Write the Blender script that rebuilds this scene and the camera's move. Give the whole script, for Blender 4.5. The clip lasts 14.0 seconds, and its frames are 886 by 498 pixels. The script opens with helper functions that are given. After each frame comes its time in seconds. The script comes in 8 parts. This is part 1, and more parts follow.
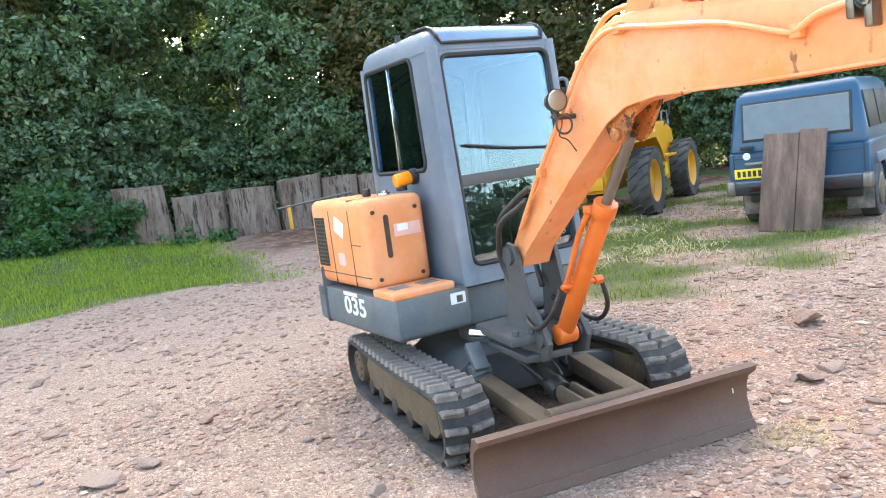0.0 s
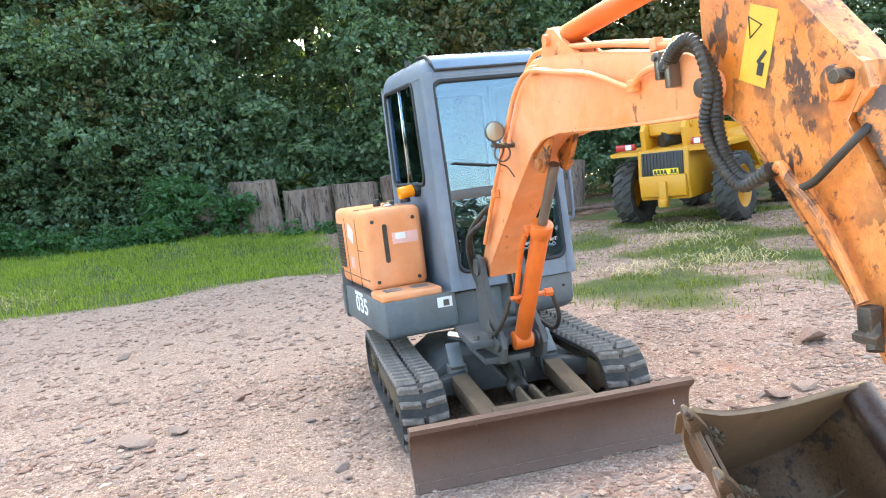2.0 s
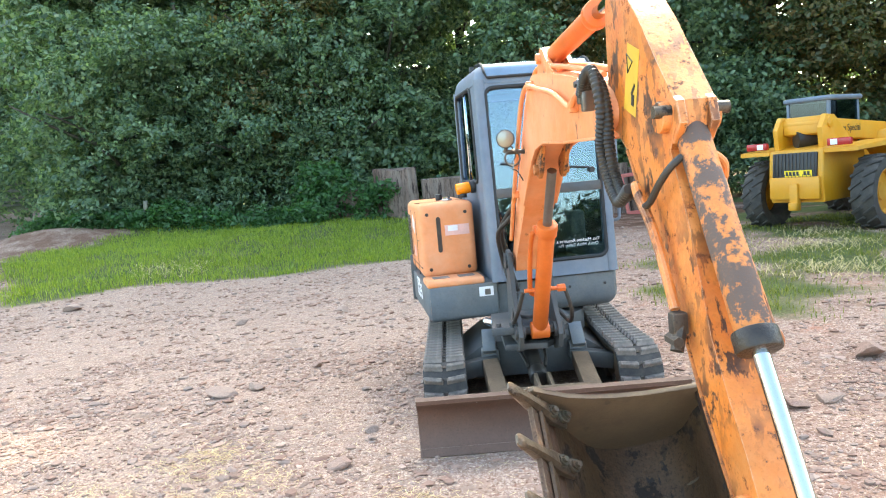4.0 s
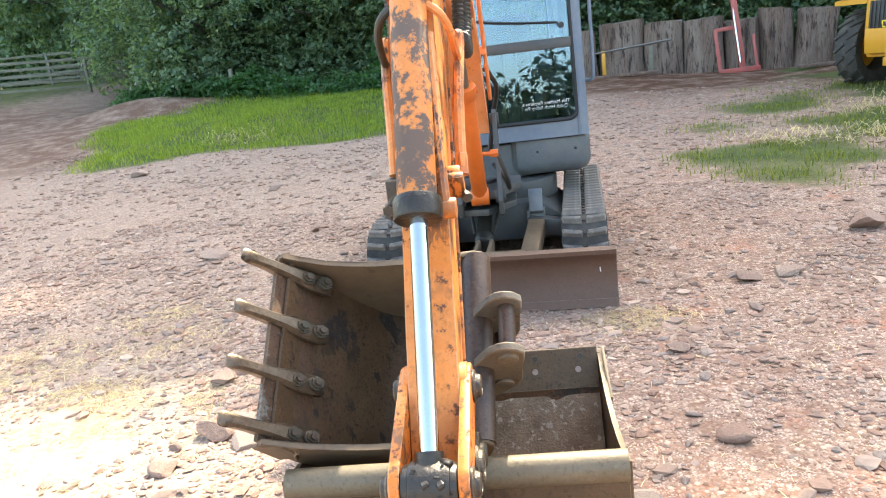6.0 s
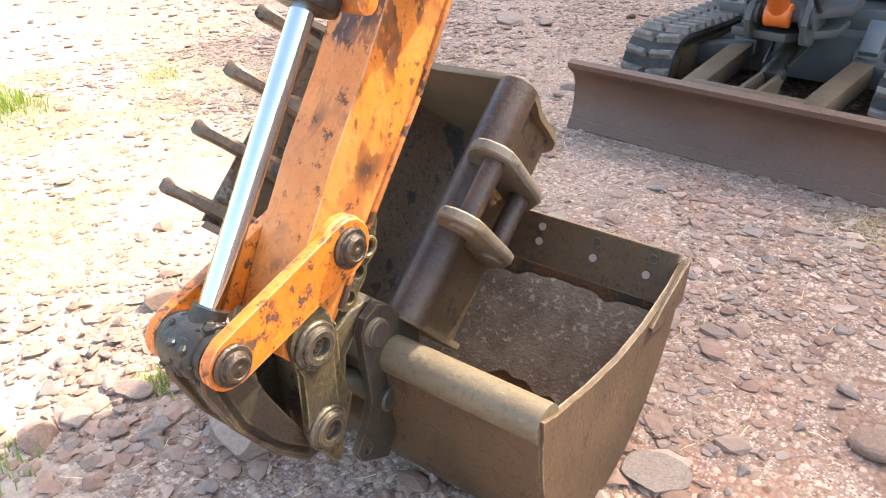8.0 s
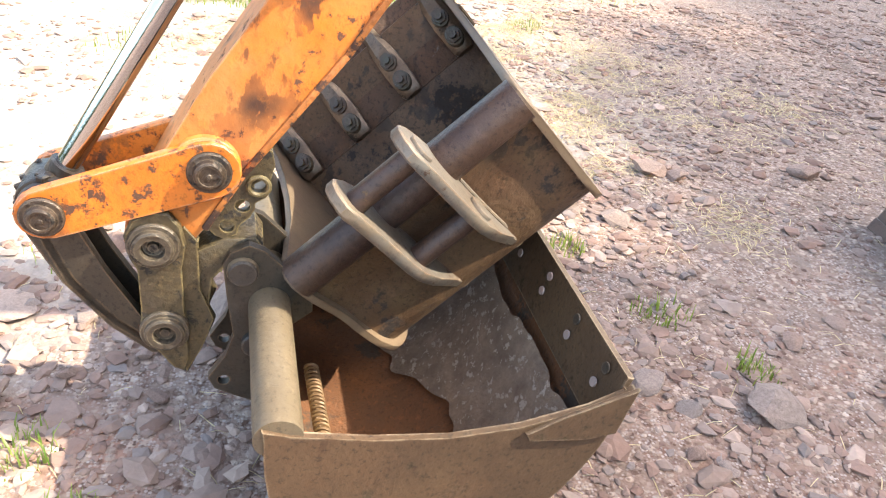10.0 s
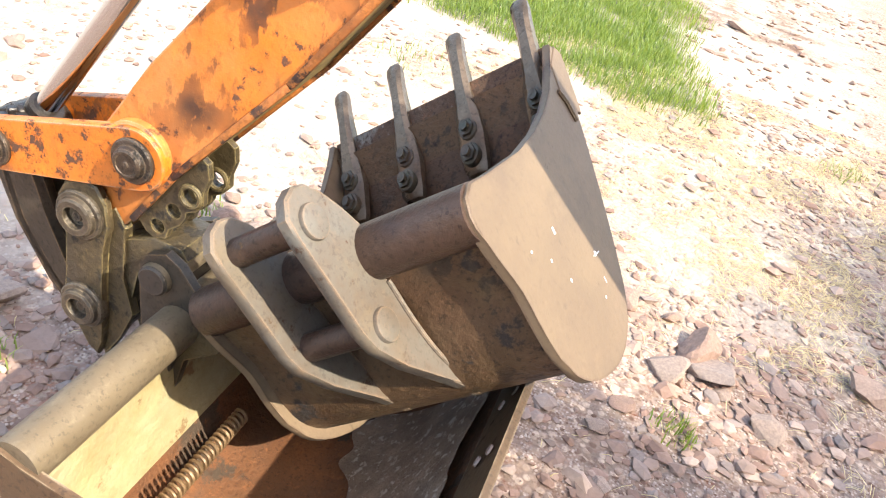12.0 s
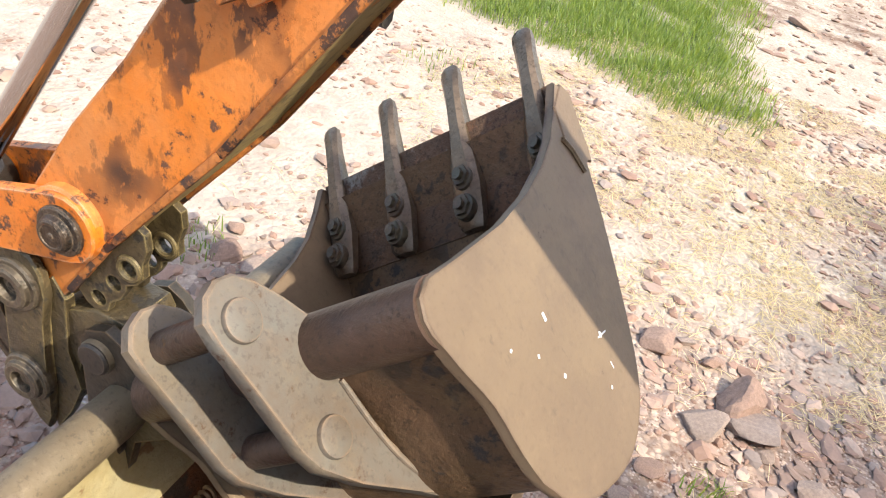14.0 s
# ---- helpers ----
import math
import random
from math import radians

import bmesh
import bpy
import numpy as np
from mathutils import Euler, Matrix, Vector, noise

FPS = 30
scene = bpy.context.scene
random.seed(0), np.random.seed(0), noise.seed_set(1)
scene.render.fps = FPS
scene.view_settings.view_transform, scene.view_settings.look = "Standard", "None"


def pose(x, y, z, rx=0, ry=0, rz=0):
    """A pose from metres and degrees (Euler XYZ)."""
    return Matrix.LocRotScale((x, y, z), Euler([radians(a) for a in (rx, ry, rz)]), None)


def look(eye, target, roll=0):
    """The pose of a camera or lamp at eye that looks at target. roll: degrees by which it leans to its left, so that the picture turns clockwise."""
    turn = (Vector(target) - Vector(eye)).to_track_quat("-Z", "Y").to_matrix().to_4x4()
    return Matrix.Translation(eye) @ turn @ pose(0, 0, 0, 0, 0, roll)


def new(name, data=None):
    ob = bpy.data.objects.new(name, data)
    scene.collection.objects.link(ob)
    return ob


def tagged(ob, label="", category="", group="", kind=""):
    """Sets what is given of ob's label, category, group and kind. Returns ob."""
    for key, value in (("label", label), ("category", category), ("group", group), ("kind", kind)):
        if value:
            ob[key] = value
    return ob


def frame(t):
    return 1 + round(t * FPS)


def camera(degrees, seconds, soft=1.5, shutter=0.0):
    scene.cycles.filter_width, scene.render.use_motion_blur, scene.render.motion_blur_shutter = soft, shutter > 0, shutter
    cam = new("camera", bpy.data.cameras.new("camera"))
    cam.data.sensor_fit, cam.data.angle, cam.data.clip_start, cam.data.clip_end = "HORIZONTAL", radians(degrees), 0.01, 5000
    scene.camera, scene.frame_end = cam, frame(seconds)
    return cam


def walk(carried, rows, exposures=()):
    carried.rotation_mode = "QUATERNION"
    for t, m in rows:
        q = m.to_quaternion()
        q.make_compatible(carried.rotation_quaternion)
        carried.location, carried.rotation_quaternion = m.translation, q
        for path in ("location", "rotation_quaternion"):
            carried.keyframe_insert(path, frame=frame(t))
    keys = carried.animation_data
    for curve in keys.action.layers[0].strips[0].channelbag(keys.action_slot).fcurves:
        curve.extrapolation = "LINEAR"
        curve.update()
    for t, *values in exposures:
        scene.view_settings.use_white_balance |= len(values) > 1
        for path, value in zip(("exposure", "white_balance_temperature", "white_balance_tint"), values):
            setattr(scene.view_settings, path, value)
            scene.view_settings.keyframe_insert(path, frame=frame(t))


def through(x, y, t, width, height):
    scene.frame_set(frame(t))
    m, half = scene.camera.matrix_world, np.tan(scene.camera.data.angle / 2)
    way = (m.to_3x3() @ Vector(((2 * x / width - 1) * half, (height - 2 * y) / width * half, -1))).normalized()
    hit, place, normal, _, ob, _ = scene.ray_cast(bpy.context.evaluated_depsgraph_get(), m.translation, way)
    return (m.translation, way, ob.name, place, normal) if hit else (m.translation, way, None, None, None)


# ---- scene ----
cam = camera(59.8, 14.0, soft=1.1)
PATH = [
    (0, (-2.133, -3.287, 1.749), (-1.426, -1.433, 1.501), -7.5),
    (0.5, (-1.859, -3.429, 1.744), (-1.256, -1.544, 1.454), -7.6),
    (1, (-1.623, -3.617, 1.763), (-1.22, -1.674, 1.52), -7.4),
    (1.5, (-1.499, -3.873, 1.784), (-1.094, -1.926, 1.575), -6.6),
    (2, (-1.335, -4.052, 1.801), (-0.952, -2.102, 1.575), -6.8),
    (2.5, (-1.062, -4.196, 1.798), (-0.799, -2.226, 1.574), -6.0),
    (3, (-0.912, -4.382, 1.789), (-0.764, -2.399, 1.569), -7.2),
    (3.2, (-0.856, -4.481, 1.794), (-0.743, -2.496, 1.58), -6.3),
    (5.3, (0.288, -4.691, 1.777), (0.031, -2.724, 1.526), -6.4),
    (5.5, (0.423, -4.617, 1.745), (0.133, -2.658, 1.467), -6.2),
    (6, (0.691, -4.466, 1.657), (0.32, -2.571, 1.138), -6.8),
    (6.5, (0.858, -4.212, 1.576), (0.491, -2.364, 0.906), -5.7),
    (7, (1.059, -3.975, 1.544), (0.632, -2.213, 0.7), -4.8),
    (7.2, (1.173, -3.843, 1.516), (0.514, -2.176, 0.629), -6.1),
    (7.5, (1.314, -3.727, 1.53), (0.365, -2.232, 0.6), -4.6),
    (8, (1.416, -3.485, 1.513), (0.227, -2.204, 0.541), -1.4),
    (8.5, (1.498, -3.216, 1.536), (0.163, -2.082, 0.571), 4.0),
    (8.7, (1.554, -3.11, 1.525), (0.141, -2.092, 0.542), 3.4),
    (10.8, (1.787, -2.107, 1.488), (0.127, -2.1, 0.373), 10.3),
    (11, (1.751, -2.039, 1.488), (0.099, -2.126, 0.364), 10.0),
    (11.5, (1.526, -1.924, 1.486), (-0.13, -2.172, 0.393), 15.0),
    (12, (1.321, -1.769, 1.512), (-0.308, -2.226, 0.446), 17.0),
    (12.5, (1.14, -1.669, 1.569), (-0.424, -2.355, 0.529), 16.7),
    (13, (0.995, -1.714, 1.582), (-0.532, -2.447, 0.518), 15.8),
    (13.5, (0.95, -1.759, 1.575), (-0.629, -2.388, 0.521), 17.0),
    (14, (1.035, -1.768, 1.547), (-0.524, -2.338, 0.431), 15.1),
]
EXPOSURES = [(0.0, 3.2, 7400, 3), (3.2, 3.2, 7300, 0), (5.3, 3.05, 7300, -2), (6.5, 2.9, 7600, 4), (8.0, 2.8, 7350, 6), (8.7, 2.72, 7100, 6), (10.8, 2.6, 6850, 5), (12.0, 2.45, 6800, 5), (13.0, 2.3, 6800, 5), (14.0, 1.98, 6800, 5)]
walk(cam, [(t, look(eye, target, roll)) for t, eye, target, roll in PATH], EXPOSURES)


# ---- light ----
SUN_AZ, SUN_EL = 14.0, 45.0        # degrees clockwise from +y, and up
world = bpy.data.worlds.new("sky")
scene.world = world
world.use_nodes = True
wn, wl = world.node_tree.nodes, world.node_tree.links
wn.clear()
sky = wn.new("ShaderNodeTexSky")
sky.sky_type = "NISHITA"
sky.sun_disc = False
sky.sun_elevation, sky.sun_rotation = radians(SUN_EL), radians(SUN_AZ)
sky.air_density, sky.dust_density = 0.9, 2.5
sky.ozone_density = 0.6
bg = wn.new("ShaderNodeBackground")
bg.inputs["Strength"].default_value = 0.15
wo = wn.new("ShaderNodeOutputWorld")
wl.new(sky.outputs["Color"], bg.inputs["Color"])
wl.new(bg.outputs["Background"], wo.inputs["Surface"])
sun = new("sun", bpy.data.lights.new("sun", "SUN"))
sun.data.energy, sun.data.angle, sun.data.color = 2.05, radians(0.6), (1.0, 0.95, 0.87)
az, el = radians(SUN_AZ), radians(SUN_EL)
sun.matrix_world = look((0, 0, 30), (-30 * math.sin(az) * math.cos(el), -30 * math.cos(az) * math.cos(el), 30 - 30 * math.sin(el)))

# ---- materials ----
def material(name, base, rough=0.7, metal=0.0, var=0.15, scale=6.0, bump=0.1, bump_scale=60.0, dirt=None, dirt_amount=0.3,
             dirt_scale=4.0, chips=None, chip_level=0.64, chip_scale=5.0, spec=0.5, streaks=None, streak_level=0.62, stain=None, stretch=None,
             pits=0.0, pit_scale=85.0, worn=None, worn_width=0.006):
    """Node material: base colour with two scales of variation, dust, and chipped spots of another colour."""
    m = bpy.data.materials.new(name)
    m.use_nodes = True
    n, l = m.node_tree.nodes, m.node_tree.links
    b = n["Principled BSDF"]
    b.inputs["Roughness"].default_value, b.inputs["Metallic"].default_value = rough, metal
    b.inputs["Specular IOR Level"].default_value = spec
    co = n.new("ShaderNodeTexCoord")
    place = co.outputs["Object"]
    if stretch:
        sm = n.new("ShaderNodeMapping")
        sm.inputs["Scale"].default_value = stretch
        l.new(place, sm.inputs["Vector"])
        place = sm.outputs["Vector"]

    def tex(s, detail=6.0, rough_=0.6):
        t = n.new("ShaderNodeTexNoise")
        t.inputs["Scale"].default_value, t.inputs["Detail"].default_value, t.inputs["Roughness"].default_value = s, detail, rough_
        l.new(place, t.inputs["Vector"])
        return t

    def ramp(src, lo, hi):
        r = n.new("ShaderNodeMapRange")
        r.inputs["From Min"].default_value, r.inputs["From Max"].default_value = lo, hi
        l.new(src, r.inputs["Value"])
        return r.outputs["Result"]

    def mix(fac, a, c):
        x = n.new("ShaderNodeMix")
        x.data_type = "RGBA"
        for sock, v in ((x.inputs["Factor"], fac), (x.inputs["A"], a), (x.inputs["B"], c)):
            if isinstance(v, bpy.types.NodeSocket):
                l.new(v, sock)
            elif isinstance(v, (int, float)):
                sock.default_value = v
            else:
                sock.default_value = (*v[:3], 1)
        return x.outputs["Result"]

    lo = tuple(max(0, c * (1 - var)) for c in base)
    hi = tuple(min(1, c * (1 + var)) for c in base)
    col = mix(ramp(tex(scale).outputs["Fac"], 0.3, 0.7), lo, hi)
    col = mix(ramp(tex(scale * 9, 3).outputs["Fac"], 0.35, 0.75), col, mix(0.5, col, lo))
    rsock = None
    if dirt:
        f = n.new("ShaderNodeMath")
        f.operation = "MULTIPLY"
        f.inputs[1].default_value = dirt_amount
        l.new(ramp(tex(dirt_scale, 8, 0.7).outputs["Fac"], 0.38, 0.68), f.inputs[0])
        col = mix(f.outputs[0], col, dirt)
    if chips:
        f = ramp(tex(chip_scale, 10, 0.72).outputs["Fac"], chip_level, chip_level + 0.03)
        edge = ramp(tex(chip_scale, 10, 0.72).outputs["Fac"], chip_level - 0.035, chip_level)
        col = mix(edge, col, mix(0.45, col, tuple(c * 0.7 for c in base)))
        col = mix(f, col, chips)
        r = n.new("ShaderNodeMix")
        r.inputs["A"].default_value, r.inputs["B"].default_value = rough, 0.85
        l.new(f, r.inputs["Factor"])
        rsock = r.outputs["Result"]
    if stain:
        f = n.new("ShaderNodeMath")
        f.operation = "MULTIPLY"
        f.inputs[1].default_value = 0.75
        l.new(ramp(tex(2.3, 7, 0.75).outputs["Fac"], 0.52, 0.66), f.inputs[0])
        col = mix(f.outputs[0], col, stain)
    if streaks:
        mp = n.new("ShaderNodeMapping")
        mp.inputs["Scale"].default_value = (1.0, 0.55, 0.28)
        mp.inputs["Rotation"].default_value = (radians(32), 0, 0)
        l.new(co.outputs["Object"], mp.inputs["Vector"])
        t = tex(26, 9, 0.62)
        l.new(mp.outputs["Vector"], t.inputs["Vector"])
        zone = ramp(tex(3.1, 4).outputs["Fac"], 0.42, 0.6)
        f = n.new("ShaderNodeMath")
        f.operation = "MULTIPLY"
        l.new(ramp(t.outputs["Fac"], streak_level, streak_level + 0.03), f.inputs[0])
        l.new(zone, f.inputs[1])
        col = mix(f.outputs[0], col, streaks)
    if pits:
        f = n.new("ShaderNodeMath")
        f.operation = "MULTIPLY"
        f.inputs[1].default_value = pits
        l.new(ramp(tex(pit_scale, 4, 0.7).outputs["Fac"], 0.54, 0.64), f.inputs[0])
        col = mix(f.outputs[0], col, tuple(c * 0.3 for c in base))
        f = n.new("ShaderNodeMath")
        f.operation = "MULTIPLY"
        f.inputs[1].default_value = pits * 0.6
        l.new(ramp(tex(pit_scale * 0.37, 6, 0.75).outputs["Fac"], 0.56, 0.66), f.inputs[0])
        col = mix(f.outputs[0], col, tuple(min(1.0, c * 1.9) for c in base))
    if worn:
        bv, ge, dt = n.new("ShaderNodeBevel"), n.new("ShaderNodeNewGeometry"), n.new("ShaderNodeVectorMath")
        bv.samples = 4
        bv.inputs["Radius"].default_value = worn_width
        dt.operation = "DOT_PRODUCT"
        l.new(bv.outputs["Normal"], dt.inputs[0])
        l.new(ge.outputs["Normal"], dt.inputs[1])
        f = n.new("ShaderNodeMath")
        f.operation = "MULTIPLY"
        l.new(ramp(dt.outputs["Value"], 0.985, 0.93), f.inputs[0])
        l.new(ramp(tex(22, 6, 0.7).outputs["Fac"], 0.38, 0.56), f.inputs[1])
        col = mix(f.outputs[0], col, worn)
    l.new(col, b.inputs["Base Color"])
    if rsock:
        l.new(rsock, b.inputs["Roughness"])
    if bump:
        bp = n.new("ShaderNodeBump")
        bp.inputs["Strength"].default_value, bp.inputs["Distance"].default_value = bump, 0.01
        l.new(tex(bump_scale, 5).outputs["Fac"], bp.inputs["Height"])
        l.new(bp.outputs["Normal"], b.inputs["Normal"])
    return m


def glass(name, tint, rough=0.0, clear=0.75):
    """Clear pane: see-through, with gloss that grows towards grazing angles."""
    m = bpy.data.materials.new(name)
    m.use_nodes = True
    n, l = m.node_tree.nodes, m.node_tree.links
    n.clear()
    out, mx, tr, gl, lw, pw = (n.new("ShaderNode" + k) for k in ("OutputMaterial", "MixShader", "BsdfTransparent", "BsdfGlossy", "Fresnel", "MapRange"))
    tr.inputs["Color"].default_value = (*[c * clear for c in tint], 1)
    gl.inputs["Roughness"].default_value = rough
    # blue of the reflected sky is put into the gloss colour
    gl.inputs["Color"].default_value = (0.62, 0.78, 1.0, 1)
    lw.inputs["IOR"].default_value = 1.52
    pw.inputs["To Min"].default_value, pw.inputs["To Max"].default_value = 0.035, 1.35
    l.new(lw.outputs["Fac"], pw.inputs["Value"])
    l.new(pw.outputs["Result"], mx.inputs[0])
    l.new(tr.outputs[0], mx.inputs[1])
    l.new(gl.outputs[0], mx.inputs[2])
    l.new(mx.outputs[0], out.inputs["Surface"])
    return m


RUST = (0.12, 0.05, 0.022)
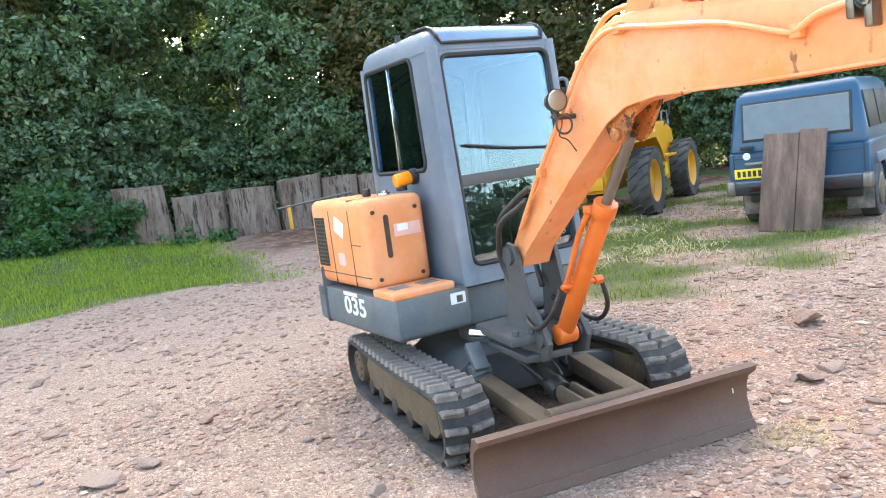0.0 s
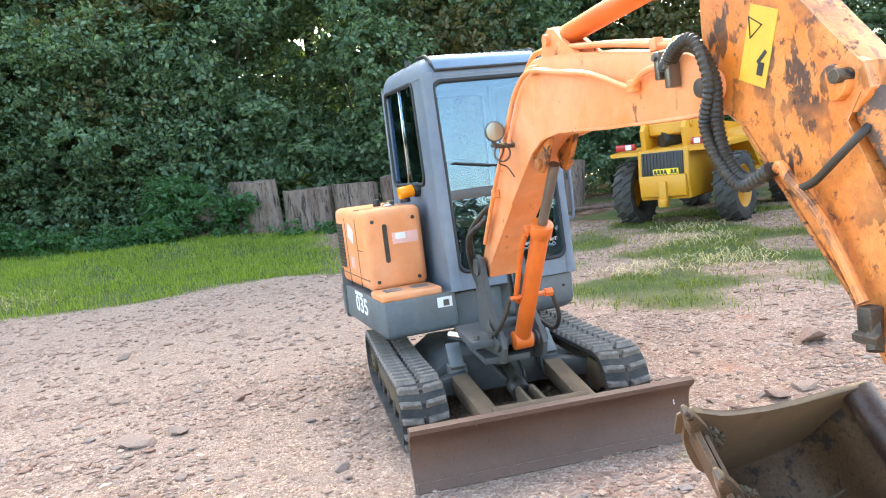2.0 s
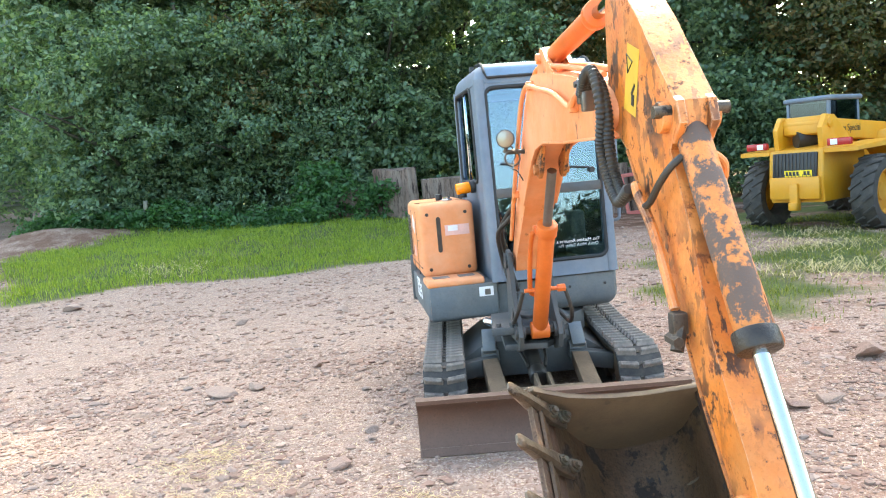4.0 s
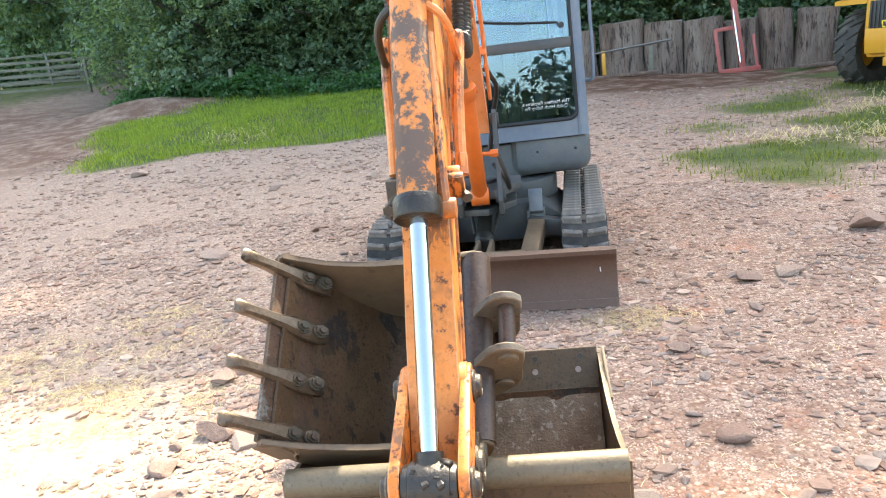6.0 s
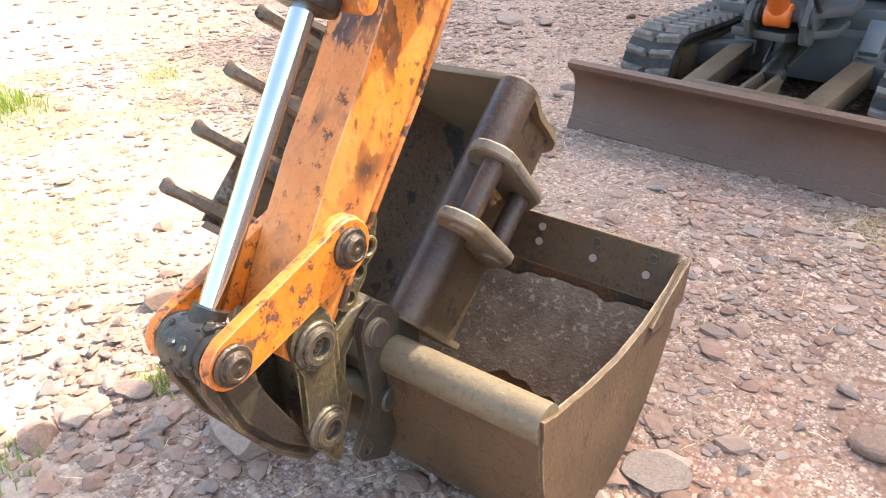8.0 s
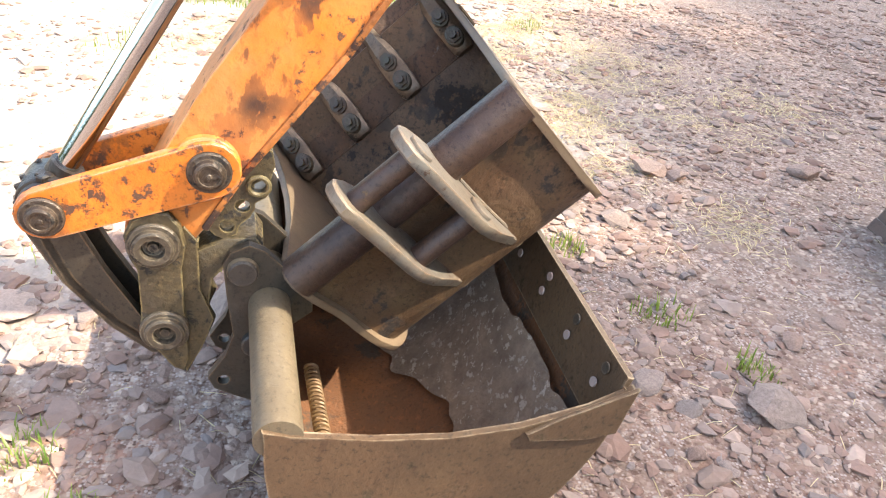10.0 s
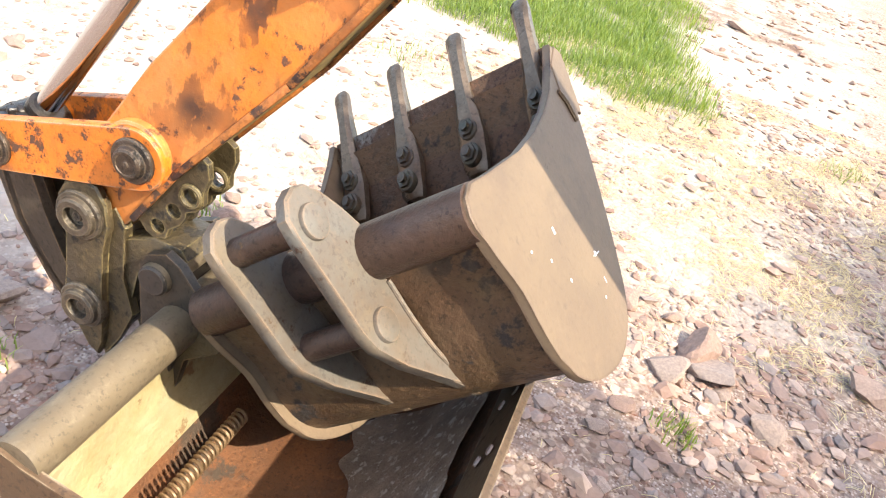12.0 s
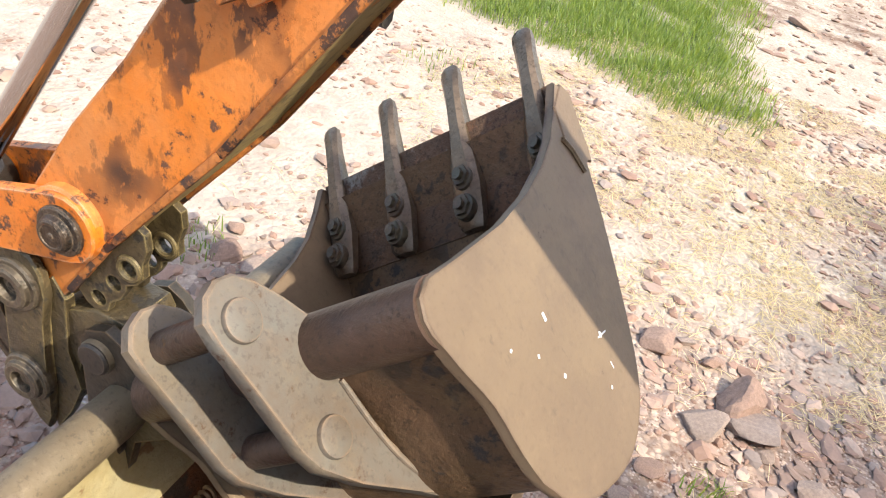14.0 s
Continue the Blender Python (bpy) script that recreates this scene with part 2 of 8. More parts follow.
M = dict(
    orange=material("faded_orange_paint", (0.72, 0.25, 0.085), 0.5, var=0.14, scale=3, dirt=(0.75, 0.43, 0.27), dirt_amount=0.45, dirt_scale=2.5,
                    chips=(0.11, 0.06, 0.04), chip_level=0.69, chip_scale=9, bump=0.06),
    orange_boom=material("boom_orange_paint", (0.74, 0.25, 0.085), 0.48, var=0.15, scale=3, dirt=(0.78, 0.44, 0.27), dirt_amount=0.5, dirt_scale=1.8,
                         chips=(0.16, 0.06, 0.03), chip_level=0.68, chip_scale=7, bump=0.06, streaks=(0.16, 0.06, 0.03), streak_level=0.64, stain=(0.66, 0.22, 0.05)),
    # the pale peach dirt colour also holds sunlight and haze on the arm
    orange_worn=material("worn_orange_paint", (0.62, 0.165, 0.015), 0.48, var=0.25, scale=4, dirt=(0.69, 0.31, 0.115), dirt_amount=0.65, dirt_scale=2.2,
                         chips=(0.13, 0.055, 0.03), chip_level=0.59, chip_scale=17, bump=0.15, streaks=(0.07, 0.028, 0.015), streak_level=0.505, stain=(0.5, 0.12, 0.025), pits=0.25, pit_scale=60.0, worn=(0.55, 0.33, 0.2)),
    barrel=material("barrel_worn_paint", (0.6, 0.19, 0.04), 0.55, var=0.2, scale=5, chips=(0.11, 0.075, 0.06), chip_level=0.47, chip_scale=8, bump=0.15, pits=0.2),
    orange_deep=material("deep_orange_paint", (0.62, 0.13, 0.02), 0.42, var=0.15, scale=5, chips=(0.1, 0.05, 0.03), chip_level=0.66, bump=0.08),
    grey=material("blue_grey_paint", (0.105, 0.14, 0.19), 0.5, var=0.15, scale=3, dirt=(0.24, 0.25, 0.25), dirt_amount=0.45, dirt_scale=2.2, bump=0.06),
    # base and dirt darkened further, painting in the shadow of the swing area
    grey_dark=material("dark_grey_paint", (0.05, 0.057, 0.062), 0.55, var=0.25, scale=4, dirt=(0.11, 0.085, 0.06), dirt_amount=0.5, dirt_scale=3,
                       chips=(0.2, 0.15, 0.1), chip_level=0.72, bump=0.08),
    blade=material("rusty_blade_steel", (0.105, 0.052, 0.034), 0.62, 0.0, var=0.2, scale=2.5, dirt=(0.14, 0.078, 0.052), dirt_amount=0.6, dirt_scale=1.6,
                   chips=(0.16, 0.08, 0.04), chip_level=0.68, bump=0.15, bump_scale=35, pits=0.35, worn=(0.24, 0.17, 0.125)),
    mud=material("muddy_steel", (0.135, 0.088, 0.05), 0.85, var=0.3, scale=5, dirt=(0.09, 0.06, 0.035), dirt_amount=0.6, bump=0.3, pits=0.5),
    bucket=material("bucket_steel", (0.075, 0.043, 0.023), 0.55, 0.15, var=0.25, scale=3, dirt=(0.13, 0.078, 0.04), dirt_amount=0.7, dirt_scale=4.5,
                    chips=(0.06, 0.042, 0.022), chip_level=0.60, chip_scale=11, bump=0.22, bump_scale=70, streaks=(0.06, 0.03, 0.016), streak_level=0.6, stain=(0.11, 0.06, 0.03), pits=0.6, worn=(0.26, 0.19, 0.12)),
    bucket_in=material("bucket_inside_rust", (0.12, 0.055, 0.026), 0.75, 0.05, var=0.35, scale=4, dirt=(0.085, 0.06, 0.042), dirt_amount=0.7, dirt_scale=3,
                       chips=(0.2, 0.18, 0.155), chip_level=0.56, chip_scale=1.7, bump=0.5, bump_scale=60, streaks=(0.05, 0.03, 0.02), streak_level=0.58, stain=(0.2, 0.085, 0.03), pits=0.8, worn=(0.2, 0.13, 0.08)),
    greased=material("greasy_iron", (0.03, 0.026, 0.024), 0.35, 0.4, var=0.3, scale=12, dirt=(0.1, 0.06, 0.03), dirt_amount=0.4, bump=0.5, bump_scale=40),
    hitch=material("worn_yellow_hitch", (0.105, 0.074, 0.034), 0.48, 0.2, var=0.35, scale=6, dirt=(0.048, 0.036, 0.026), dirt_amount=0.85, dirt_scale=7,
                   chips=(0.035, 0.028, 0.022), chip_level=0.55, chip_scale=12, bump=0.4, pits=0.8, worn=(0.27, 0.20, 0.085)),
    dark_steel=material("dark_steel", (0.05, 0.043, 0.038), 0.55, 0.4, var=0.3, scale=6, dirt=(0.12, 0.08, 0.05), dirt_amount=0.5, bump=0.2, pits=0.5, worn=(0.14, 0.11, 0.08)),
    tooth=material("worn_tooth_steel", (0.15, 0.105, 0.072), 0.32, 0.55, var=0.3, scale=14, chips=(0.05, 0.032, 0.02), chip_level=0.57, bump=0.25, pits=0.5),
    chrome=material("chrome_rod", (0.5, 0.52, 0.54), 0.10, 1.0, var=0.05, bump=0.02),
    chrome_visor=material("shiny_visor", (0.2, 0.26, 0.32), 0.15, 0.6, var=0.1, bump=0.02),
    rod=material("dull_rod", (0.2, 0.18, 0.16), 0.35, 0.8, var=0.2, bump=0.05),
    rubber=material("dusty_rubber", (0.085, 0.078, 0.072), 0.85, var=0.3, scale=8, dirt=(0.33, 0.265, 0.22), dirt_amount=0.85, dirt_scale=6, bump=0.3),
    belt=material("dark_belt_rubber", (0.022, 0.022, 0.023), 0.85, var=0.3, scale=8, dirt=(0.13, 0.105, 0.085), dirt_amount=0.5, dirt_scale=5, bump=0.3),
    hose=material("black_hose", (0.016, 0.015, 0.014), 0.5, var=0.3, scale=20, dirt=(0.08, 0.06, 0.04), dirt_amount=0.4, bump=0.1),
    seal=material("black_seal", (0.012, 0.013, 0.014), 0.6, var=0.2, bump=0.05),
    black=material("black_plastic", (0.018, 0.018, 0.019), 0.5, var=0.3, bump=0.1),
    amber=material("amber_lens", (0.9, 0.28, 0.01), 0.2, var=0.1, bump=0),
    lens=material("lamp_lens", (0.3, 0.29, 0.24), 0.18, 0.7, var=0.1, bump=0.2, bump_scale=120),
    white=material("white_sticker", (0.72, 0.72, 0.72), 0.5, var=0.08, scale=20, bump=0.02),
    pink=material("faded_label", (0.72, 0.42, 0.36), 0.5, var=0.1, scale=20, bump=0.02),
    sheen=material("window_glass", (0.11, 0.125, 0.13), 0.12, 0.15, var=0.1, bump=0),
    bright_red=material("bright_red_paint", (0.5, 0.02, 0.02), 0.45, var=0.1, bump=0.03),
    yellow_sign=material("yellow_sticker", (0.62, 0.38, 0.04), 0.45, var=0.12, scale=15, bump=0.02),
    yellow=material("loader_yellow_paint", (0.68, 0.29, 0.008), 0.45, var=0.15, scale=2, dirt=(0.4, 0.25, 0.06), dirt_amount=0.5, dirt_scale=2, bump=0.05),
    plate=material("yellow_plate", (0.85, 0.6, 0.02), 0.4, var=0.05, bump=0),
    blue=material("blue_car_paint", (0.006, 0.058, 0.122), 0.3, var=0.12, scale=2, dirt=(0.03, 0.075, 0.11), dirt_amount=0.4, dirt_scale=2, bump=0.02),
    tailred=material("red_lamp", (0.4, 0.02, 0.02), 0.25, var=0.1, bump=0),
    redpaint=material("faded_red_paint", (0.42, 0.09, 0.075), 0.6, var=0.2, dirt=(0.25, 0.1, 0.07), dirt_amount=0.5, bump=0.1),
    tyre=material("tyre_rubber", (0.04, 0.038, 0.035), 0.85, var=0.25, scale=8, dirt=(0.14, 0.12, 0.1), dirt_amount=0.6, dirt_scale=3, bump=0.2),
    board=material("weathered_board", (0.20, 0.125, 0.092), 0.85, var=0.45, scale=9, dirt=(0.075, 0.047, 0.036), dirt_amount=0.7, bump=0.5, bump_scale=40, stretch=(1, 1, 0.1)),
    fence=material("fence_wood", (0.17, 0.165, 0.125), 0.85, var=0.25, scale=5, bump=0.3),
    log=material("log_bark", (0.27, 0.22, 0.155), 0.85, var=0.3, scale=6, dirt=(0.2, 0.16, 0.11), dirt_amount=0.4, bump=0.4),
    logend=material("log_end", (0.06, 0.045, 0.035), 0.9, var=0.4, scale=15, bump=0.3),
    stone=material("pink_stone", (0.36, 0.28, 0.245), 0.85, var=0.3, scale=8, dirt=(0.3, 0.18, 0.14), dirt_amount=0.6, bump=0.4, bump_scale=30),
    seat=material("seat_cloth", (0.05, 0.05, 0.052), 0.9, var=0.3, bump=0.2),
    cabin=material("cab_inner_trim", (0.07, 0.075, 0.08), 0.8, var=0.2, bump=0.1),
    glass=glass("cab_glass", (0.78, 0.88, 0.86), clear=0.92),
    carglass=glass("car_glass", (0.5, 0.6, 0.62)),
)
M["edge"] = material("chipped_edge_paint", (0.5, 0.17, 0.035), 0.6, var=0.3, scale=14, dirt=(0.2, 0.06, 0.025), dirt_amount=0.8, dirt_scale=9, chips=(0.06, 0.03, 0.02), chip_level=0.53, chip_scale=16, bump=0.4, pits=0.5)
M["underside"] = material("muddy_ochre_underside", (0.46, 0.31, 0.11), 0.75, var=0.25, scale=4, dirt=(0.3, 0.2, 0.07), dirt_amount=0.7, dirt_scale=3,
                          chips=(0.55, 0.2, 0.04), chip_level=0.66, chip_scale=6, bump=0.3, pits=0.5, pit_scale=40.0)
M["plate_tan"] = material("tan_bucket_plate", (0.16, 0.106, 0.066), 0.6, 0.1, var=0.2, scale=2.2, dirt=(0.195, 0.132, 0.076), dirt_amount=0.8, dirt_scale=2.4,
                          chips=(0.085, 0.055, 0.035), chip_level=0.675, chip_scale=30, bump=0.12, bump_scale=90, stain=(0.12, 0.08, 0.052), streaks=(0.10, 0.07, 0.045), streak_level=0.62, pits=0.15, worn=(0.09, 0.05, 0.03), worn_width=0.008)
M["hanger"] = material("hanger_plate_paint", (0.115, 0.08, 0.054), 0.6, 0.05, var=0.15, scale=3, dirt=(0.135, 0.14, 0.13), dirt_amount=0.7, dirt_scale=5.0,
                       chips=(0.075, 0.038, 0.022), chip_level=0.61, chip_scale=22, bump=0.13, bump_scale=90, stain=(0.16, 0.115, 0.07), pits=0.35, worn=(0.24, 0.155, 0.095), worn_width=0.008)
M["tube_tan"] = material("worn_tan_tube", (0.165, 0.125, 0.08), 0.5, 0.15, var=0.2, scale=4, dirt=(0.16, 0.11, 0.06), dirt_amount=0.6, dirt_scale=5, chips=(0.09, 0.055, 0.03), chip_level=0.68, chip_scale=12, bump=0.2, pits=0.45)
M["grading_in"] = material("grading_bucket_rust", (0.17, 0.06, 0.017), 0.8, var=0.3, scale=5, dirt=(0.07, 0.036, 0.018), dirt_amount=0.85, dirt_scale=2.6,
                           chips=(0.055, 0.034, 0.02), chip_level=0.57, chip_scale=3.0, bump=0.6, bump_scale=70, stain=(0.1, 0.055, 0.03), pits=0.6)
M["flaked_yellow"] = material("flaked_yellow_paint", (0.33, 0.255, 0.12), 0.7, var=0.2, scale=6, dirt=(0.42, 0.37, 0.24), dirt_amount=0.6, dirt_scale=7, chips=(0.22, 0.13, 0.06), chip_level=0.6, chip_scale=8, bump=0.6, bump_scale=40)
M["rear_link"] = material("dark_link_steel", (0.05, 0.040, 0.030), 0.5, 0.3, var=0.3, scale=6, dirt=(0.085, 0.06, 0.036), dirt_amount=0.6, chips=(0.55, 0.14, 0.025), chip_level=0.675, chip_scale=7, bump=0.25, pits=0.6, worn=(0.2, 0.13, 0.07))
M["pin"] = material("brown_pin_steel", (0.062, 0.047, 0.034), 0.42, 0.3, var=0.35, scale=12, dirt=(0.125, 0.092, 0.058), dirt_amount=0.6, dirt_scale=9, chips=(0.018, 0.015, 0.012), chip_level=0.55, chip_scale=18, bump=0.5, pits=0.7, worn=(0.22, 0.17, 0.11))
M["pin_greasy"] = material("greasy_pin_steel", (0.04, 0.027, 0.02), 0.38, 0.25, var=0.35, scale=16, dirt=(0.085, 0.052, 0.03), dirt_amount=0.6, dirt_scale=12, chips=(0.012, 0.01, 0.009), chip_level=0.56, chip_scale=20, bump=0.6, pits=0.7, worn=(0.17, 0.12, 0.08))
M["link"] = material("scuffed_link_orange", (0.66, 0.155, 0.012), 0.42, var=0.25, scale=5, dirt=(0.68, 0.24, 0.045), dirt_amount=0.7, dirt_scale=3.5,
                     chips=(0.10, 0.045, 0.025), chip_level=0.55, chip_scale=24, bump=0.2, streaks=(0.20, 0.07, 0.025), streak_level=0.53, stain=(0.42, 0.10, 0.015), pits=0.5, pit_scale=70.0, worn=(0.5, 0.3, 0.18))
M["dark_tube"] = material("dark_bucket_tube", (0.062, 0.034, 0.026), 0.42, 0.25, var=0.3, scale=5, dirt=(0.10, 0.06, 0.036), dirt_amount=0.7, dirt_scale=5, chips=(0.17, 0.10, 0.045), chip_level=0.6, chip_scale=7, bump=0.25, bump_scale=70,
                          stain=(0.036, 0.026, 0.024), pits=0.6)
M["dry_mud"] = material("dried_mud", (0.29, 0.205, 0.145), 0.95, var=0.35, scale=9, dirt=(0.14, 0.09, 0.062), dirt_amount=0.7, dirt_scale=14, chips=(0.40, 0.32, 0.25), chip_level=0.56, chip_scale=38, bump=0.9, bump_scale=110, spec=0.15)
M["spring"] = material("rusty_spring_steel", (0.2, 0.12, 0.06), 0.5, 0.3, var=0.3, scale=20, bump=0.2)
M["nut"] = material("greasy_rusty_nut", (0.08, 0.05, 0.032), 0.5, 0.2, var=0.4, scale=25, dirt=(0.05, 0.055, 0.035), dirt_amount=0.7, dirt_scale=20, bump=0.4)
M["deck"] = material("scuffed_grey_skirt", (0.085, 0.103, 0.118), 0.5, var=0.2, scale=3, dirt=(0.19, 0.175, 0.15), dirt_amount=0.6, dirt_scale=2.5, chips=(0.19, 0.10, 0.05), chip_level=0.7, chip_scale=8, bump=0.08, pits=0.2, worn=(0.26, 0.19, 0.13))
M["shell_rust"] = material("digging_bucket_shell", (0.108, 0.056, 0.029), 0.5, 0.15, var=0.35, scale=4, dirt=(0.155, 0.093, 0.045), dirt_amount=0.75, dirt_scale=3,
                          chips=(0.038, 0.028, 0.022), chip_level=0.565, chip_scale=5, bump=0.4, bump_scale=50, streaks=(0.035, 0.024, 0.018), streak_level=0.57, stain=(0.18, 0.11, 0.05), pits=0.7)
M["bark"] = material("tree_bark", (0.06, 0.05, 0.04), 0.9, var=0.4, scale=4, dirt=(0.1, 0.1, 0.06), dirt_amount=0.5, bump=0.6, bump_scale=15)
M["stump"] = material("old_stump_wood", (0.135, 0.082, 0.06), 0.9, var=0.5, scale=7, dirt=(0.30, 0.245, 0.205), dirt_amount=0.65, dirt_scale=3.2,
                      chips=(0.04, 0.024, 0.019), chip_level=0.55, chip_scale=9, bump=1.0, bump_scale=26, stretch=(1, 1, 0.16), pits=0.6, pit_scale=30.0)


def leaf_material(name, dark, light, through=(1.6, 1.45, 0.6)):
    """Leaves: colour per island, some light passing through."""
    m = bpy.data.materials.new(name)
    m.use_nodes = True
    n, l = m.node_tree.nodes, m.node_tree.links
    b = n["Principled BSDF"]
    g = n.new("ShaderNodeNewGeometry")
    r = n.new("ShaderNodeValToRGB")
    r.color_ramp.elements[0].color, r.color_ramp.elements[1].color = (*dark, 1), (*light, 1)
    l.new(g.outputs["Random Per Island"], r.inputs["Fac"])
    l.new(r.outputs["Color"], b.inputs["Base Color"])
    b.inputs["Roughness"].default_value = 0.42
    t, mx = n.new("ShaderNodeBsdfTranslucent"), n.new("ShaderNodeMixShader")
    warm = n.new("ShaderNodeMix")
    warm.data_type, warm.blend_type = "RGBA", "MULTIPLY"
    warm.inputs["Factor"].default_value = 1.0
    warm.inputs["B"].default_value = (*through, 1)
    l.new(r.outputs["Color"], warm.inputs["A"])
    l.new(warm.outputs["Result"], t.inputs["Color"])
    mx.inputs[0].default_value = 0.5
    l.new(b.outputs[0], mx.inputs[1])
    l.new(t.outputs[0], mx.inputs[2])
    l.new(mx.outputs[0], n["Material Output"].inputs["Surface"])
    return m


# leaf colours lightened to take in the haze over the wood
M["leaf"] = leaf_material("tree_leaf", (0.045, 0.10, 0.062), (0.21, 0.30, 0.175))
# very dark, so that the added hedge mirrors dark in the cab glass
M["hedge_leaf"] = leaf_material("hedge_leaf", (0.02, 0.035, 0.018), (0.05, 0.075, 0.03))
M["lush"] = leaf_material("lush_blade", (0.10, 0.185, 0.018), (0.30, 0.37, 0.06))
M["leaf_autumn"] = leaf_material("turning_leaf", (0.05, 0.09, 0.04), (0.2, 0.15, 0.06))
M["grass"] = leaf_material("grass_blade", (0.08, 0.13, 0.022), (0.24, 0.25, 0.07))
M["verge"] = leaf_material("verge_blade", (0.11, 0.18, 0.04), (0.27, 0.32, 0.10))
M["nettle"] = leaf_material("nettle_leaf", (0.03, 0.09, 0.03), (0.07, 0.17, 0.06))
M["straw"] = leaf_material("dry_straw", (0.40, 0.34, 0.235), (0.64, 0.57, 0.44))


def varied_stone(name, source, island):
    """Stones whose colour differs from one to the next."""
    m = material(name, (0.32, 0.245, 0.205), 0.88, var=0.25, scale=9, bump=0.5, bump_scale=25, spec=0.25)
    n, l = m.node_tree.nodes, m.node_tree.links
    b = n["Principled BSDF"]
    old = b.inputs["Base Color"].links[0].from_socket
    src = n.new("ShaderNodeNewGeometry").outputs["Random Per Island"] if island else n.new("ShaderNodeObjectInfo").outputs["Random"]
    r = n.new("ShaderNodeValToRGB")
    r.color_ramp.interpolation = "LINEAR"
    for pos, c in ((0.0, (0.80, 0.66, 0.60)), (0.3, (1.0, 0.86, 0.79)), (0.6, (1.02, 0.95, 0.89)), (0.8, (0.82, 0.83, 0.85)), (1.0, (1.3, 1.2, 1.12))) if not island else ((0.0, (0.68, 0.53, 0.47)), (0.25, (0.97, 0.78, 0.70)), (0.5, (0.84, 0.75, 0.70)), (0.7, (1.12, 0.98, 0.9)), (0.85, (0.72, 0.73, 0.76)), (1.0, (1.55, 1.42, 1.30))):
        e = r.color_ramp.elements.new(pos) if pos not in (0.0, 1.0) else r.color_ramp.elements[0 if pos == 0.0 else -1]
        e.color = (*c, 1)
    l.new(src, r.inputs["Fac"])
    x = n.new("ShaderNodeMix")
    x.data_type, x.blend_type = "RGBA", "MULTIPLY"
    x.inputs["Factor"].default_value = 1.0
    l.new(old, x.inputs["A"])
    l.new(r.outputs["Color"], x.inputs["B"])
    l.new(x.outputs["Result"], b.inputs["Base Color"])
    return m


M["stone_rand"] = varied_stone("yard_stone", None, False)
M["pebble"] = varied_stone("yard_pebble", None, True)

# ---- mesh helpers ----
def part(name, bm, mat, parent=None, label="", smooth=True, matrix=None):
    """Links a bmesh as one object, under parent where given; the mesh is in world metres."""
    bmesh.ops.recalc_face_normals(bm, faces=bm.faces[:])
    if matrix is not None:
        bmesh.ops.transform(bm, matrix=matrix, verts=bm.verts[:])
    me = bpy.data.meshes.new(name)
    bm.to_mesh(me)
    bm.free()
    me.materials.append(mat)
    if smooth:
        me.shade_smooth()
        me.set_sharp_from_angle(angle=radians(35))
    ob = new(name, me)
    if parent is not None:
        root = parent
        ob.parent = root
        p = Vector((0, 0, 0))
        while root is not None:
            p += root.location
            root = root.parent
        ob.location = -p
    if label:
        ob["label"] = label
    return ob


def thing(name, at, label, category, group="", kind=""):
    """An Empty at a thing's base."""
    ob = new(name)
    ob.empty_display_size = 0.1
    ob.location = at
    return tagged(ob, label, category, group, kind)


def bevel(bm, edges, width, seg=2):
    bmesh.ops.bevel(bm, geom=edges, offset=width, segments=seg, affect="EDGES", profile=0.5, clamp_overlap=True)


def add_box(bm, c, size, rot=None, bev=0.0, seg=2):
    m = Matrix.Translation(c) @ (rot.to_4x4() if rot is not None else Matrix()) @ Matrix.Diagonal((*size, 1))
    vs = bmesh.ops.create_cube(bm, size=1.0, matrix=m)["verts"]
    if bev:
        bevel(bm, list({e for v in vs for e in v.link_edges}), bev, seg)
    return vs


def box(c, size, rot=None, bev=0.0, seg=2):
    bm = bmesh.new()
    add_box(bm, c, size, rot, bev, seg)
    return bm


def beam(bm, a, b, w, h, bev=0.008, up=(0, 0, 1)):
    """A box from a to b, w across and h along up."""
    a, b = Vector(a), Vector(b)
    d = b - a
    y = d.normalized()
    x = y.cross(Vector(up)).normalized()
    z = x.cross(y)
    r = Matrix((x, y, z)).transposed()
    return add_box(bm, (a + b) / 2, (w, d.length, h), r, bev)


def add_cyl(bm, a, b, r, seg=20, r2=None, bev=0.0):
    a, b = Vector(a), Vector(b)
    d = b - a
    q = Vector((0, 0, 1)).rotation_difference(d.normalized()).to_matrix().to_4x4()
    vs = bmesh.ops.create_cone(bm, cap_ends=True, segments=seg, radius1=r, radius2=r if r2 is None else r2, depth=d.length,
                               matrix=Matrix.Translation((a + b) / 2) @ q)["verts"]
    if bev:
        es = {e for v in vs for e in v.link_edges if any(len(f.verts) > 4 for f in e.link_faces)}
        bevel(bm, list(es), bev, 2)
    return vs


def add_prism(bm, poly, lo, hi, bev=0.0, seg=2, make=None):
    """A polygon (p, q) pushed from lo to hi; make(p, q, d) gives the place."""
    make = make or (lambda p, q, d: (d, p, q))
    a = [bm.verts.new(make(p, q, lo)) for p, q in poly]
    b = [bm.verts.new(make(p, q, hi)) for p, q in poly]
    n = len(poly)
    fs = [bm.faces.new(a[::-1]), bm.faces.new(b)]
    fs += [bm.faces.new((a[i], a[(i + 1) % n], b[(i + 1) % n], b[i])) for i in range(n)]
    if bev:
        bevel(bm, list({e for f in fs[:2] for e in f.edges}), bev, seg)
    return a + b


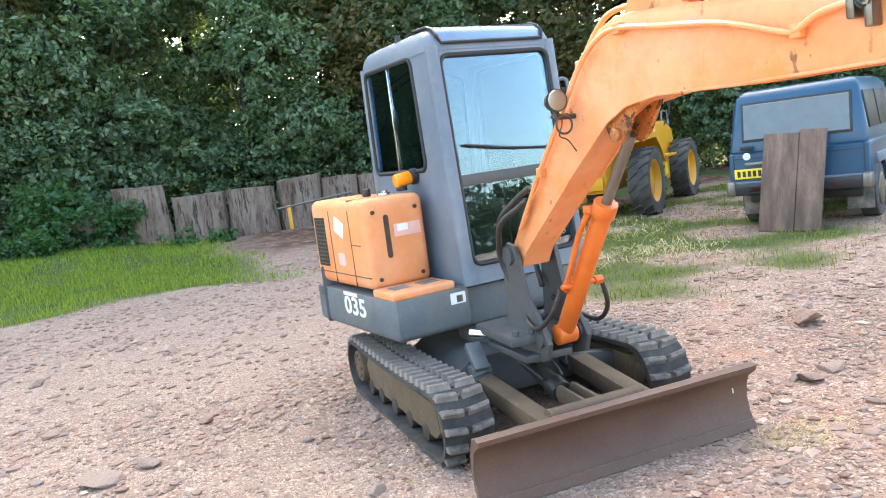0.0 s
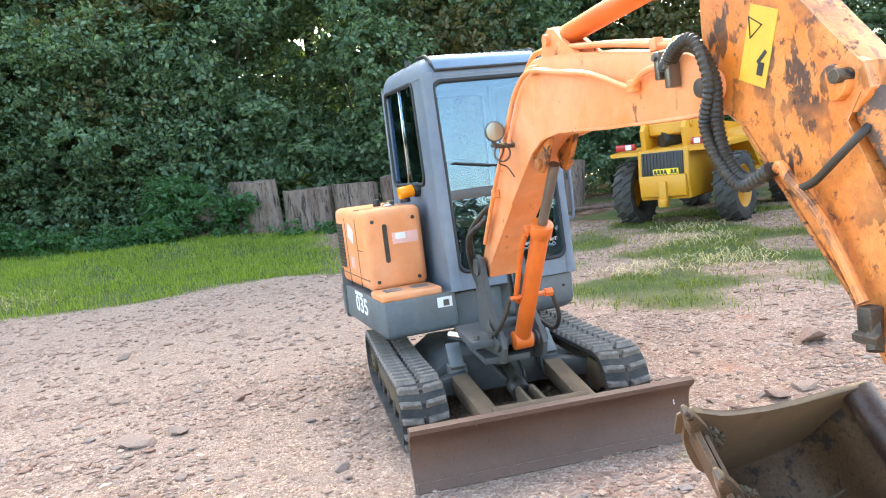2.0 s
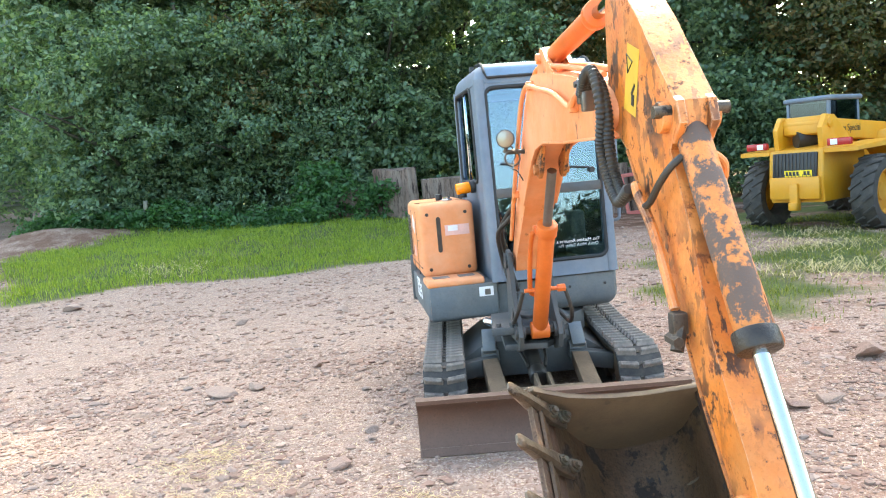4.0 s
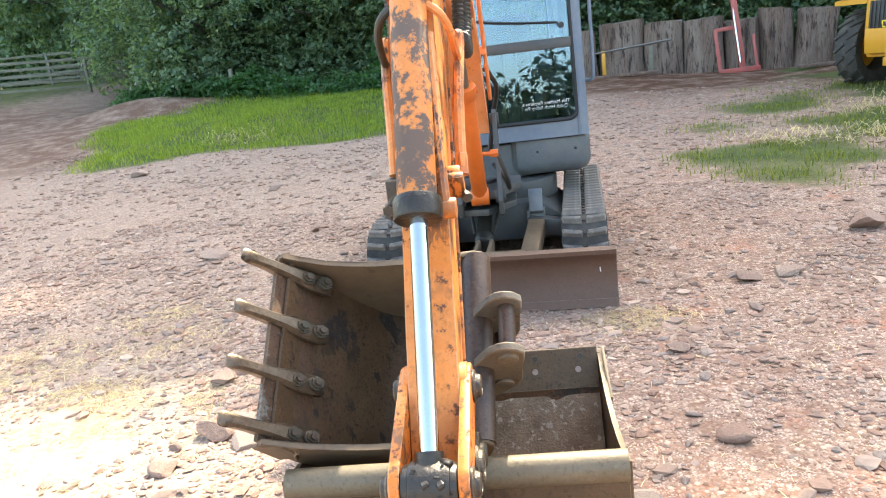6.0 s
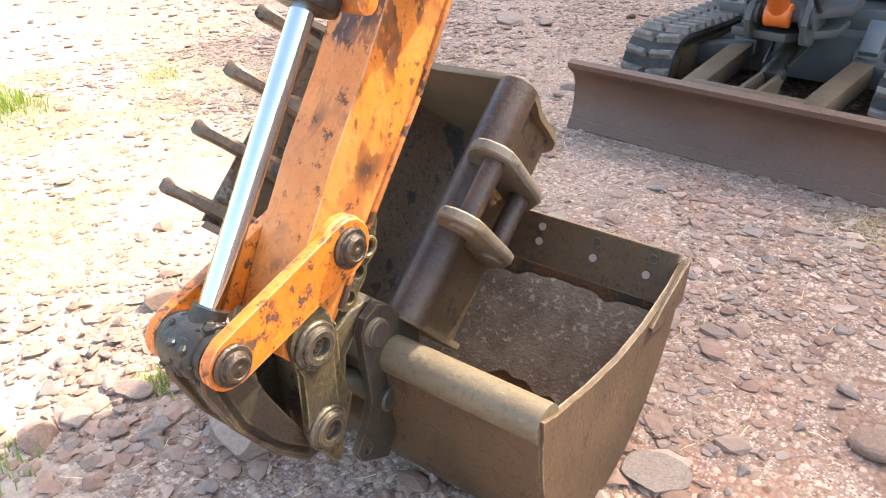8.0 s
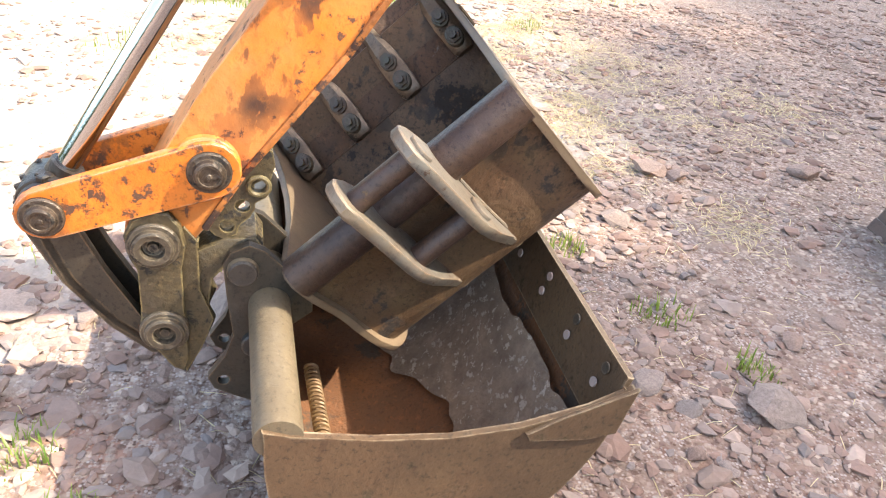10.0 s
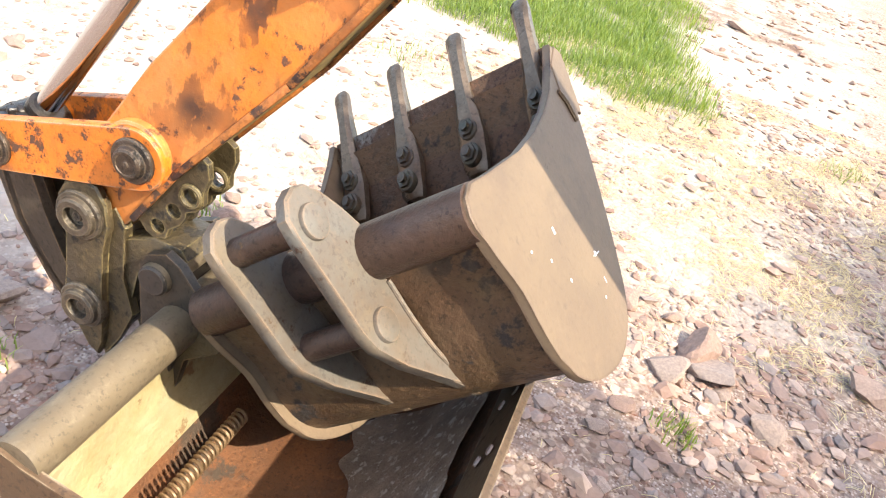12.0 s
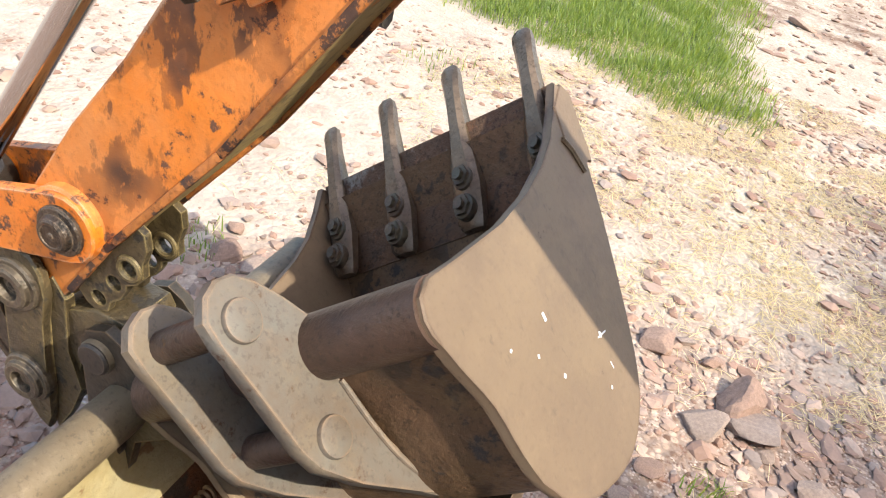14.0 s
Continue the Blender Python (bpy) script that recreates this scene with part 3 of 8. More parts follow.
def smooth_path(pts, per=8):
    """Points on a smooth line through pts."""
    pts = [Vector(p) for p in pts]
    out = []
    for i in range(len(pts) - 1):
        p0, p1, p2, p3 = pts[max(i - 1, 0)], pts[i], pts[i + 1], pts[min(i + 2, len(pts) - 1)]
        for k in range(per):
            t = k / per
            out.append(0.5 * ((2 * p1) + (p2 - p0) * t + (2 * p0 - 5 * p1 + 4 * p2 - p3) * t * t + (3 * p1 - p0 - 3 * p2 + p3) * t ** 3))
    return out + [pts[-1]]


def add_tube(bm, pts, r, seg=10, closed=False, radii=None):
    """A tube along pts."""
    pts = [Vector(p) for p in pts]
    n = len(pts)
    rings, x = [], None
    for i, p in enumerate(pts):
        d = (pts[(i + 1) % n] - pts[i - 1]) if closed else (pts[min(i + 1, n - 1)] - pts[max(i - 1, 0)])
        d.normalize()
        x = (x - d * x.dot(d)) if x is not None else d.orthogonal()
        x.normalize()
        y = d.cross(x)
        rr = radii[i] if radii else r
        rings.append([bm.verts.new(p + rr * (math.cos(a) * x + math.sin(a) * y)) for a in (2 * math.pi * k / seg for k in range(seg))])
    for i in range(n if closed else n - 1):
        a, b = rings[i], rings[(i + 1) % n]
        for k in range(seg):
            bm.faces.new((a[k], a[(k + 1) % seg], b[(k + 1) % seg], b[k]))
    if not closed:
        bm.faces.new(rings[0][::-1])
        bm.faces.new(rings[-1])


def tube(pts, r, seg=10, per=8, closed=False):
    bm = bmesh.new()
    add_tube(bm, smooth_path(pts, per) if per else pts, r, seg, closed)
    return bm


def rounded(x0, y0, x1, y1, r, n=5):
    """A rounded rectangle, anticlockwise."""
    out = []
    for cx, cy, a0 in ((x1 - r, y1 - r, 0), (x0 + r, y1 - r, 90), (x0 + r, y0 + r, 180), (x1 - r, y0 + r, 270)):
        out += [(cx + r * math.cos(radians(a0 + 90 * k / n)), cy + r * math.sin(radians(a0 + 90 * k / n))) for k in range(n + 1)]
    return out


def text(name, body, size, matrix, mat, parent, depth=0.001, label="", align="CENTER"):
    cu = bpy.data.curves.new(name, "FONT")
    cu.offset = 0.022 * size if body.isdigit() else 0.0
    cu.body, cu.size, cu.extrude, cu.align_x, cu.align_y = body, size, depth, align, "CENTER"
    tmp = bpy.data.objects.new(name, cu)
    scene.collection.objects.link(tmp)
    bpy.context.view_layer.update()
    me = bpy.data.meshes.new_from_object(tmp.evaluated_get(bpy.context.evaluated_depsgraph_get()))
    bpy.data.objects.remove(tmp)
    bm = bmesh.new()
    bm.from_mesh(me)
    return part(name, bm, mat, parent, label, smooth=False, matrix=matrix)


def smoothstep(x, a, b):
    t = np.clip((x - a) / (b - a), 0, 1)
    return t * t * (3 - 2 * t)

# ---- ground ----
def fnoise(x, y, s, seed=0.0):
    return np.array([noise.noise((a * s + seed, b * s - seed, seed)) for a, b in zip(x, y)])


def ground_height(x, y):
    """Nearly level yard, a little higher towards the wood and rough at the verges."""
    x, y = np.asarray(x, float), np.asarray(y, float)
    far = smoothstep(np.hypot(x, y), 40, 200)
    rough = 0.02 * fnoise(x, y, 0.9, 3.1) + 0.05 * smoothstep(y, 6, 14) * fnoise(x, y, 0.35, 7.7)
    calm = np.maximum(smoothstep(np.abs(x), 1.2, 2.2), smoothstep(np.abs(y - 1.2), 2.0, 3.2))
    bank = 0.3 * smoothstep(-x + 0.45 * (y - 8), 4, 9) * smoothstep(y, 6, 12)
    rise = 0.28 * smoothstep(y, 9, 17) * smoothstep(-x, -6, 0) + 1.2 * smoothstep(-0.8 * x + 0.6 * (y - 10), 15, 27)
    mound = 0.45 * np.exp(-((x + 11.5) ** 2 / 5.0 + (y - 16.5) ** 2 / 1.2)) + 0.3 * np.exp(-((x + 8.6) ** 2 / 2.5 + (y - 17.6) ** 2 / 0.7))
    return mound + rough * (0.25 + 0.75 * calm) * (1 - far) + (bank + rise) * (1 - far)


def grass_amount(x, y):
    x, y = np.asarray(x, float), np.asarray(y, float)
    wob = 0.55 * fnoise(x, y, 0.55, 1.7)
    edge = 10.3 + 0.3 * np.minimum(x + 3, 0) * 1.4 - 0.6 * np.maximum(x + 1.5, 0)
    left = smoothstep(y + wob, edge - 0.25, edge + 0.45) * smoothstep(-x + wob, -0.8, 1.4) * (1 - smoothstep(-x - 0.45 * (y - 8) + wob, 8.0, 9.2)) * (1 - 0.95 * smoothstep(np.hypot((x + 12.5) / 3.2, (y - 16.0) / 1.7) - 0.4 * wob, 1.2, 0.7))
    right = smoothstep(x + 0.35 * (y - 3) + wob, 1.4, 3.2) * smoothstep(y + wob, 2.1, 3.6) * (0.35 + 0.75 * smoothstep(fnoise(x, y, 0.7, 9.2), -0.25, 0.3))
    right *= smoothstep(x - 0.36 * (y - 5) + wob, 0.2, 2.6)
    verge = (0.62 + 0.38 * smoothstep(fnoise(x, y, 2.7, 6.1), -0.3, 0.2)) * smoothstep(-x + wob, 3.2, 4.0) * smoothstep(-y + wob + 0.12 * (x + 4), 1.5, 2.2) * smoothstep(x + wob, -9.2, -7.4)
    meadow = smoothstep(-x + 0.3 * y, 22, 27)
    return np.clip(np.maximum.reduce([left, right, verge, meadow]), 0, 1)


def sunlit_dust_amount(x, y):
    """Pale trodden dust in front of the machine, with the glare of sunlit ground painted in."""
    n = 0.5 * fnoise(x, y, 0.9, 2.6)
    return smoothstep(-x - 0.5 * (y + 2.4) + n, 0.35, 1.3) * smoothstep(-y + n, 0.6, 1.6) + 0.8 * smoothstep(-y + n, 2.75, 3.1) * smoothstep(-x, -1.2, -0.2)


def build_ground():
    def axis(near, far, step, cut):
        v = [0.0]
        while v[-1] < far:
            v.append(v[-1] + (step if v[-1] < cut else step * (1 + (v[-1] - cut) * 0.28)))
        return v
    px = axis(0, 2500, 0.075, 7.0)
    xs = np.array([-a for a in px[:0:-1]] + px)
    py = axis(0, 2500, 0.075, 12.0)
    ny = axis(0, 2500, 0.075, 5.0)
    ys = np.array([-a for a in ny[:0:-1]] + py)
    X, Y = np.meshgrid(xs, ys)
    x, y = X.ravel(), Y.ravel()
    z = ground_height(x, y) + 0.006 * fnoise(x, y, 5.0, 2.2) * (np.hypot(x, y) < 20)
    w, h = len(xs), len(ys)
    idx = np.arange(w * h).reshape(h, w)
    quads = np.stack([idx[:-1, :-1], idx[:-1, 1:], idx[1:, 1:], idx[1:, :-1]], -1).reshape(-1, 4)
    me = bpy.data.meshes.new("ground")
    me.from_pydata(np.stack([x, y, z], 1).tolist(), [], quads.tolist())
    me.shade_smooth()
    g = me.attributes.new("turf", "FLOAT", "POINT")
    g.data.foreach_set("value", grass_amount(x, y))
    s = me.attributes.new("litter", "FLOAT", "POINT")
    litter = smoothstep(-x + 0.7 * fnoise(x, y, 0.8, 4.4), 0.9, 2.0) * smoothstep(y + 0.5 * fnoise(x, y, 0.8, 6.4), -3.6, -2.2) * smoothstep(-y, 0.2, 1.0)
    litter = np.maximum(litter, 0.7 * smoothstep(np.hypot(x - 0.95, (y + 0.25) * 1.6) + 0.15 * fnoise(x, y, 3, 1), 0.4, 0.15))
    s.data.foreach_set("value", litter)
    # mask of pale dust and painted sunlight
    e = me.attributes.new("dust", "FLOAT", "POINT")
    e.data.foreach_set("value", sunlit_dust_amount(x, y))
    d = me.attributes.new("soil", "FLOAT", "POINT")
    soil = smoothstep(y + fnoise(x, y, 0.5, 5.5), 11.5, 14) * smoothstep(x, -1.5, 1.0)
    soil = np.maximum(soil, smoothstep(-x - 7.0 + fnoise(x, y, 0.5, 8), 0.5, 3) * smoothstep(y, 7, 10) * (1 - smoothstep(y, 17, 24)) * 0.8)
    soil = np.maximum(soil, 0.9 * smoothstep(-x + 0.8 * fnoise(x, y, 0.7, 2), 5.4, 6.6) * smoothstep(-y + 0.1 * x + fnoise(x, y, 0.8, 1), 0.0, 0.8))
    d.data.foreach_set("value", soil)
    m = bpy.data.materials.new("yard_ground")
    m.use_nodes = True
    n, l = m.node_tree.nodes, m.node_tree.links
    b = n["Principled BSDF"]
    b.inputs["Roughness"].default_value = 0.95
    b.inputs["Specular IOR Level"].default_value = 0.2
    geo = n.new("ShaderNodeNewGeometry")

    def tex(s, detail=8.0, rough=0.65):
        t = n.new("ShaderNodeTexNoise")
        t.inputs["Scale"].default_value, t.inputs["Detail"].default_value, t.inputs["Roughness"].default_value = s, detail, rough
        l.new(geo.outputs["Position"], t.inputs["Vector"])
        return t.outputs["Fac"]

    def ramp(src, lo, hi):
        r = n.new("ShaderNodeMapRange")
        r.inputs["From Min"].default_value, r.inputs["From Max"].default_value = lo, hi
        l.new(src, r.inputs["Value"])
        return r.outputs["Result"]

    def mix(fac, a, c):
        x = n.new("ShaderNodeMix")
        x.data_type = "RGBA"
        for sock, v in ((x.inputs["Factor"], fac), (x.inputs["A"], a), (x.inputs["B"], c)):
            if isinstance(v, bpy.types.NodeSocket):
                l.new(v, sock)
            elif isinstance(v, (int, float)):
                sock.default_value = v
            else:
                sock.default_value = (*v, 1)
        return x.outputs["Result"]

    def times(a, c):
        x = n.new("ShaderNodeMath")
        x.operation = "MULTIPLY"
        l.new(a, x.inputs[0])
        if isinstance(c, bpy.types.NodeSocket):
            l.new(c, x.inputs[1])
        else:
            x.inputs[1].default_value = c
        return x.outputs[0]

    def attr(name):
        a = n.new("ShaderNodeAttribute")
        a.attribute_name = name
        return a.outputs["Fac"]

    xyz = n.new("ShaderNodeSeparateXYZ")
    l.new(geo.outputs["Position"], xyz.inputs[0])
    pink = mix(ramp(tex(0.7), 0.35, 0.65), (0.205, 0.112, 0.078), (0.28, 0.175, 0.13))
    grey = mix(ramp(tex(0.8), 0.35, 0.65), (0.21, 0.15, 0.115), (0.29, 0.215, 0.17))
    wob = n.new("ShaderNodeMath")
    wob.operation = "MULTIPLY_ADD"
    l.new(tex(0.5), wob.inputs[0])
    wob.inputs[1].default_value = 3.0
    l.new(xyz.outputs["X"], wob.inputs[2])
    col = mix(ramp(wob.outputs[0], 0.9, 2.6), grey, pink)
    col = mix(ramp(tex(6.0), 0.44, 0.66), col, (0.35, 0.225, 0.168))
    col = mix(ramp(tex(11.0), 0.56, 0.7), col, (0.185, 0.077, 0.045))
    col = mix(times(ramp(wob.outputs[0], 0.4, 2.4), ramp(tex(1.3), 0.53, 0.66)), col, (0.36, 0.165, 0.105))
    v = n.new("ShaderNodeTexVoronoi")
    v.inputs["Scale"].default_value = 42.0
    l.new(geo.outputs["Position"], v.inputs["Vector"])
    sep = n.new("ShaderNodeSeparateColor")
    l.new(v.outputs["Color"], sep.inputs["Color"])
    grit = mix(sep.outputs["Red"], (0.123, 0.064, 0.042), (0.550, 0.407, 0.307))
    col = mix(times(ramp(tex(3.0), 0.36, 0.5), ramp(v.outputs["Distance"], 0.62, 0.40)), col, grit)
    fine = n.new("ShaderNodeTexVoronoi")
    fine.inputs["Scale"].default_value = 105.0
    l.new(geo.outputs["Position"], fine.inputs["Vector"])
    fs = n.new("ShaderNodeSeparateColor")
    l.new(fine.outputs["Color"], fs.inputs["Color"])
    col = mix(times(ramp(tex(7.0), 0.40, 0.55), ramp(fine.outputs["Distance"], 0.6, 0.35)), col, mix(fs.outputs["Green"], (0.146, 0.077, 0.051), (0.52, 0.415, 0.35)))
    col = mix(times(ramp(tex(38.0), 0.55, 0.66), 0.55), col, (0.101, 0.048, 0.031))
    # pale dust colour, raised to carry the bright sun on this ground
    col = mix(times(attr("dust"), ramp(tex(1.6), 0.3, 0.6)), col, mix(ramp(tex(9.0), 0.35, 0.65), (0.34, 0.27, 0.22), (0.44, 0.36, 0.295)))
    col = mix(times(attr("soil"), ramp(tex(2.0), 0.3, 0.55)), col, (0.103, 0.047, 0.026))
    col = mix(times(attr("litter"), ramp(tex(2.5), 0.4, 0.58)), col, mix(ramp(tex(30.0), 0.35, 0.65), (0.27, 0.20, 0.15), (0.52, 0.45, 0.37)))
    turf = mix(ramp(tex(1.2), 0.35, 0.65), (0.045, 0.08, 0.015), (0.13, 0.14, 0.042))
    turf = mix(ramp(tex(25.0), 0.4, 0.7), turf, (0.06, 0.058, 0.03))
    a2 = n.new("ShaderNodeMath")
    a2.operation = "ADD"
    l.new(attr("turf"), a2.inputs[0])
    mr = n.new("ShaderNodeMapRange")
    mr.inputs["From Min"].default_value, mr.inputs["From Max"].default_value = 0.3, 0.7
    mr.inputs["To Min"].default_value, mr.inputs["To Max"].default_value = -0.3, 0.3
    l.new(tex(4.0), mr.inputs["Value"])
    l.new(mr.outputs["Result"], a2.inputs[1])
    col = mix(times(ramp(a2.outputs[0], 0.35, 0.75), attr("turf")), col, turf)
    l.new(col, b.inputs["Base Color"])
    bp = n.new("ShaderNodeBump")
    bp.inputs["Strength"].default_value, bp.inputs["Distance"].default_value = 0.6, 0.02
    hsum = n.new("ShaderNodeMath")
    hsum.operation = "ADD"
    l.new(tex(28.0, 6), hsum.inputs[0])
    l.new(times(v.outputs["Distance"], -0.6), hsum.inputs[1])
    l.new(hsum.outputs[0], bp.inputs["Height"])
    l.new(bp.outputs["Normal"], b.inputs["Normal"])
    me.materials.append(m)
    return tagged(new("ground", me), "stony pink earth yard with grass verges", "ground", kind="structure")


ground = build_ground()


def gz(x, y):
    return float(ground_height([x], [y])[0])

# ---- wood behind the yard ----
def leaf_cloud(name, seed, blobs, count, size, mat, per=14, spread=1.5):
    """A crown of many small leaves in sprays on blobs (centre, radii), as one mesh."""
    rng = np.random.default_rng(seed)
    c = np.array([b[0] for b in blobs], float)
    r = np.array([b[1] for b in blobs], float)
    wgt = r[:, 0] * r[:, 2]
    sprays = max(count // per, 1)
    pick = rng.choice(len(blobs), sprays, p=wgt / wgt.sum())
    d = rng.normal(size=(sprays, 3))
    d /= np.linalg.norm(d, axis=1)[:, None]
    rad = 0.6 + 0.48 * rng.random(sprays) ** 0.7
    rad *= 1 + 0.22 * np.sin(d[:, 0] * 7 + pick) * np.cos(d[:, 2] * 6 + 2 * pick)
    centre = c[pick] + d * r[pick] * rad[:, None]
    which = np.repeat(np.arange(sprays), per)
    count = len(which)
    p = centre[which] + rng.normal(size=(count, 3)) * size * spread * np.array([1, 1, 0.6])
    nrm = d[which] * 0.7 + np.array([0, 0, 0.7]) + 0.75 * rng.normal(size=(count, 3))
    nrm /= np.linalg.norm(nrm, axis=1)[:, None]
    a = np.cross(nrm, rng.normal(size=(count, 3)))
    a /= np.linalg.norm(a, axis=1)[:, None]
    u = np.cross(nrm, a)
    s = size * (0.6 + 0.8 * rng.random(count))[:, None]
    v = np.stack([p - a * s, p + u * s * 0.55, p + a * s, p - u * s * 0.55], 1).reshape(-1, 3)
    f = np.arange(4 * count).reshape(-1, 4)
    me = bpy.data.meshes.new(name)
    me.from_pydata(v.tolist(), [], f.tolist())
    me.materials.append(mat)
    return me


def trunk_mesh(name, seed, height, r, limbs, lean=0.3):
    rng = random.Random(seed)
    bm = bmesh.new()
    pts = [Vector((lean * (k / 7) ** 2 + rng.uniform(-0.08, 0.08), rng.uniform(-0.08, 0.08), height * k / 7 - 0.15)) for k in range(8)]
    path = smooth_path(pts, 3)
    add_tube(bm, path, r, 9, radii=[r * (1.25 if i == 0 else 1) * (1 - 0.85 * i / len(path)) for i in range(len(path))])
    for k in range(limbs):
        base = path[int(len(path) * rng.uniform(0.25, 0.85))]
        a = rng.uniform(0, 6.28)
        ln = rng.uniform(1.5, 3.4)
        tip = base + Vector((math.cos(a) * ln, math.sin(a) * ln, rng.uniform(0.5, 2.2)))
        mid = (base + tip) / 2 + Vector((0, 0, rng.uniform(-0.2, 0.4)))
        lp = smooth_path([base, mid, tip], 4)
        add_tube(bm, lp, 0.1, 6, radii=[r * 0.4 * (1 - 0.8 * i / len(lp)) for i in range(len(lp))])
    me = bpy.data.meshes.new(name)
    bm.to_mesh(me)
    bm.free()
    me.materials.append(M["bark"])
    me.shade_smooth()
    return me


def tree_kind(seed, height, low, spread, count, mat, leaf=0.115, stout=1.0, lumps=26):
    rng = random.Random(seed)
    blobs = []
    for k in range(lumps):
        h = low + (height - low) * (k + 0.5) / lumps
        w = spread * (0.55 + 0.55 * math.sin(math.pi * min(1, (h - low) / (height - low) * 0.85 + 0.12)))
        a, rr = rng.uniform(0, 6.28), w * rng.uniform(0.25, 0.8)
        s = rng.uniform(0.7, 1.45) * stout
        blobs.append(((math.cos(a) * rr, math.sin(a) * rr, h), (s * 1.25, s * 1.25, s * 0.85)))
    return trunk_mesh("trunk", seed, height * 0.85, 0.2 * stout, 9), leaf_cloud("crown", seed, blobs, count, leaf, mat)


KINDS = [tree_kind(11, 9.2, 1.6, 2.9, 46000, M["leaf"], 0.088), tree_kind(12, 10.4, 1.2, 3.2, 48000, M["leaf"], 0.088),
         tree_kind(13, 8.6, 2.0, 2.7, 42000, M["leaf_autumn"], 0.085), tree_kind(14, 6.4, 0.4, 3.0, 44000, M["leaf"], 0.08)]


def plant_tree(kind, x, y, turn, scale, label):
    root = thing("tree", (x, y, gz(x, y)), label, "tree", group="trees of the wood")
    root.rotation_euler.z, root.scale = turn, (scale, scale, scale)
    for nm, me in zip(("trunk", "crown"), kind):
        o = new(nm, me)
        o.parent = root
    return root


rng_t = random.Random(5)
LABELS = ["tall dark green broadleaf tree at the wood's edge", "tall leafy broadleaf tree with deep shade below",
          "broadleaf tree with first rust-coloured leaves", "low spreading bushy tree with leaves to the ground"]
SPOTS = [(0, -13.5, 22.5), (1, -9.6, 21.5), (3, -7.2, 20.4), (2, -5.6, 22.6), (1, -2.2, 23.0), (0, 1.2, 22.2), (2, 4.2, 23.2), (1, 7.4, 22.4), (0, 10.6, 21.6),
         (2, 13.8, 20.2), (1, 17.0, 18.4), (3, 19.6, 16.0), (0, 21.0, 13.0), (1, 23.0, 9.0), (3, -10.6, 19.4), (3, -4.0, 21.4),
         (0, -19.0, 34.0), (1, -25.0, 40.0), (1, -33.0, 44.0), (0, -41.0, 46.0), (1, -13.0, 35.0), (0, 0.0, 35.0), (1, 12.0, 35.0)]
for k, x, y in SPOTS:
    plant_tree(KINDS[k], x + rng_t.uniform(-0.4, 0.4), y + rng_t.uniform(-0.4, 0.4), rng_t.uniform(0, 6.28), rng_t.uniform(0.92, 1.1) * (1.0 if -20 < y < 25 else 1.25), LABELS[k])
# tall trees added, crowns out of view; their tops set the yard's shade edge
TALL = [tree_kind(15, 22.0, 8.5, 4.0, 56000, M["leaf"], 0.19, 1.15, 64), tree_kind(16, 22.0, 8.0, 4.2, 56000, M["leaf"], 0.19, 1.15, 64)]
for k, x, y, h in ((1, -15.0, 25.0, 17.0), (0, -9.5, 25.2, 18.5), (1, -4.0, 25.0, 21.5), (0, 0.2, 25.0, 22.7), (1, 4.0, 25.0, 23.9), (0, 8.1, 25.0, 26.3), (1, 12.0, 25.0, 27.1), (0, 16.2, 24.8, 27.4), (1, 20.5, 24.0, 27.2), (0, 24.5, 22.5, 26.2)):
    plant_tree(TALL[k], x, y, rng_t.uniform(0, 6.28), (h - gz(x, y)) / 23.0, "very tall tree with unseen crown, added to shade the yard")
for k, x, y, h in ((0, -18.5, 30.0, 17.0), (1, -24.0, 33.0, 18.0), (0, -30.0, 36.0, 18.0), (1, -37.0, 38.0, 18.0)):
    plant_tree(TALL[k], x, y, rng_t.uniform(0, 6.28), (h - gz(x, y)) / 22.8, "tall broadleaf tree behind the meadow fence")
for x, y, sc in ((-17.5, 31.0, 1.3), (-21.5, 32.5, 1.5), (-26.0, 35.0, 1.6), (-31.5, 37.5, 1.6), (-37.0, 40.0, 1.7)):
    plant_tree(KINDS[3], x, y, rng_t.uniform(0, 6.28), sc, "low bushy tree behind the meadow fence")

# ---- excavator ----
DIGGER = thing("excavator", (0, 1.6, 0), "orange and blue-grey mini excavator on rubber tracks, blade down", "excavator")
HOUSE = Matrix.Rotation(radians(8.0), 4, "Z")                       # right, back, up of the upper body
PHI = math.atan(0.085)
BOOM = Matrix.Translation((-0.016, 0.784, 0)) @ Matrix.Rotation(PHI, 4, "Z")   # right, -reach, up of boom and arm


def side(p, q, d):
    """Reach p, height q, across d, in the boom's frame."""
    return (d, -p, q)


# undercarriage: track belts, frames, lugs
TRACK_X, TRACK_W, Y0, Y1, ZC, RB = 0.672, 0.30, 0.70, 2.34, 0.225, 0.19


def track_loop(r, n=14, sag=0.0):
    pts = []
    for k in range(n + 1):
        a = math.pi * k / n
        pts.append((Y1 + r * math.sin(a), ZC - r * math.cos(a)))
    for k in range(1, 12):
        pts.append((Y1 + (Y0 - Y1) * k / 12, ZC + r - sag * math.sin(math.pi * k / 12)))
    for k in range(n + 1):
        a = math.pi * k / n
        pts.append((Y0 - r * math.sin(a), ZC + r * math.cos(a)))
    for k in range(1, 12):
        pts.append((Y0 + (Y1 - Y0) * k / 12, ZC - r))
    return pts


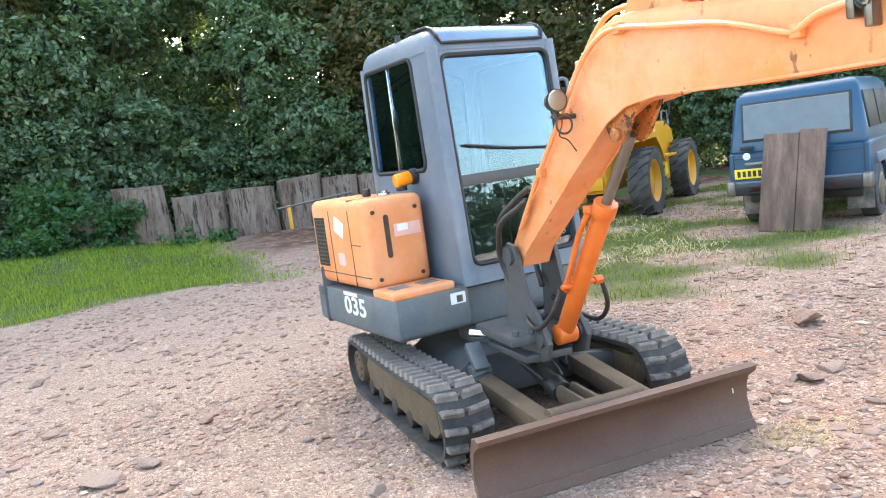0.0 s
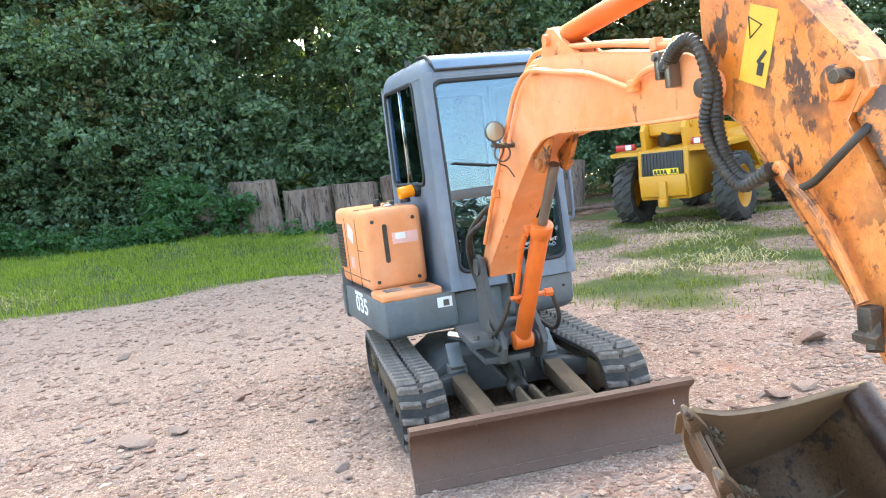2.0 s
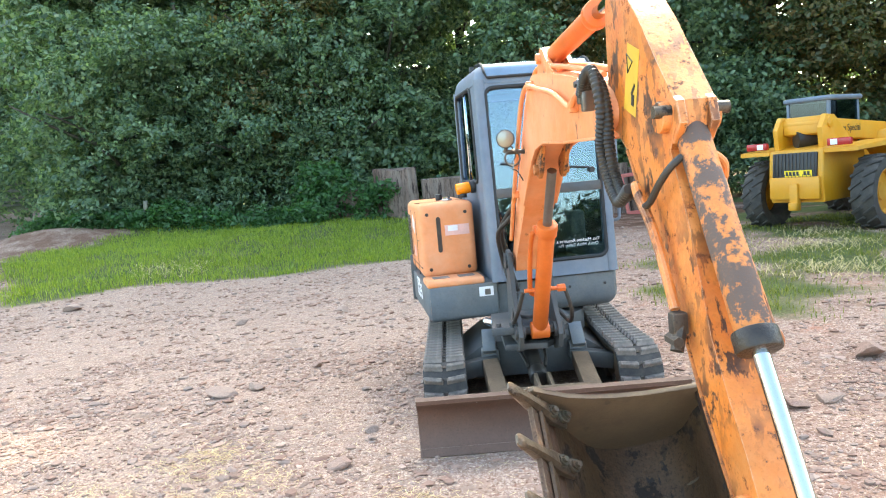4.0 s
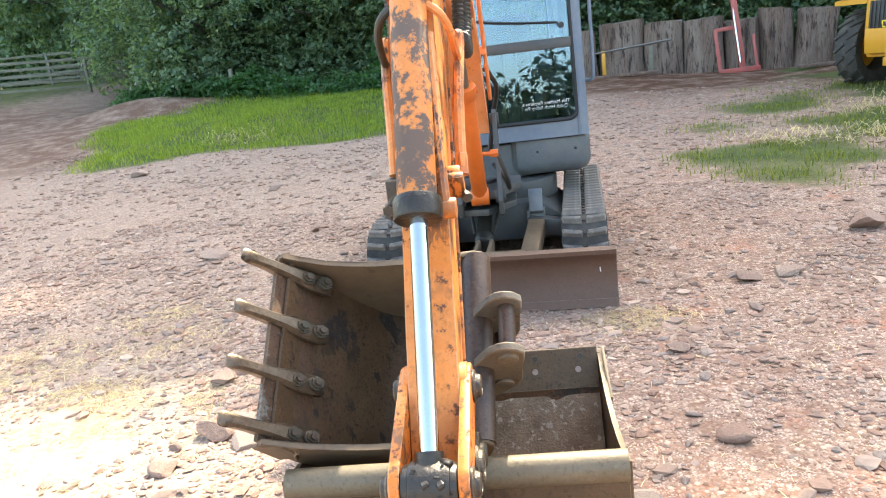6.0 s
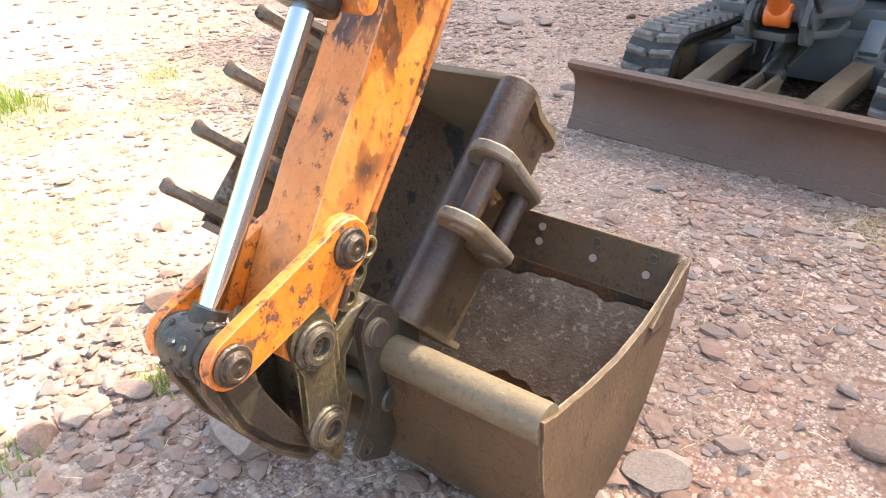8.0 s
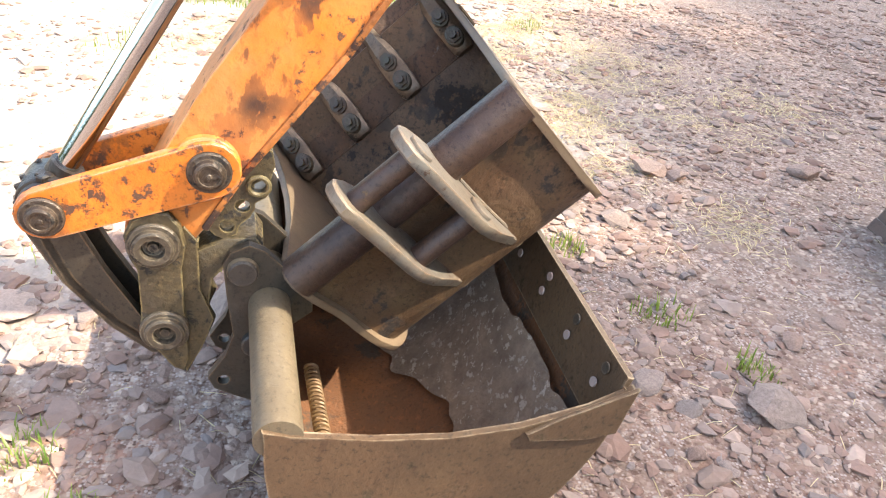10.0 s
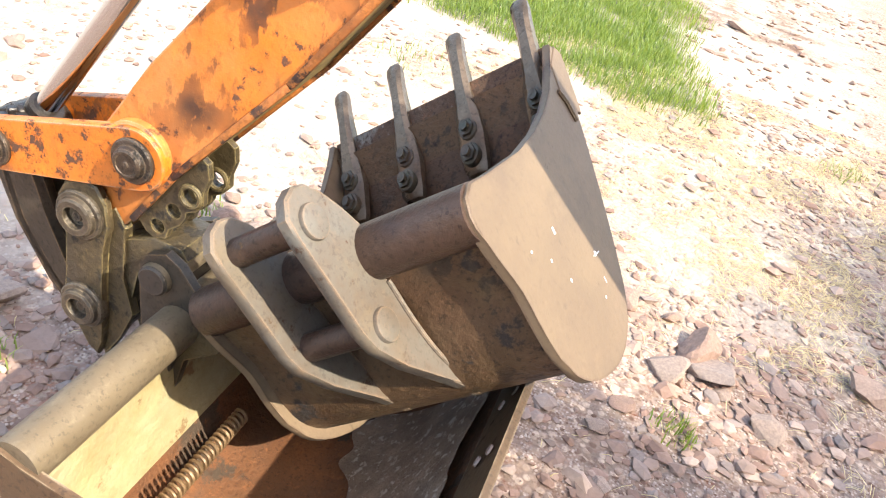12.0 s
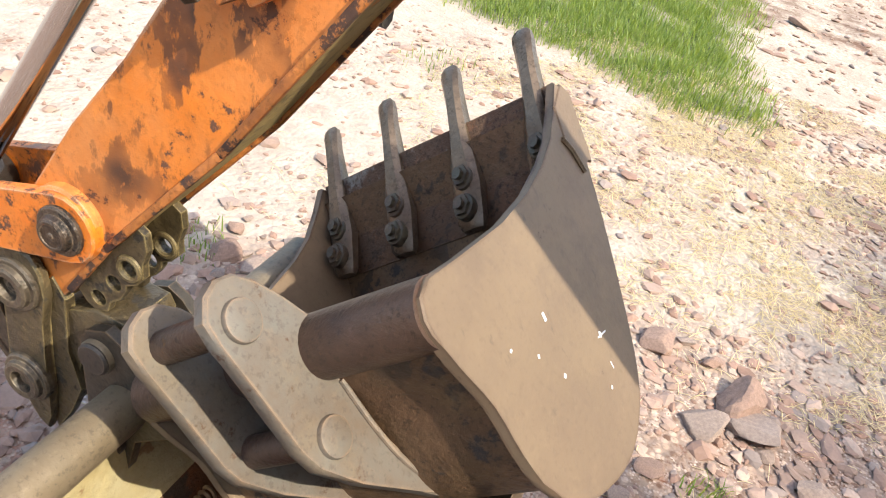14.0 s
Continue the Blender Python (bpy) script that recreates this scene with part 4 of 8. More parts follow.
def along(pts, n):
    """n even places on the closed line pts, with their directions."""
    p = np.array(pts + [pts[0]])
    seg = np.linalg.norm(np.diff(p, axis=0), axis=1)
    cum = np.r_[0, np.cumsum(seg)]
    out = []
    for t in np.arange(n) * cum[-1] / n:
        i = min(np.searchsorted(cum, t, side="right") - 1, len(seg) - 1)
        f = (t - cum[i]) / seg[i]
        d = (p[i + 1] - p[i]) / seg[i]
        out.append((p[i] + (p[i + 1] - p[i]) * f, d))
    return out


def lug_mesh():
    """One chevron half of a rubber track lug, along x, proud along z."""
    bm = bmesh.new()
    lo = [(-0.002, -0.034), (0.130, -0.018), (0.136, 0.03), (0.0, 0.013)]
    hi = [(0.004, -0.022), (0.122, -0.008), (0.128, 0.022), (0.006, 0.006)]
    a = [bm.verts.new((x, y, 0)) for x, y in lo]
    b = [bm.verts.new((x, y, 0.040)) for x, y in hi]
    bm.faces.new(b)
    for i in range(4):
        bm.faces.new((a[i], a[(i + 1) % 4], b[(i + 1) % 4], b[i]))
    bmesh.ops.recalc_face_normals(bm, faces=bm.faces[:])
    bevel(bm, bm.edges[:], 0.005, 1)
    me = bpy.data.meshes.new("lug")
    bm.to_mesh(me)
    bm.free()
    me.materials.append(M["rubber"])
    return me


LUG = lug_mesh()
for sx in (-1, 1):
    cx = sx * TRACK_X
    bm = bmesh.new()
    outer, inner = track_loop(RB + 0.012, sag=0.02), track_loop(RB - 0.016, sag=0.02)
    n = len(outer)
    rows = [[bm.verts.new((cx + dx, y, z)) for y, z in ring] for dx, ring in
            ((-TRACK_W / 2, inner), (-TRACK_W / 2, outer), (TRACK_W / 2, outer), (TRACK_W / 2, inner))]
    for i in range(n):
        for a, b in ((0, 1), (1, 2), (2, 3), (3, 0)):
            bm.faces.new((rows[a][i], rows[a][(i + 1) % n], rows[b][(i + 1) % n], rows[b][i]))
    belt = part("track", bm, M["belt"], DIGGER, "dusty black rubber crawler track")
    for (p, d), k in zip(along(track_loop(RB + 0.010, sag=0.02), 46), range(46)):
        t3, nrm = Vector((0, d[0], d[1])), Vector((0, -d[1], d[0]))
        out = Vector((0, p[0] - min(max(p[0], Y0), Y1), p[1] - ZC)) if abs(p[1] - ZC) < RB else Vector((0, 0, p[1] - ZC))
        if nrm.dot(out) < 0:
            nrm = -nrm
        for h in (-1, 1):
            x3 = Vector((h, 0, 0))
            y3 = nrm.cross(x3)
            o = new("lug", LUG)
            o.parent = belt
            o.matrix_local = Matrix.Translation(Vector((cx + h * 0.014, p[0], p[1])) ) @ Matrix((x3, y3 * h, nrm)).transposed().to_4x4()
    # metal links showing down the middle of the belt
    bm = bmesh.new()
    for (p, d) in along(track_loop(RB + 0.014, sag=0.02), 92)[::2]:
        r = Matrix(((1, 0, 0), (0, d[0], -d[1]), (0, d[1], d[0])))
        add_box(bm, (cx, p[0], p[1]), (0.022, 0.02, 0.012), r)
    tagged(part("iron_core", bm, M["dark_steel"], belt, "worn iron links in the middle of the track", smooth=False), kind="stuff")
    # side frame with rollers
    bm = bmesh.new()
    add_prism(bm, [(Y0 + 0.02, 0.17), (Y0 + 0.06, 0.33), (Y1 - 0.22, 0.34), (Y1 - 0.16, 0.26), (Y1 - 0.22, 0.12), (Y0 + 0.1, 0.11)], cx - 0.10, cx + 0.10, 0.012)
    fr = part("track_frame", bm, M["mud"], DIGGER, "mud-coated steel track frame")
    for y in (0.95, 1.25, 1.55, 1.85, 2.1):
        bm = bmesh.new()
        add_cyl(bm, (cx - 0.11, y, 0.11), (cx + 0.11, y, 0.11), 0.055, 16, bev=0.006)
        part("roller", bm, M["dark_steel"], fr)
    bm = bmesh.new()
    add_cyl(bm, (cx - 0.06, Y0, ZC), (cx + 0.06, Y0, ZC), RB - 0.02, 28, bev=0.01)
    add_cyl(bm, (cx - 0.09, Y0, ZC), (cx + 0.09, Y0, ZC), 0.07, 18, bev=0.008)
    part("idler_wheel", bm, M["mud"], DIGGER)
    bm = bmesh.new()
    add_cyl(bm, (cx - 0.03, Y1, ZC), (cx + 0.03, Y1, ZC), RB - 0.03, 22)
    add_cyl(bm, (cx - 0.12, Y1, ZC), (cx + 0.12, Y1, ZC), 0.12, 22, bev=0.012)
    for k in range(8):
        a = k * math.pi / 4
        add_cyl(bm, (cx - 0.13, Y1 + 0.085 * math.cos(a), ZC + 0.085 * math.sin(a)), (cx + 0.13, Y1 + 0.085 * math.cos(a), ZC + 0.085 * math.sin(a)), 0.012, 6)
    part("drive_sprocket", bm, M["mud"], DIGGER)

bm = bmesh.new()
add_prism(bm, [(-0.44, 0.16), (0.44, 0.16), (0.56, 0.30), (0.36, 0.44), (-0.36, 0.44), (-0.56, 0.30)], 1.12, 2.0, 0.02, make=lambda p, q, d: (p, d, q))
add_cyl(bm, (0.14, 1.62, 0.40), (0.14, 1.62, 0.56), 0.34, 32, bev=0.01)
for sx in (-1, 1):
    beam(bm, (sx * 0.28, 1.05, 0.30), (sx * 0.58, 0.98, 0.26), 0.10, 0.12)
part("undercarriage", bm, M["grey_dark"], DIGGER, "dark muddy undercarriage with slew ring")

# dozer blade
prof = [(0.0, 0.385), (-0.035, 0.372), (-0.030, 0.345), (0.035, 0.30), (0.058, 0.24), (0.062, 0.17), (0.045, 0.09), (0.0, 0.0), (0.022, 0.0),
        (0.075, 0.09), (0.09, 0.17), (0.086, 0.25), (0.06, 0.32), (0.04, 0.37)]
bm = bmesh.new()
add_prism(bm, prof, -0.85, 0.85, 0.003, 1)
blade = part("dozer_blade", bm, M["blade"], DIGGER, "rusty brown steel dozer blade standing on the ground")
bm = bmesh.new()
add_box(bm, (0, 0.006, 0.028), (1.69, 0.012, 0.055), Matrix.Rotation(radians(-24), 3, "X"), 0.002, 1)
part("cutting_edge", bm, M["blade"], blade)
for x, z, ln, a in ((-0.466, 0.353, 0.045, 0.35), (0.751, 0.225, 0.03, -0.1), (-0.44, 0.36, 0.018, 0.2)):
    bm = bmesh.new()
    add_box(bm, (x, -0.012 if z > 0.3 else 0.056, z), (0.007, 0.006, ln), Matrix.Rotation(a, 3, "Y"), 0.002, 1)
    part("white_splash", bm, M["white"], blade, "white bird splash", smooth=False)
for sx in (-1, 1):
    bm = bmesh.new()
    beam(bm, (sx * 0.30, 0.07, 0.20), (sx * 0.34, 1.12, 0.30), 0.12, 0.11, 0.01)
    part("blade_arm", bm, M["mud"], DIGGER, "mud-coated box-section blade arm")
    bm = bmesh.new()
    beam(bm, (sx * 0.335, 1.02, 0.38), (sx * 0.33, 1.16, 0.52), 0.10, 0.05, 0.006)
    add_box(bm, (sx * 0.33, 1.10, 0.34), (0.13, 0.14, 0.12), None, 0.008)
    part("blade_bracket", bm, M["deck"], DIGGER)
bm = bmesh.new()
add_cyl(bm, (-0.30, 0.28, 0.26), (0.30, 0.28, 0.26), 0.055, 24, bev=0.006)
for x in (-0.045, 0.045):
    add_prism(bm, [(0.24, 0.22), (0.30, 0.30), (0.58, 0.32), (0.64, 0.28), (0.6, 0.22), (0.3, 0.2)], x - 0.012, x + 0.012, 0.003, 1)
part("blade_crossbar", bm, M["mud"], DIGGER, "muddy cross tube behind the blade")
bm = bmesh.new()
add_cyl(bm, (-0.02, 0.68, 0.285), (-0.035, 1.0, 0.385), 0.056, 24, bev=0.006)
add_cyl(bm, (-0.015, 0.62, 0.262), (-0.02, 0.72, 0.295), 0.066, 24, bev=0.006)
bcyl = part("blade_cylinder", bm, M["hose"], DIGGER, "dark hydraulic blade cylinder")
part("rod", (lambda b: (add_cyl(b, (-0.035, 1.0, 0.385), (-0.045, 1.22, 0.46), 0.03, 16), b)[1])(bmesh.new()), M["chrome"], bcyl)
for dx in (-0.06, 0.06):
    part("hose", tube([(dx - 0.02, 0.70, 0.33), (dx * 1.3 - 0.02, 0.8, 0.37), (dx * 1.6 - 0.03, 1.0, 0.43), (dx * 1.4, 1.25, 0.44)], 0.012, 8), M["hose"], bcyl)

# swing post
bm = bmesh.new()
add_prism(bm, [(-0.30, 0.60), (0.0, 0.56), (0.24, 0.62), (0.26, 0.86), (0.10, 1.16), (-0.32, 1.14)], 0.60, 0.655, 0.008, make=lambda p, q, d: (p, 2.0 - q, d))
add_prism(bm, [(-0.24, 0.62), (0.0, 0.57), (0.2, 0.64), (0.22, 0.9), (0.05, 1.16), (-0.24, 1.14)], 0.49, 0.535, 0.008, make=lambda p, q, d: (p, 2.0 - q, d))
add_cyl(bm, (-0.01, 1.2, 0.46), (-0.01, 1.2, 0.68), 0.10, 24, bev=0.01)
bmesh.ops.translate(bm, verts=bm.verts[:], vec=(0, -0.28, 0))
for p in ((-0.27, 0.62, 0.66), (-0.18, 0.60, 0.66)):
    add_cyl(bm, p, (p[0], p[1], p[2] + 0.022), 0.02, 6)
post = part("swing_post", bm, M["grey_dark"], DIGGER, "dark grey boom swing post with worn edges")
for d in (-0.135, 0.135):
    bm = bmesh.new()
    add_prism(bm, [(-0.14, 0.60), (-0.10, 1.12), (-0.04, 1.17), (0.03, 1.15), (0.06, 1.08), (0.10, 0.86), (0.24, 0.70), (0.30, 0.60), (0.26, 0.50), (0.12, 0.46), (-0.08, 0.5)],
              d - 0.016, d + 0.016, 0.005, 1, side)
    add_cyl(bm, (d - 0.03, 0.03, 1.09), (d + 0.03, 0.03, 1.09), 0.055, 20)
    add_cyl(bm, (d - 0.035, -0.21, 0.62), (d + 0.035, -0.21, 0.62), 0.05, 20)
    part("cheek_plate", bm, M["grey_dark"], post, matrix=BOOM)
part("swing_ram", (lambda b: (add_cyl(b, (-0.34, 1.12, 0.60), (-0.2, 0.95, 0.585), 0.03, 16), b)[1])(bmesh.new()), M["chrome"], post)

# boom
bprof = [(-0.07, 1.12), (-0.075, 1.06), (-0.03, 1.01), (0.03, 1.02), (0.08, 1.115), (0.575, 1.508), (0.93, 1.783), (1.08, 1.85), (1.29, 1.875), (1.75, 1.858),
         (2.316, 1.854), (2.42, 1.858), (2.49, 1.90), (2.50, 1.96), (2.46, 2.02), (2.35, 2.068), (1.9, 2.145), (1.538, 2.205), (1.2, 2.243), (1.06, 2.25), (0.93, 2.212), (0.80, 2.10),
         (0.62, 1.90), (0.21, 1.47)]
bm = bmesh.new()
add_prism(bm, bprof, -0.095, 0.095, 0.006, 2, side)
boom = part("boom", bm, M["orange_boom"], DIGGER, "bent box-section boom in sun-faded orange paint", matrix=BOOM)
bm = bmesh.new()                                                     # flange strips that stand proud of the box
for d in (-0.1, 0.1):
    for i in range(5, 11):
        a, b = bprof[i], bprof[i + 1]
        beam(bm, side(a[0], a[1] - 0.003, d * 0.99), side(b[0], b[1] - 0.003, d * 0.99), 0.016, 0.012, 0.003)
tagged(part("boom_flange", bm, M["orange_boom"], boom, matrix=BOOM), kind="stuff")
bm = bmesh.new()
for d in (-0.055, 0.055):
    add_prism(bm, [(1.08, 2.23), (1.14, 2.34), (1.2, 2.375), (1.27, 2.36), (1.33, 2.30), (1.50, 2.20)], d - 0.012, d + 0.012, 0.003, 1, side)
add_cyl(bm, side(1.20, 2.32, -0.09), side(1.20, 2.32, 0.09), 0.028, 16)
part("arm_cylinder_bracket", bm, M["orange_boom"], boom, matrix=BOOM)
bm = bmesh.new()
for d in (-0.085, 0.085):
    add_prism(bm, [(0.90, 1.76), (0.93, 1.69), (0.985, 1.675), (1.04, 1.71), (1.14, 1.86), (0.98, 1.83)], d * 0.8 - 0.012, d * 0.8 + 0.012, 0.003, 1, side)
    add_cyl(bm, side(0.985, 1.725, d - 0.02), side(0.985, 1.725, d + 0.012), 0.03, 18, bev=0.004)
part("ram_bracket", bm, M["edge"], boom, "greasy worn ram bracket under the boom", matrix=BOOM)
for s_, z_, r_ in ((2.45, 1.94, 0.06), (2.45, 1.94, 0.032)):
    bm = bmesh.new()
    add_cyl(bm, side(s_, z_, -0.125 + (0.02 if r_ > 0.05 else -0.005)), side(s_, z_, 0.125 - (0.02 if r_ > 0.05 else -0.005)), r_, 24, bev=0.004)
    part("boss" if r_ > 0.05 else "boom_pin", bm, M["orange_boom"] if r_ > 0.05 else M["dark_steel"], boom, matrix=BOOM)
# hard lines along the boom
for d0, zoff, m in ((-0.125, 0.0, M["orange_boom"]), (0.125, 0.0, M["orange_boom"]), (-0.05, 0.09, M["orange_boom"]), (0.05, 0.09, M["orange_boom"])):
    line = [(0.10, 1.25), (0.36, 1.57), (0.62, 1.86), (0.80, 2.065), (0.95, 2.165), (1.1, 2.19), (1.35, 2.15), (1.7, 2.09), (1.95, 2.01), (2.02, 2.0), (2.12, 2.04), (2.26, 2.05)]
    if zoff:
        line = [(0.5, 1.83), (0.72, 2.08), (0.88, 2.23), (1.02, 2.285), (1.3, 2.265), (1.7, 2.21), (2.1, 2.14), (2.3, 2.10)]
    bm = bmesh.new()
    add_tube(bm, smooth_path([side(a, b, d0) for a, b in line], 5), 0.0135, 10)
    pipe = part("hydraulic_pipe", bm, m, boom, "painted steel hydraulic pipe", matrix=BOOM)
    for a, b in ((line[1]), (line[5] if not zoff else line[4]), (line[9] if not zoff else line[6])):
        bm = box(side(a, b, d0 * (0.92 if not zoff else 1)), (0.04, 0.045, 0.05), None, 0.006)
        part("pipe_clamp", bm, M["orange_boom"], pipe, matrix=BOOM)
bm = bmesh.new()
for a, b in ((2.24, 2.045), (2.3, 2.01)):
    add_box(bm, side(a, b, -0.125), (0.05, 0.03, 0.10), None, 0.006)
    add_cyl(bm, side(a, b + 0.03, -0.16), side(a, b + 0.03, -0.1), 0.014, 6)
part("hose_clamp", bm, M["rod"], boom, matrix=BOOM)
# boom cylinder
bm = bmesh.new()
add_cyl(bm, side(0.26, 0.66, 0), side(0.735, 1.375, 0), 0.052, 26, bev=0.006)
add_cyl(bm, side(0.70, 1.32, 0), side(0.745, 1.39, 0), 0.064, 26, bev=0.006)
add_cyl(bm, side(0.245, 0.63, -0.06), side(0.245, 0.63, 0.06), 0.06, 22, bev=0.006)
add_box(bm, side(0.67, 1.36, 0), (0.15, 0.06, 0.045), None, 0.006)
bcy = part("boom_cylinder", bm, M["orange_deep"], DIGGER, "glossy orange hydraulic boom cylinder", matrix=BOOM)
bm = bmesh.new()
add_cyl(bm, side(0.735, 1.375, 0), side(0.985, 1.715, 0), 0.028, 20)
part("rod", bm, M["rod"], bcy, "dull grey piston rod", matrix=BOOM)
part("feed_pipe", tube([side(0.69, 1.34, -0.085), side(0.60, 1.22, -0.09), side(0.48, 1.02, -0.085), side(0.40, 0.92, -0.07), side(0.38, 0.90, -0.03)], 0.016, 10), M["orange_deep"], bcy, matrix=BOOM)
bm = bmesh.new()
add_cyl(bm, side(0.44, 0.94, -0.12), side(0.44, 0.94, 0.14), 0.014, 10)
add_cyl(bm, side(0.44, 0.94, 0.10), side(0.44, 0.94, 0.15), 0.026, 6)
part("hose_union", bm, M["orange_deep"], bcy, matrix=BOOM)
for pts in ([(0.44, 0.93, -0.13), (0.38, 0.80, -0.16), (0.26, 0.70, -0.18), (0.12, 0.72, -0.16), (0.0, 0.85, -0.10)],
            [(0.44, 0.93, 0.15), (0.42, 0.78, 0.19), (0.3, 0.68, 0.2), (0.12, 0.72, 0.17), (0.0, 0.8, 0.1)]):
    bm = bmesh.new()
    add_tube(bm, smooth_path([side(*p) for p in pts], 6), 0.014, 10)
    part("hose", bm, M["hose"], bcy, matrix=BOOM)
for k, pts in enumerate(([(-0.02, 0.86, -0.12), (-0.1, 1.06, -0.16), (0.0, 1.28, -0.20), (0.14, 1.38, -0.15), (0.20, 1.42, -0.125)],
                         [(-0.06, 0.86, -0.08), (-0.16, 1.08, -0.12), (-0.05, 1.30, -0.17), (0.1, 1.42, -0.14), (0.22, 1.49, -0.11)],
                         [(-0.06, 0.86, 0.08), (-0.16, 1.08, 0.12), (-0.05, 1.30, 0.17), (0.1, 1.40, 0.14), (0.20, 1.45, 0.11)])):
    bm = bmesh.new()
    add_tube(bm, smooth_path([side(*p) for p in pts], 8), 0.017, 10)
    part("base_hose", bm, M["hose"], boom, "black rubber hose at the boom foot", matrix=BOOM)

# arm
aprof = [(2.38, 1.93), (2.40, 2.10), (2.40, 2.30), (2.43, 2.40), (2.50, 2.43), (2.58, 2.40), (2.78, 2.22), (2.93, 2.06), (3.06, 1.93), (3.06, 1.85), (3.00, 1.78),
         (3.14, 1.53), (3.235, 1.235), (3.33, 1.09), (3.43, 0.95), (3.52, 0.80), (3.60, 0.66), (3.61, 0.60), (3.57, 0.55), (3.50, 0.56), (3.45, 0.63),
         (3.37, 0.755), (3.17, 1.01), (2.985, 1.30), (2.76, 1.578), (2.585, 1.795), (2.48, 1.865), (2.42, 1.87)]
bm = bmesh.new()
add_prism(bm, aprof, -0.065, 0.065, 0.006, 2, side)
arm = part("arm", bm, M["orange_worn"], DIGGER, "box-section dipper arm in chipped orange paint", matrix=BOOM)
arm.data.materials.append(M["underside"])
for p in arm.data.polygons:
    if p.normal.z < -0.2 and p.normal.y > 0.15 and abs(p.normal.x) < 0.5:
        p.material_index = 1
bm = bmesh.new()
for d in (-0.066, 0.066):
    for i in (20, 21, 22, 23, 24):
        a, b = aprof[i], aprof[i + 1]
        beam(bm, side(a[0], a[1], d), side(b[0], b[1], d), 0.014, 0.014, 0.003)
part("arm_seam", bm, M["edge"], arm, matrix=BOOM)
bm = bmesh.new()
for d in (-0.05, 0.05):
    add_prism(bm, [(2.86, 2.04), (2.95, 2.0), (3.07, 1.93), (3.09, 1.86), (3.03, 1.80), (2.94, 1.80)], d - 0.014, d + 0.014, 0.003, 1, side)
    add_cyl(bm, side(2.985, 1.885, d - 0.045 if d < 0 else d - 0.02), side(2.985, 1.885, d + 0.045 if d > 0 else d + 0.02), 0.05, 20, bev=0.005)
part("ram_bracket", bm, M["orange_worn"], arm, matrix=BOOM)
TURN = Matrix.Rotation(radians(36), 3, "X")
bm = bmesh.new()
add_box(bm, side(3.135, 1.275, 0.083), (0.036, 0.03, 0.085), TURN, 0.004)
add_box(bm, side(3.175, 1.265, 0.088), (0.046, 0.022, 0.085), TURN, 0.004)
pb = part("pipe_bracket", bm, M["orange_worn"], arm, "orange pipe bracket with a bolt", matrix=BOOM)
bm = bmesh.new()
add_cyl(bm, side(3.152, 1.252, 0.10), side(3.19, 1.235, 0.115), 0.008, 10)
add_cyl(bm, side(3.186, 1.237, 0.113), side(3.20, 1.231, 0.118), 0.015, 8)
part("bracket_bolt", bm, M["dark_steel"], pb, matrix=BOOM)
# warning sticker on the arm's side
bm = bmesh.new()
add_box(bm, side(2.675, 2.035, -0.0655), (0.002, 0.125, 0.235), Matrix.Rotation(radians(20), 3, "X"))
stick = part("warning_sticker", bm, M["yellow_sign"], arm, "yellow safety sticker with black pictograms", smooth=False, matrix=BOOM)
for pts in ([(2.645, 2.13), (2.70, 2.095), (2.645, 2.065)],):
    bm = bmesh.new()
    add_tube(bm, [side(a, b, -0.0675) for a, b in pts], 0.003, 5, closed=True)
    part("warning_triangle", bm, M["black"], stick, smooth=False, matrix=BOOM)
    bm = bmesh.new()
    add_box(bm, side(2.69, 2.0, -0.068), (0.002, 0.05, 0.012), Matrix.Rotation(radians(-35), 3, "X"))
    add_box(bm, side(2.68, 1.965, -0.068), (0.002, 0.025, 0.04), Matrix.Rotation(radians(20), 3, "X"))
    part("pictogram", bm, M["black"], stick, smooth=False, matrix=BOOM)
# arm pipes and corrugated hoses from boom to arm
for sx in (-1, 1):
    bm = bmesh.new()
    add_tube(bm, smooth_path([side(a, b, sx * d) for a, b, d in ((2.76, 1.66, 0.10), (2.80, 1.67, 0.115), (2.83, 1.63, 0.115), (2.9, 1.56, 0.11), (2.95, 1.49, 0.105), (3.02, 1.36, 0.10), (3.06, 1.29, 0.1))], 6), 0.017, 10)
    pipe = part("arm_pipe", bm, M["orange_worn"], arm, matrix=BOOM)
    bm = bmesh.new()
    if sx < 0:
        add_box(bm, side(3.08, 1.25, sx * 0.10), (0.05, 0.05, 0.07), None, 0.008)
        add_cyl(bm, side(3.08, 1.25, sx * 0.09), side(3.11, 1.17, sx * 0.12), 0.022, 8)
        add_cyl(bm, side(3.05, 1.20, sx * 0.12), side(3.13, 1.20, sx * 0.12), 0.018, 6)
    else:
        add_cyl(bm, side(3.04, 1.33, 0.10), side(3.07, 1.275, 0.10), 0.021, 6)
    part("valve", bm, M["dark_steel"] if sx < 0 else M["orange_worn"], pipe, matrix=BOOM)
    for off in (0.0, 0.036):
        bm = bmesh.new()
        path = smooth_path([side(a, b, sx * (d + off * 0.6)) for a, b, d in
                            ((2.27, 2.03, 0.12), (2.36, 2.09, 0.125), (2.46, 2.06 + off, 0.12), (2.52, 1.95, 0.115), (2.51 - off, 1.82, 0.11), (2.54 - off * 0.6, 1.70, 0.105), (2.63, 1.63 - off * 0.5, 0.105), (2.76, 1.66, 0.105))], 16)
        radii = [0.0185 + 0.0045 * (i % 2) for i in range(len(path))]
        add_tube(bm, path, 0.02, 10, radii=radii)
        part("corrugated_hose", bm, M["hose"], arm, "black corrugated hydraulic hose", matrix=BOOM)
# arm cylinder above the boom
bm = bmesh.new()
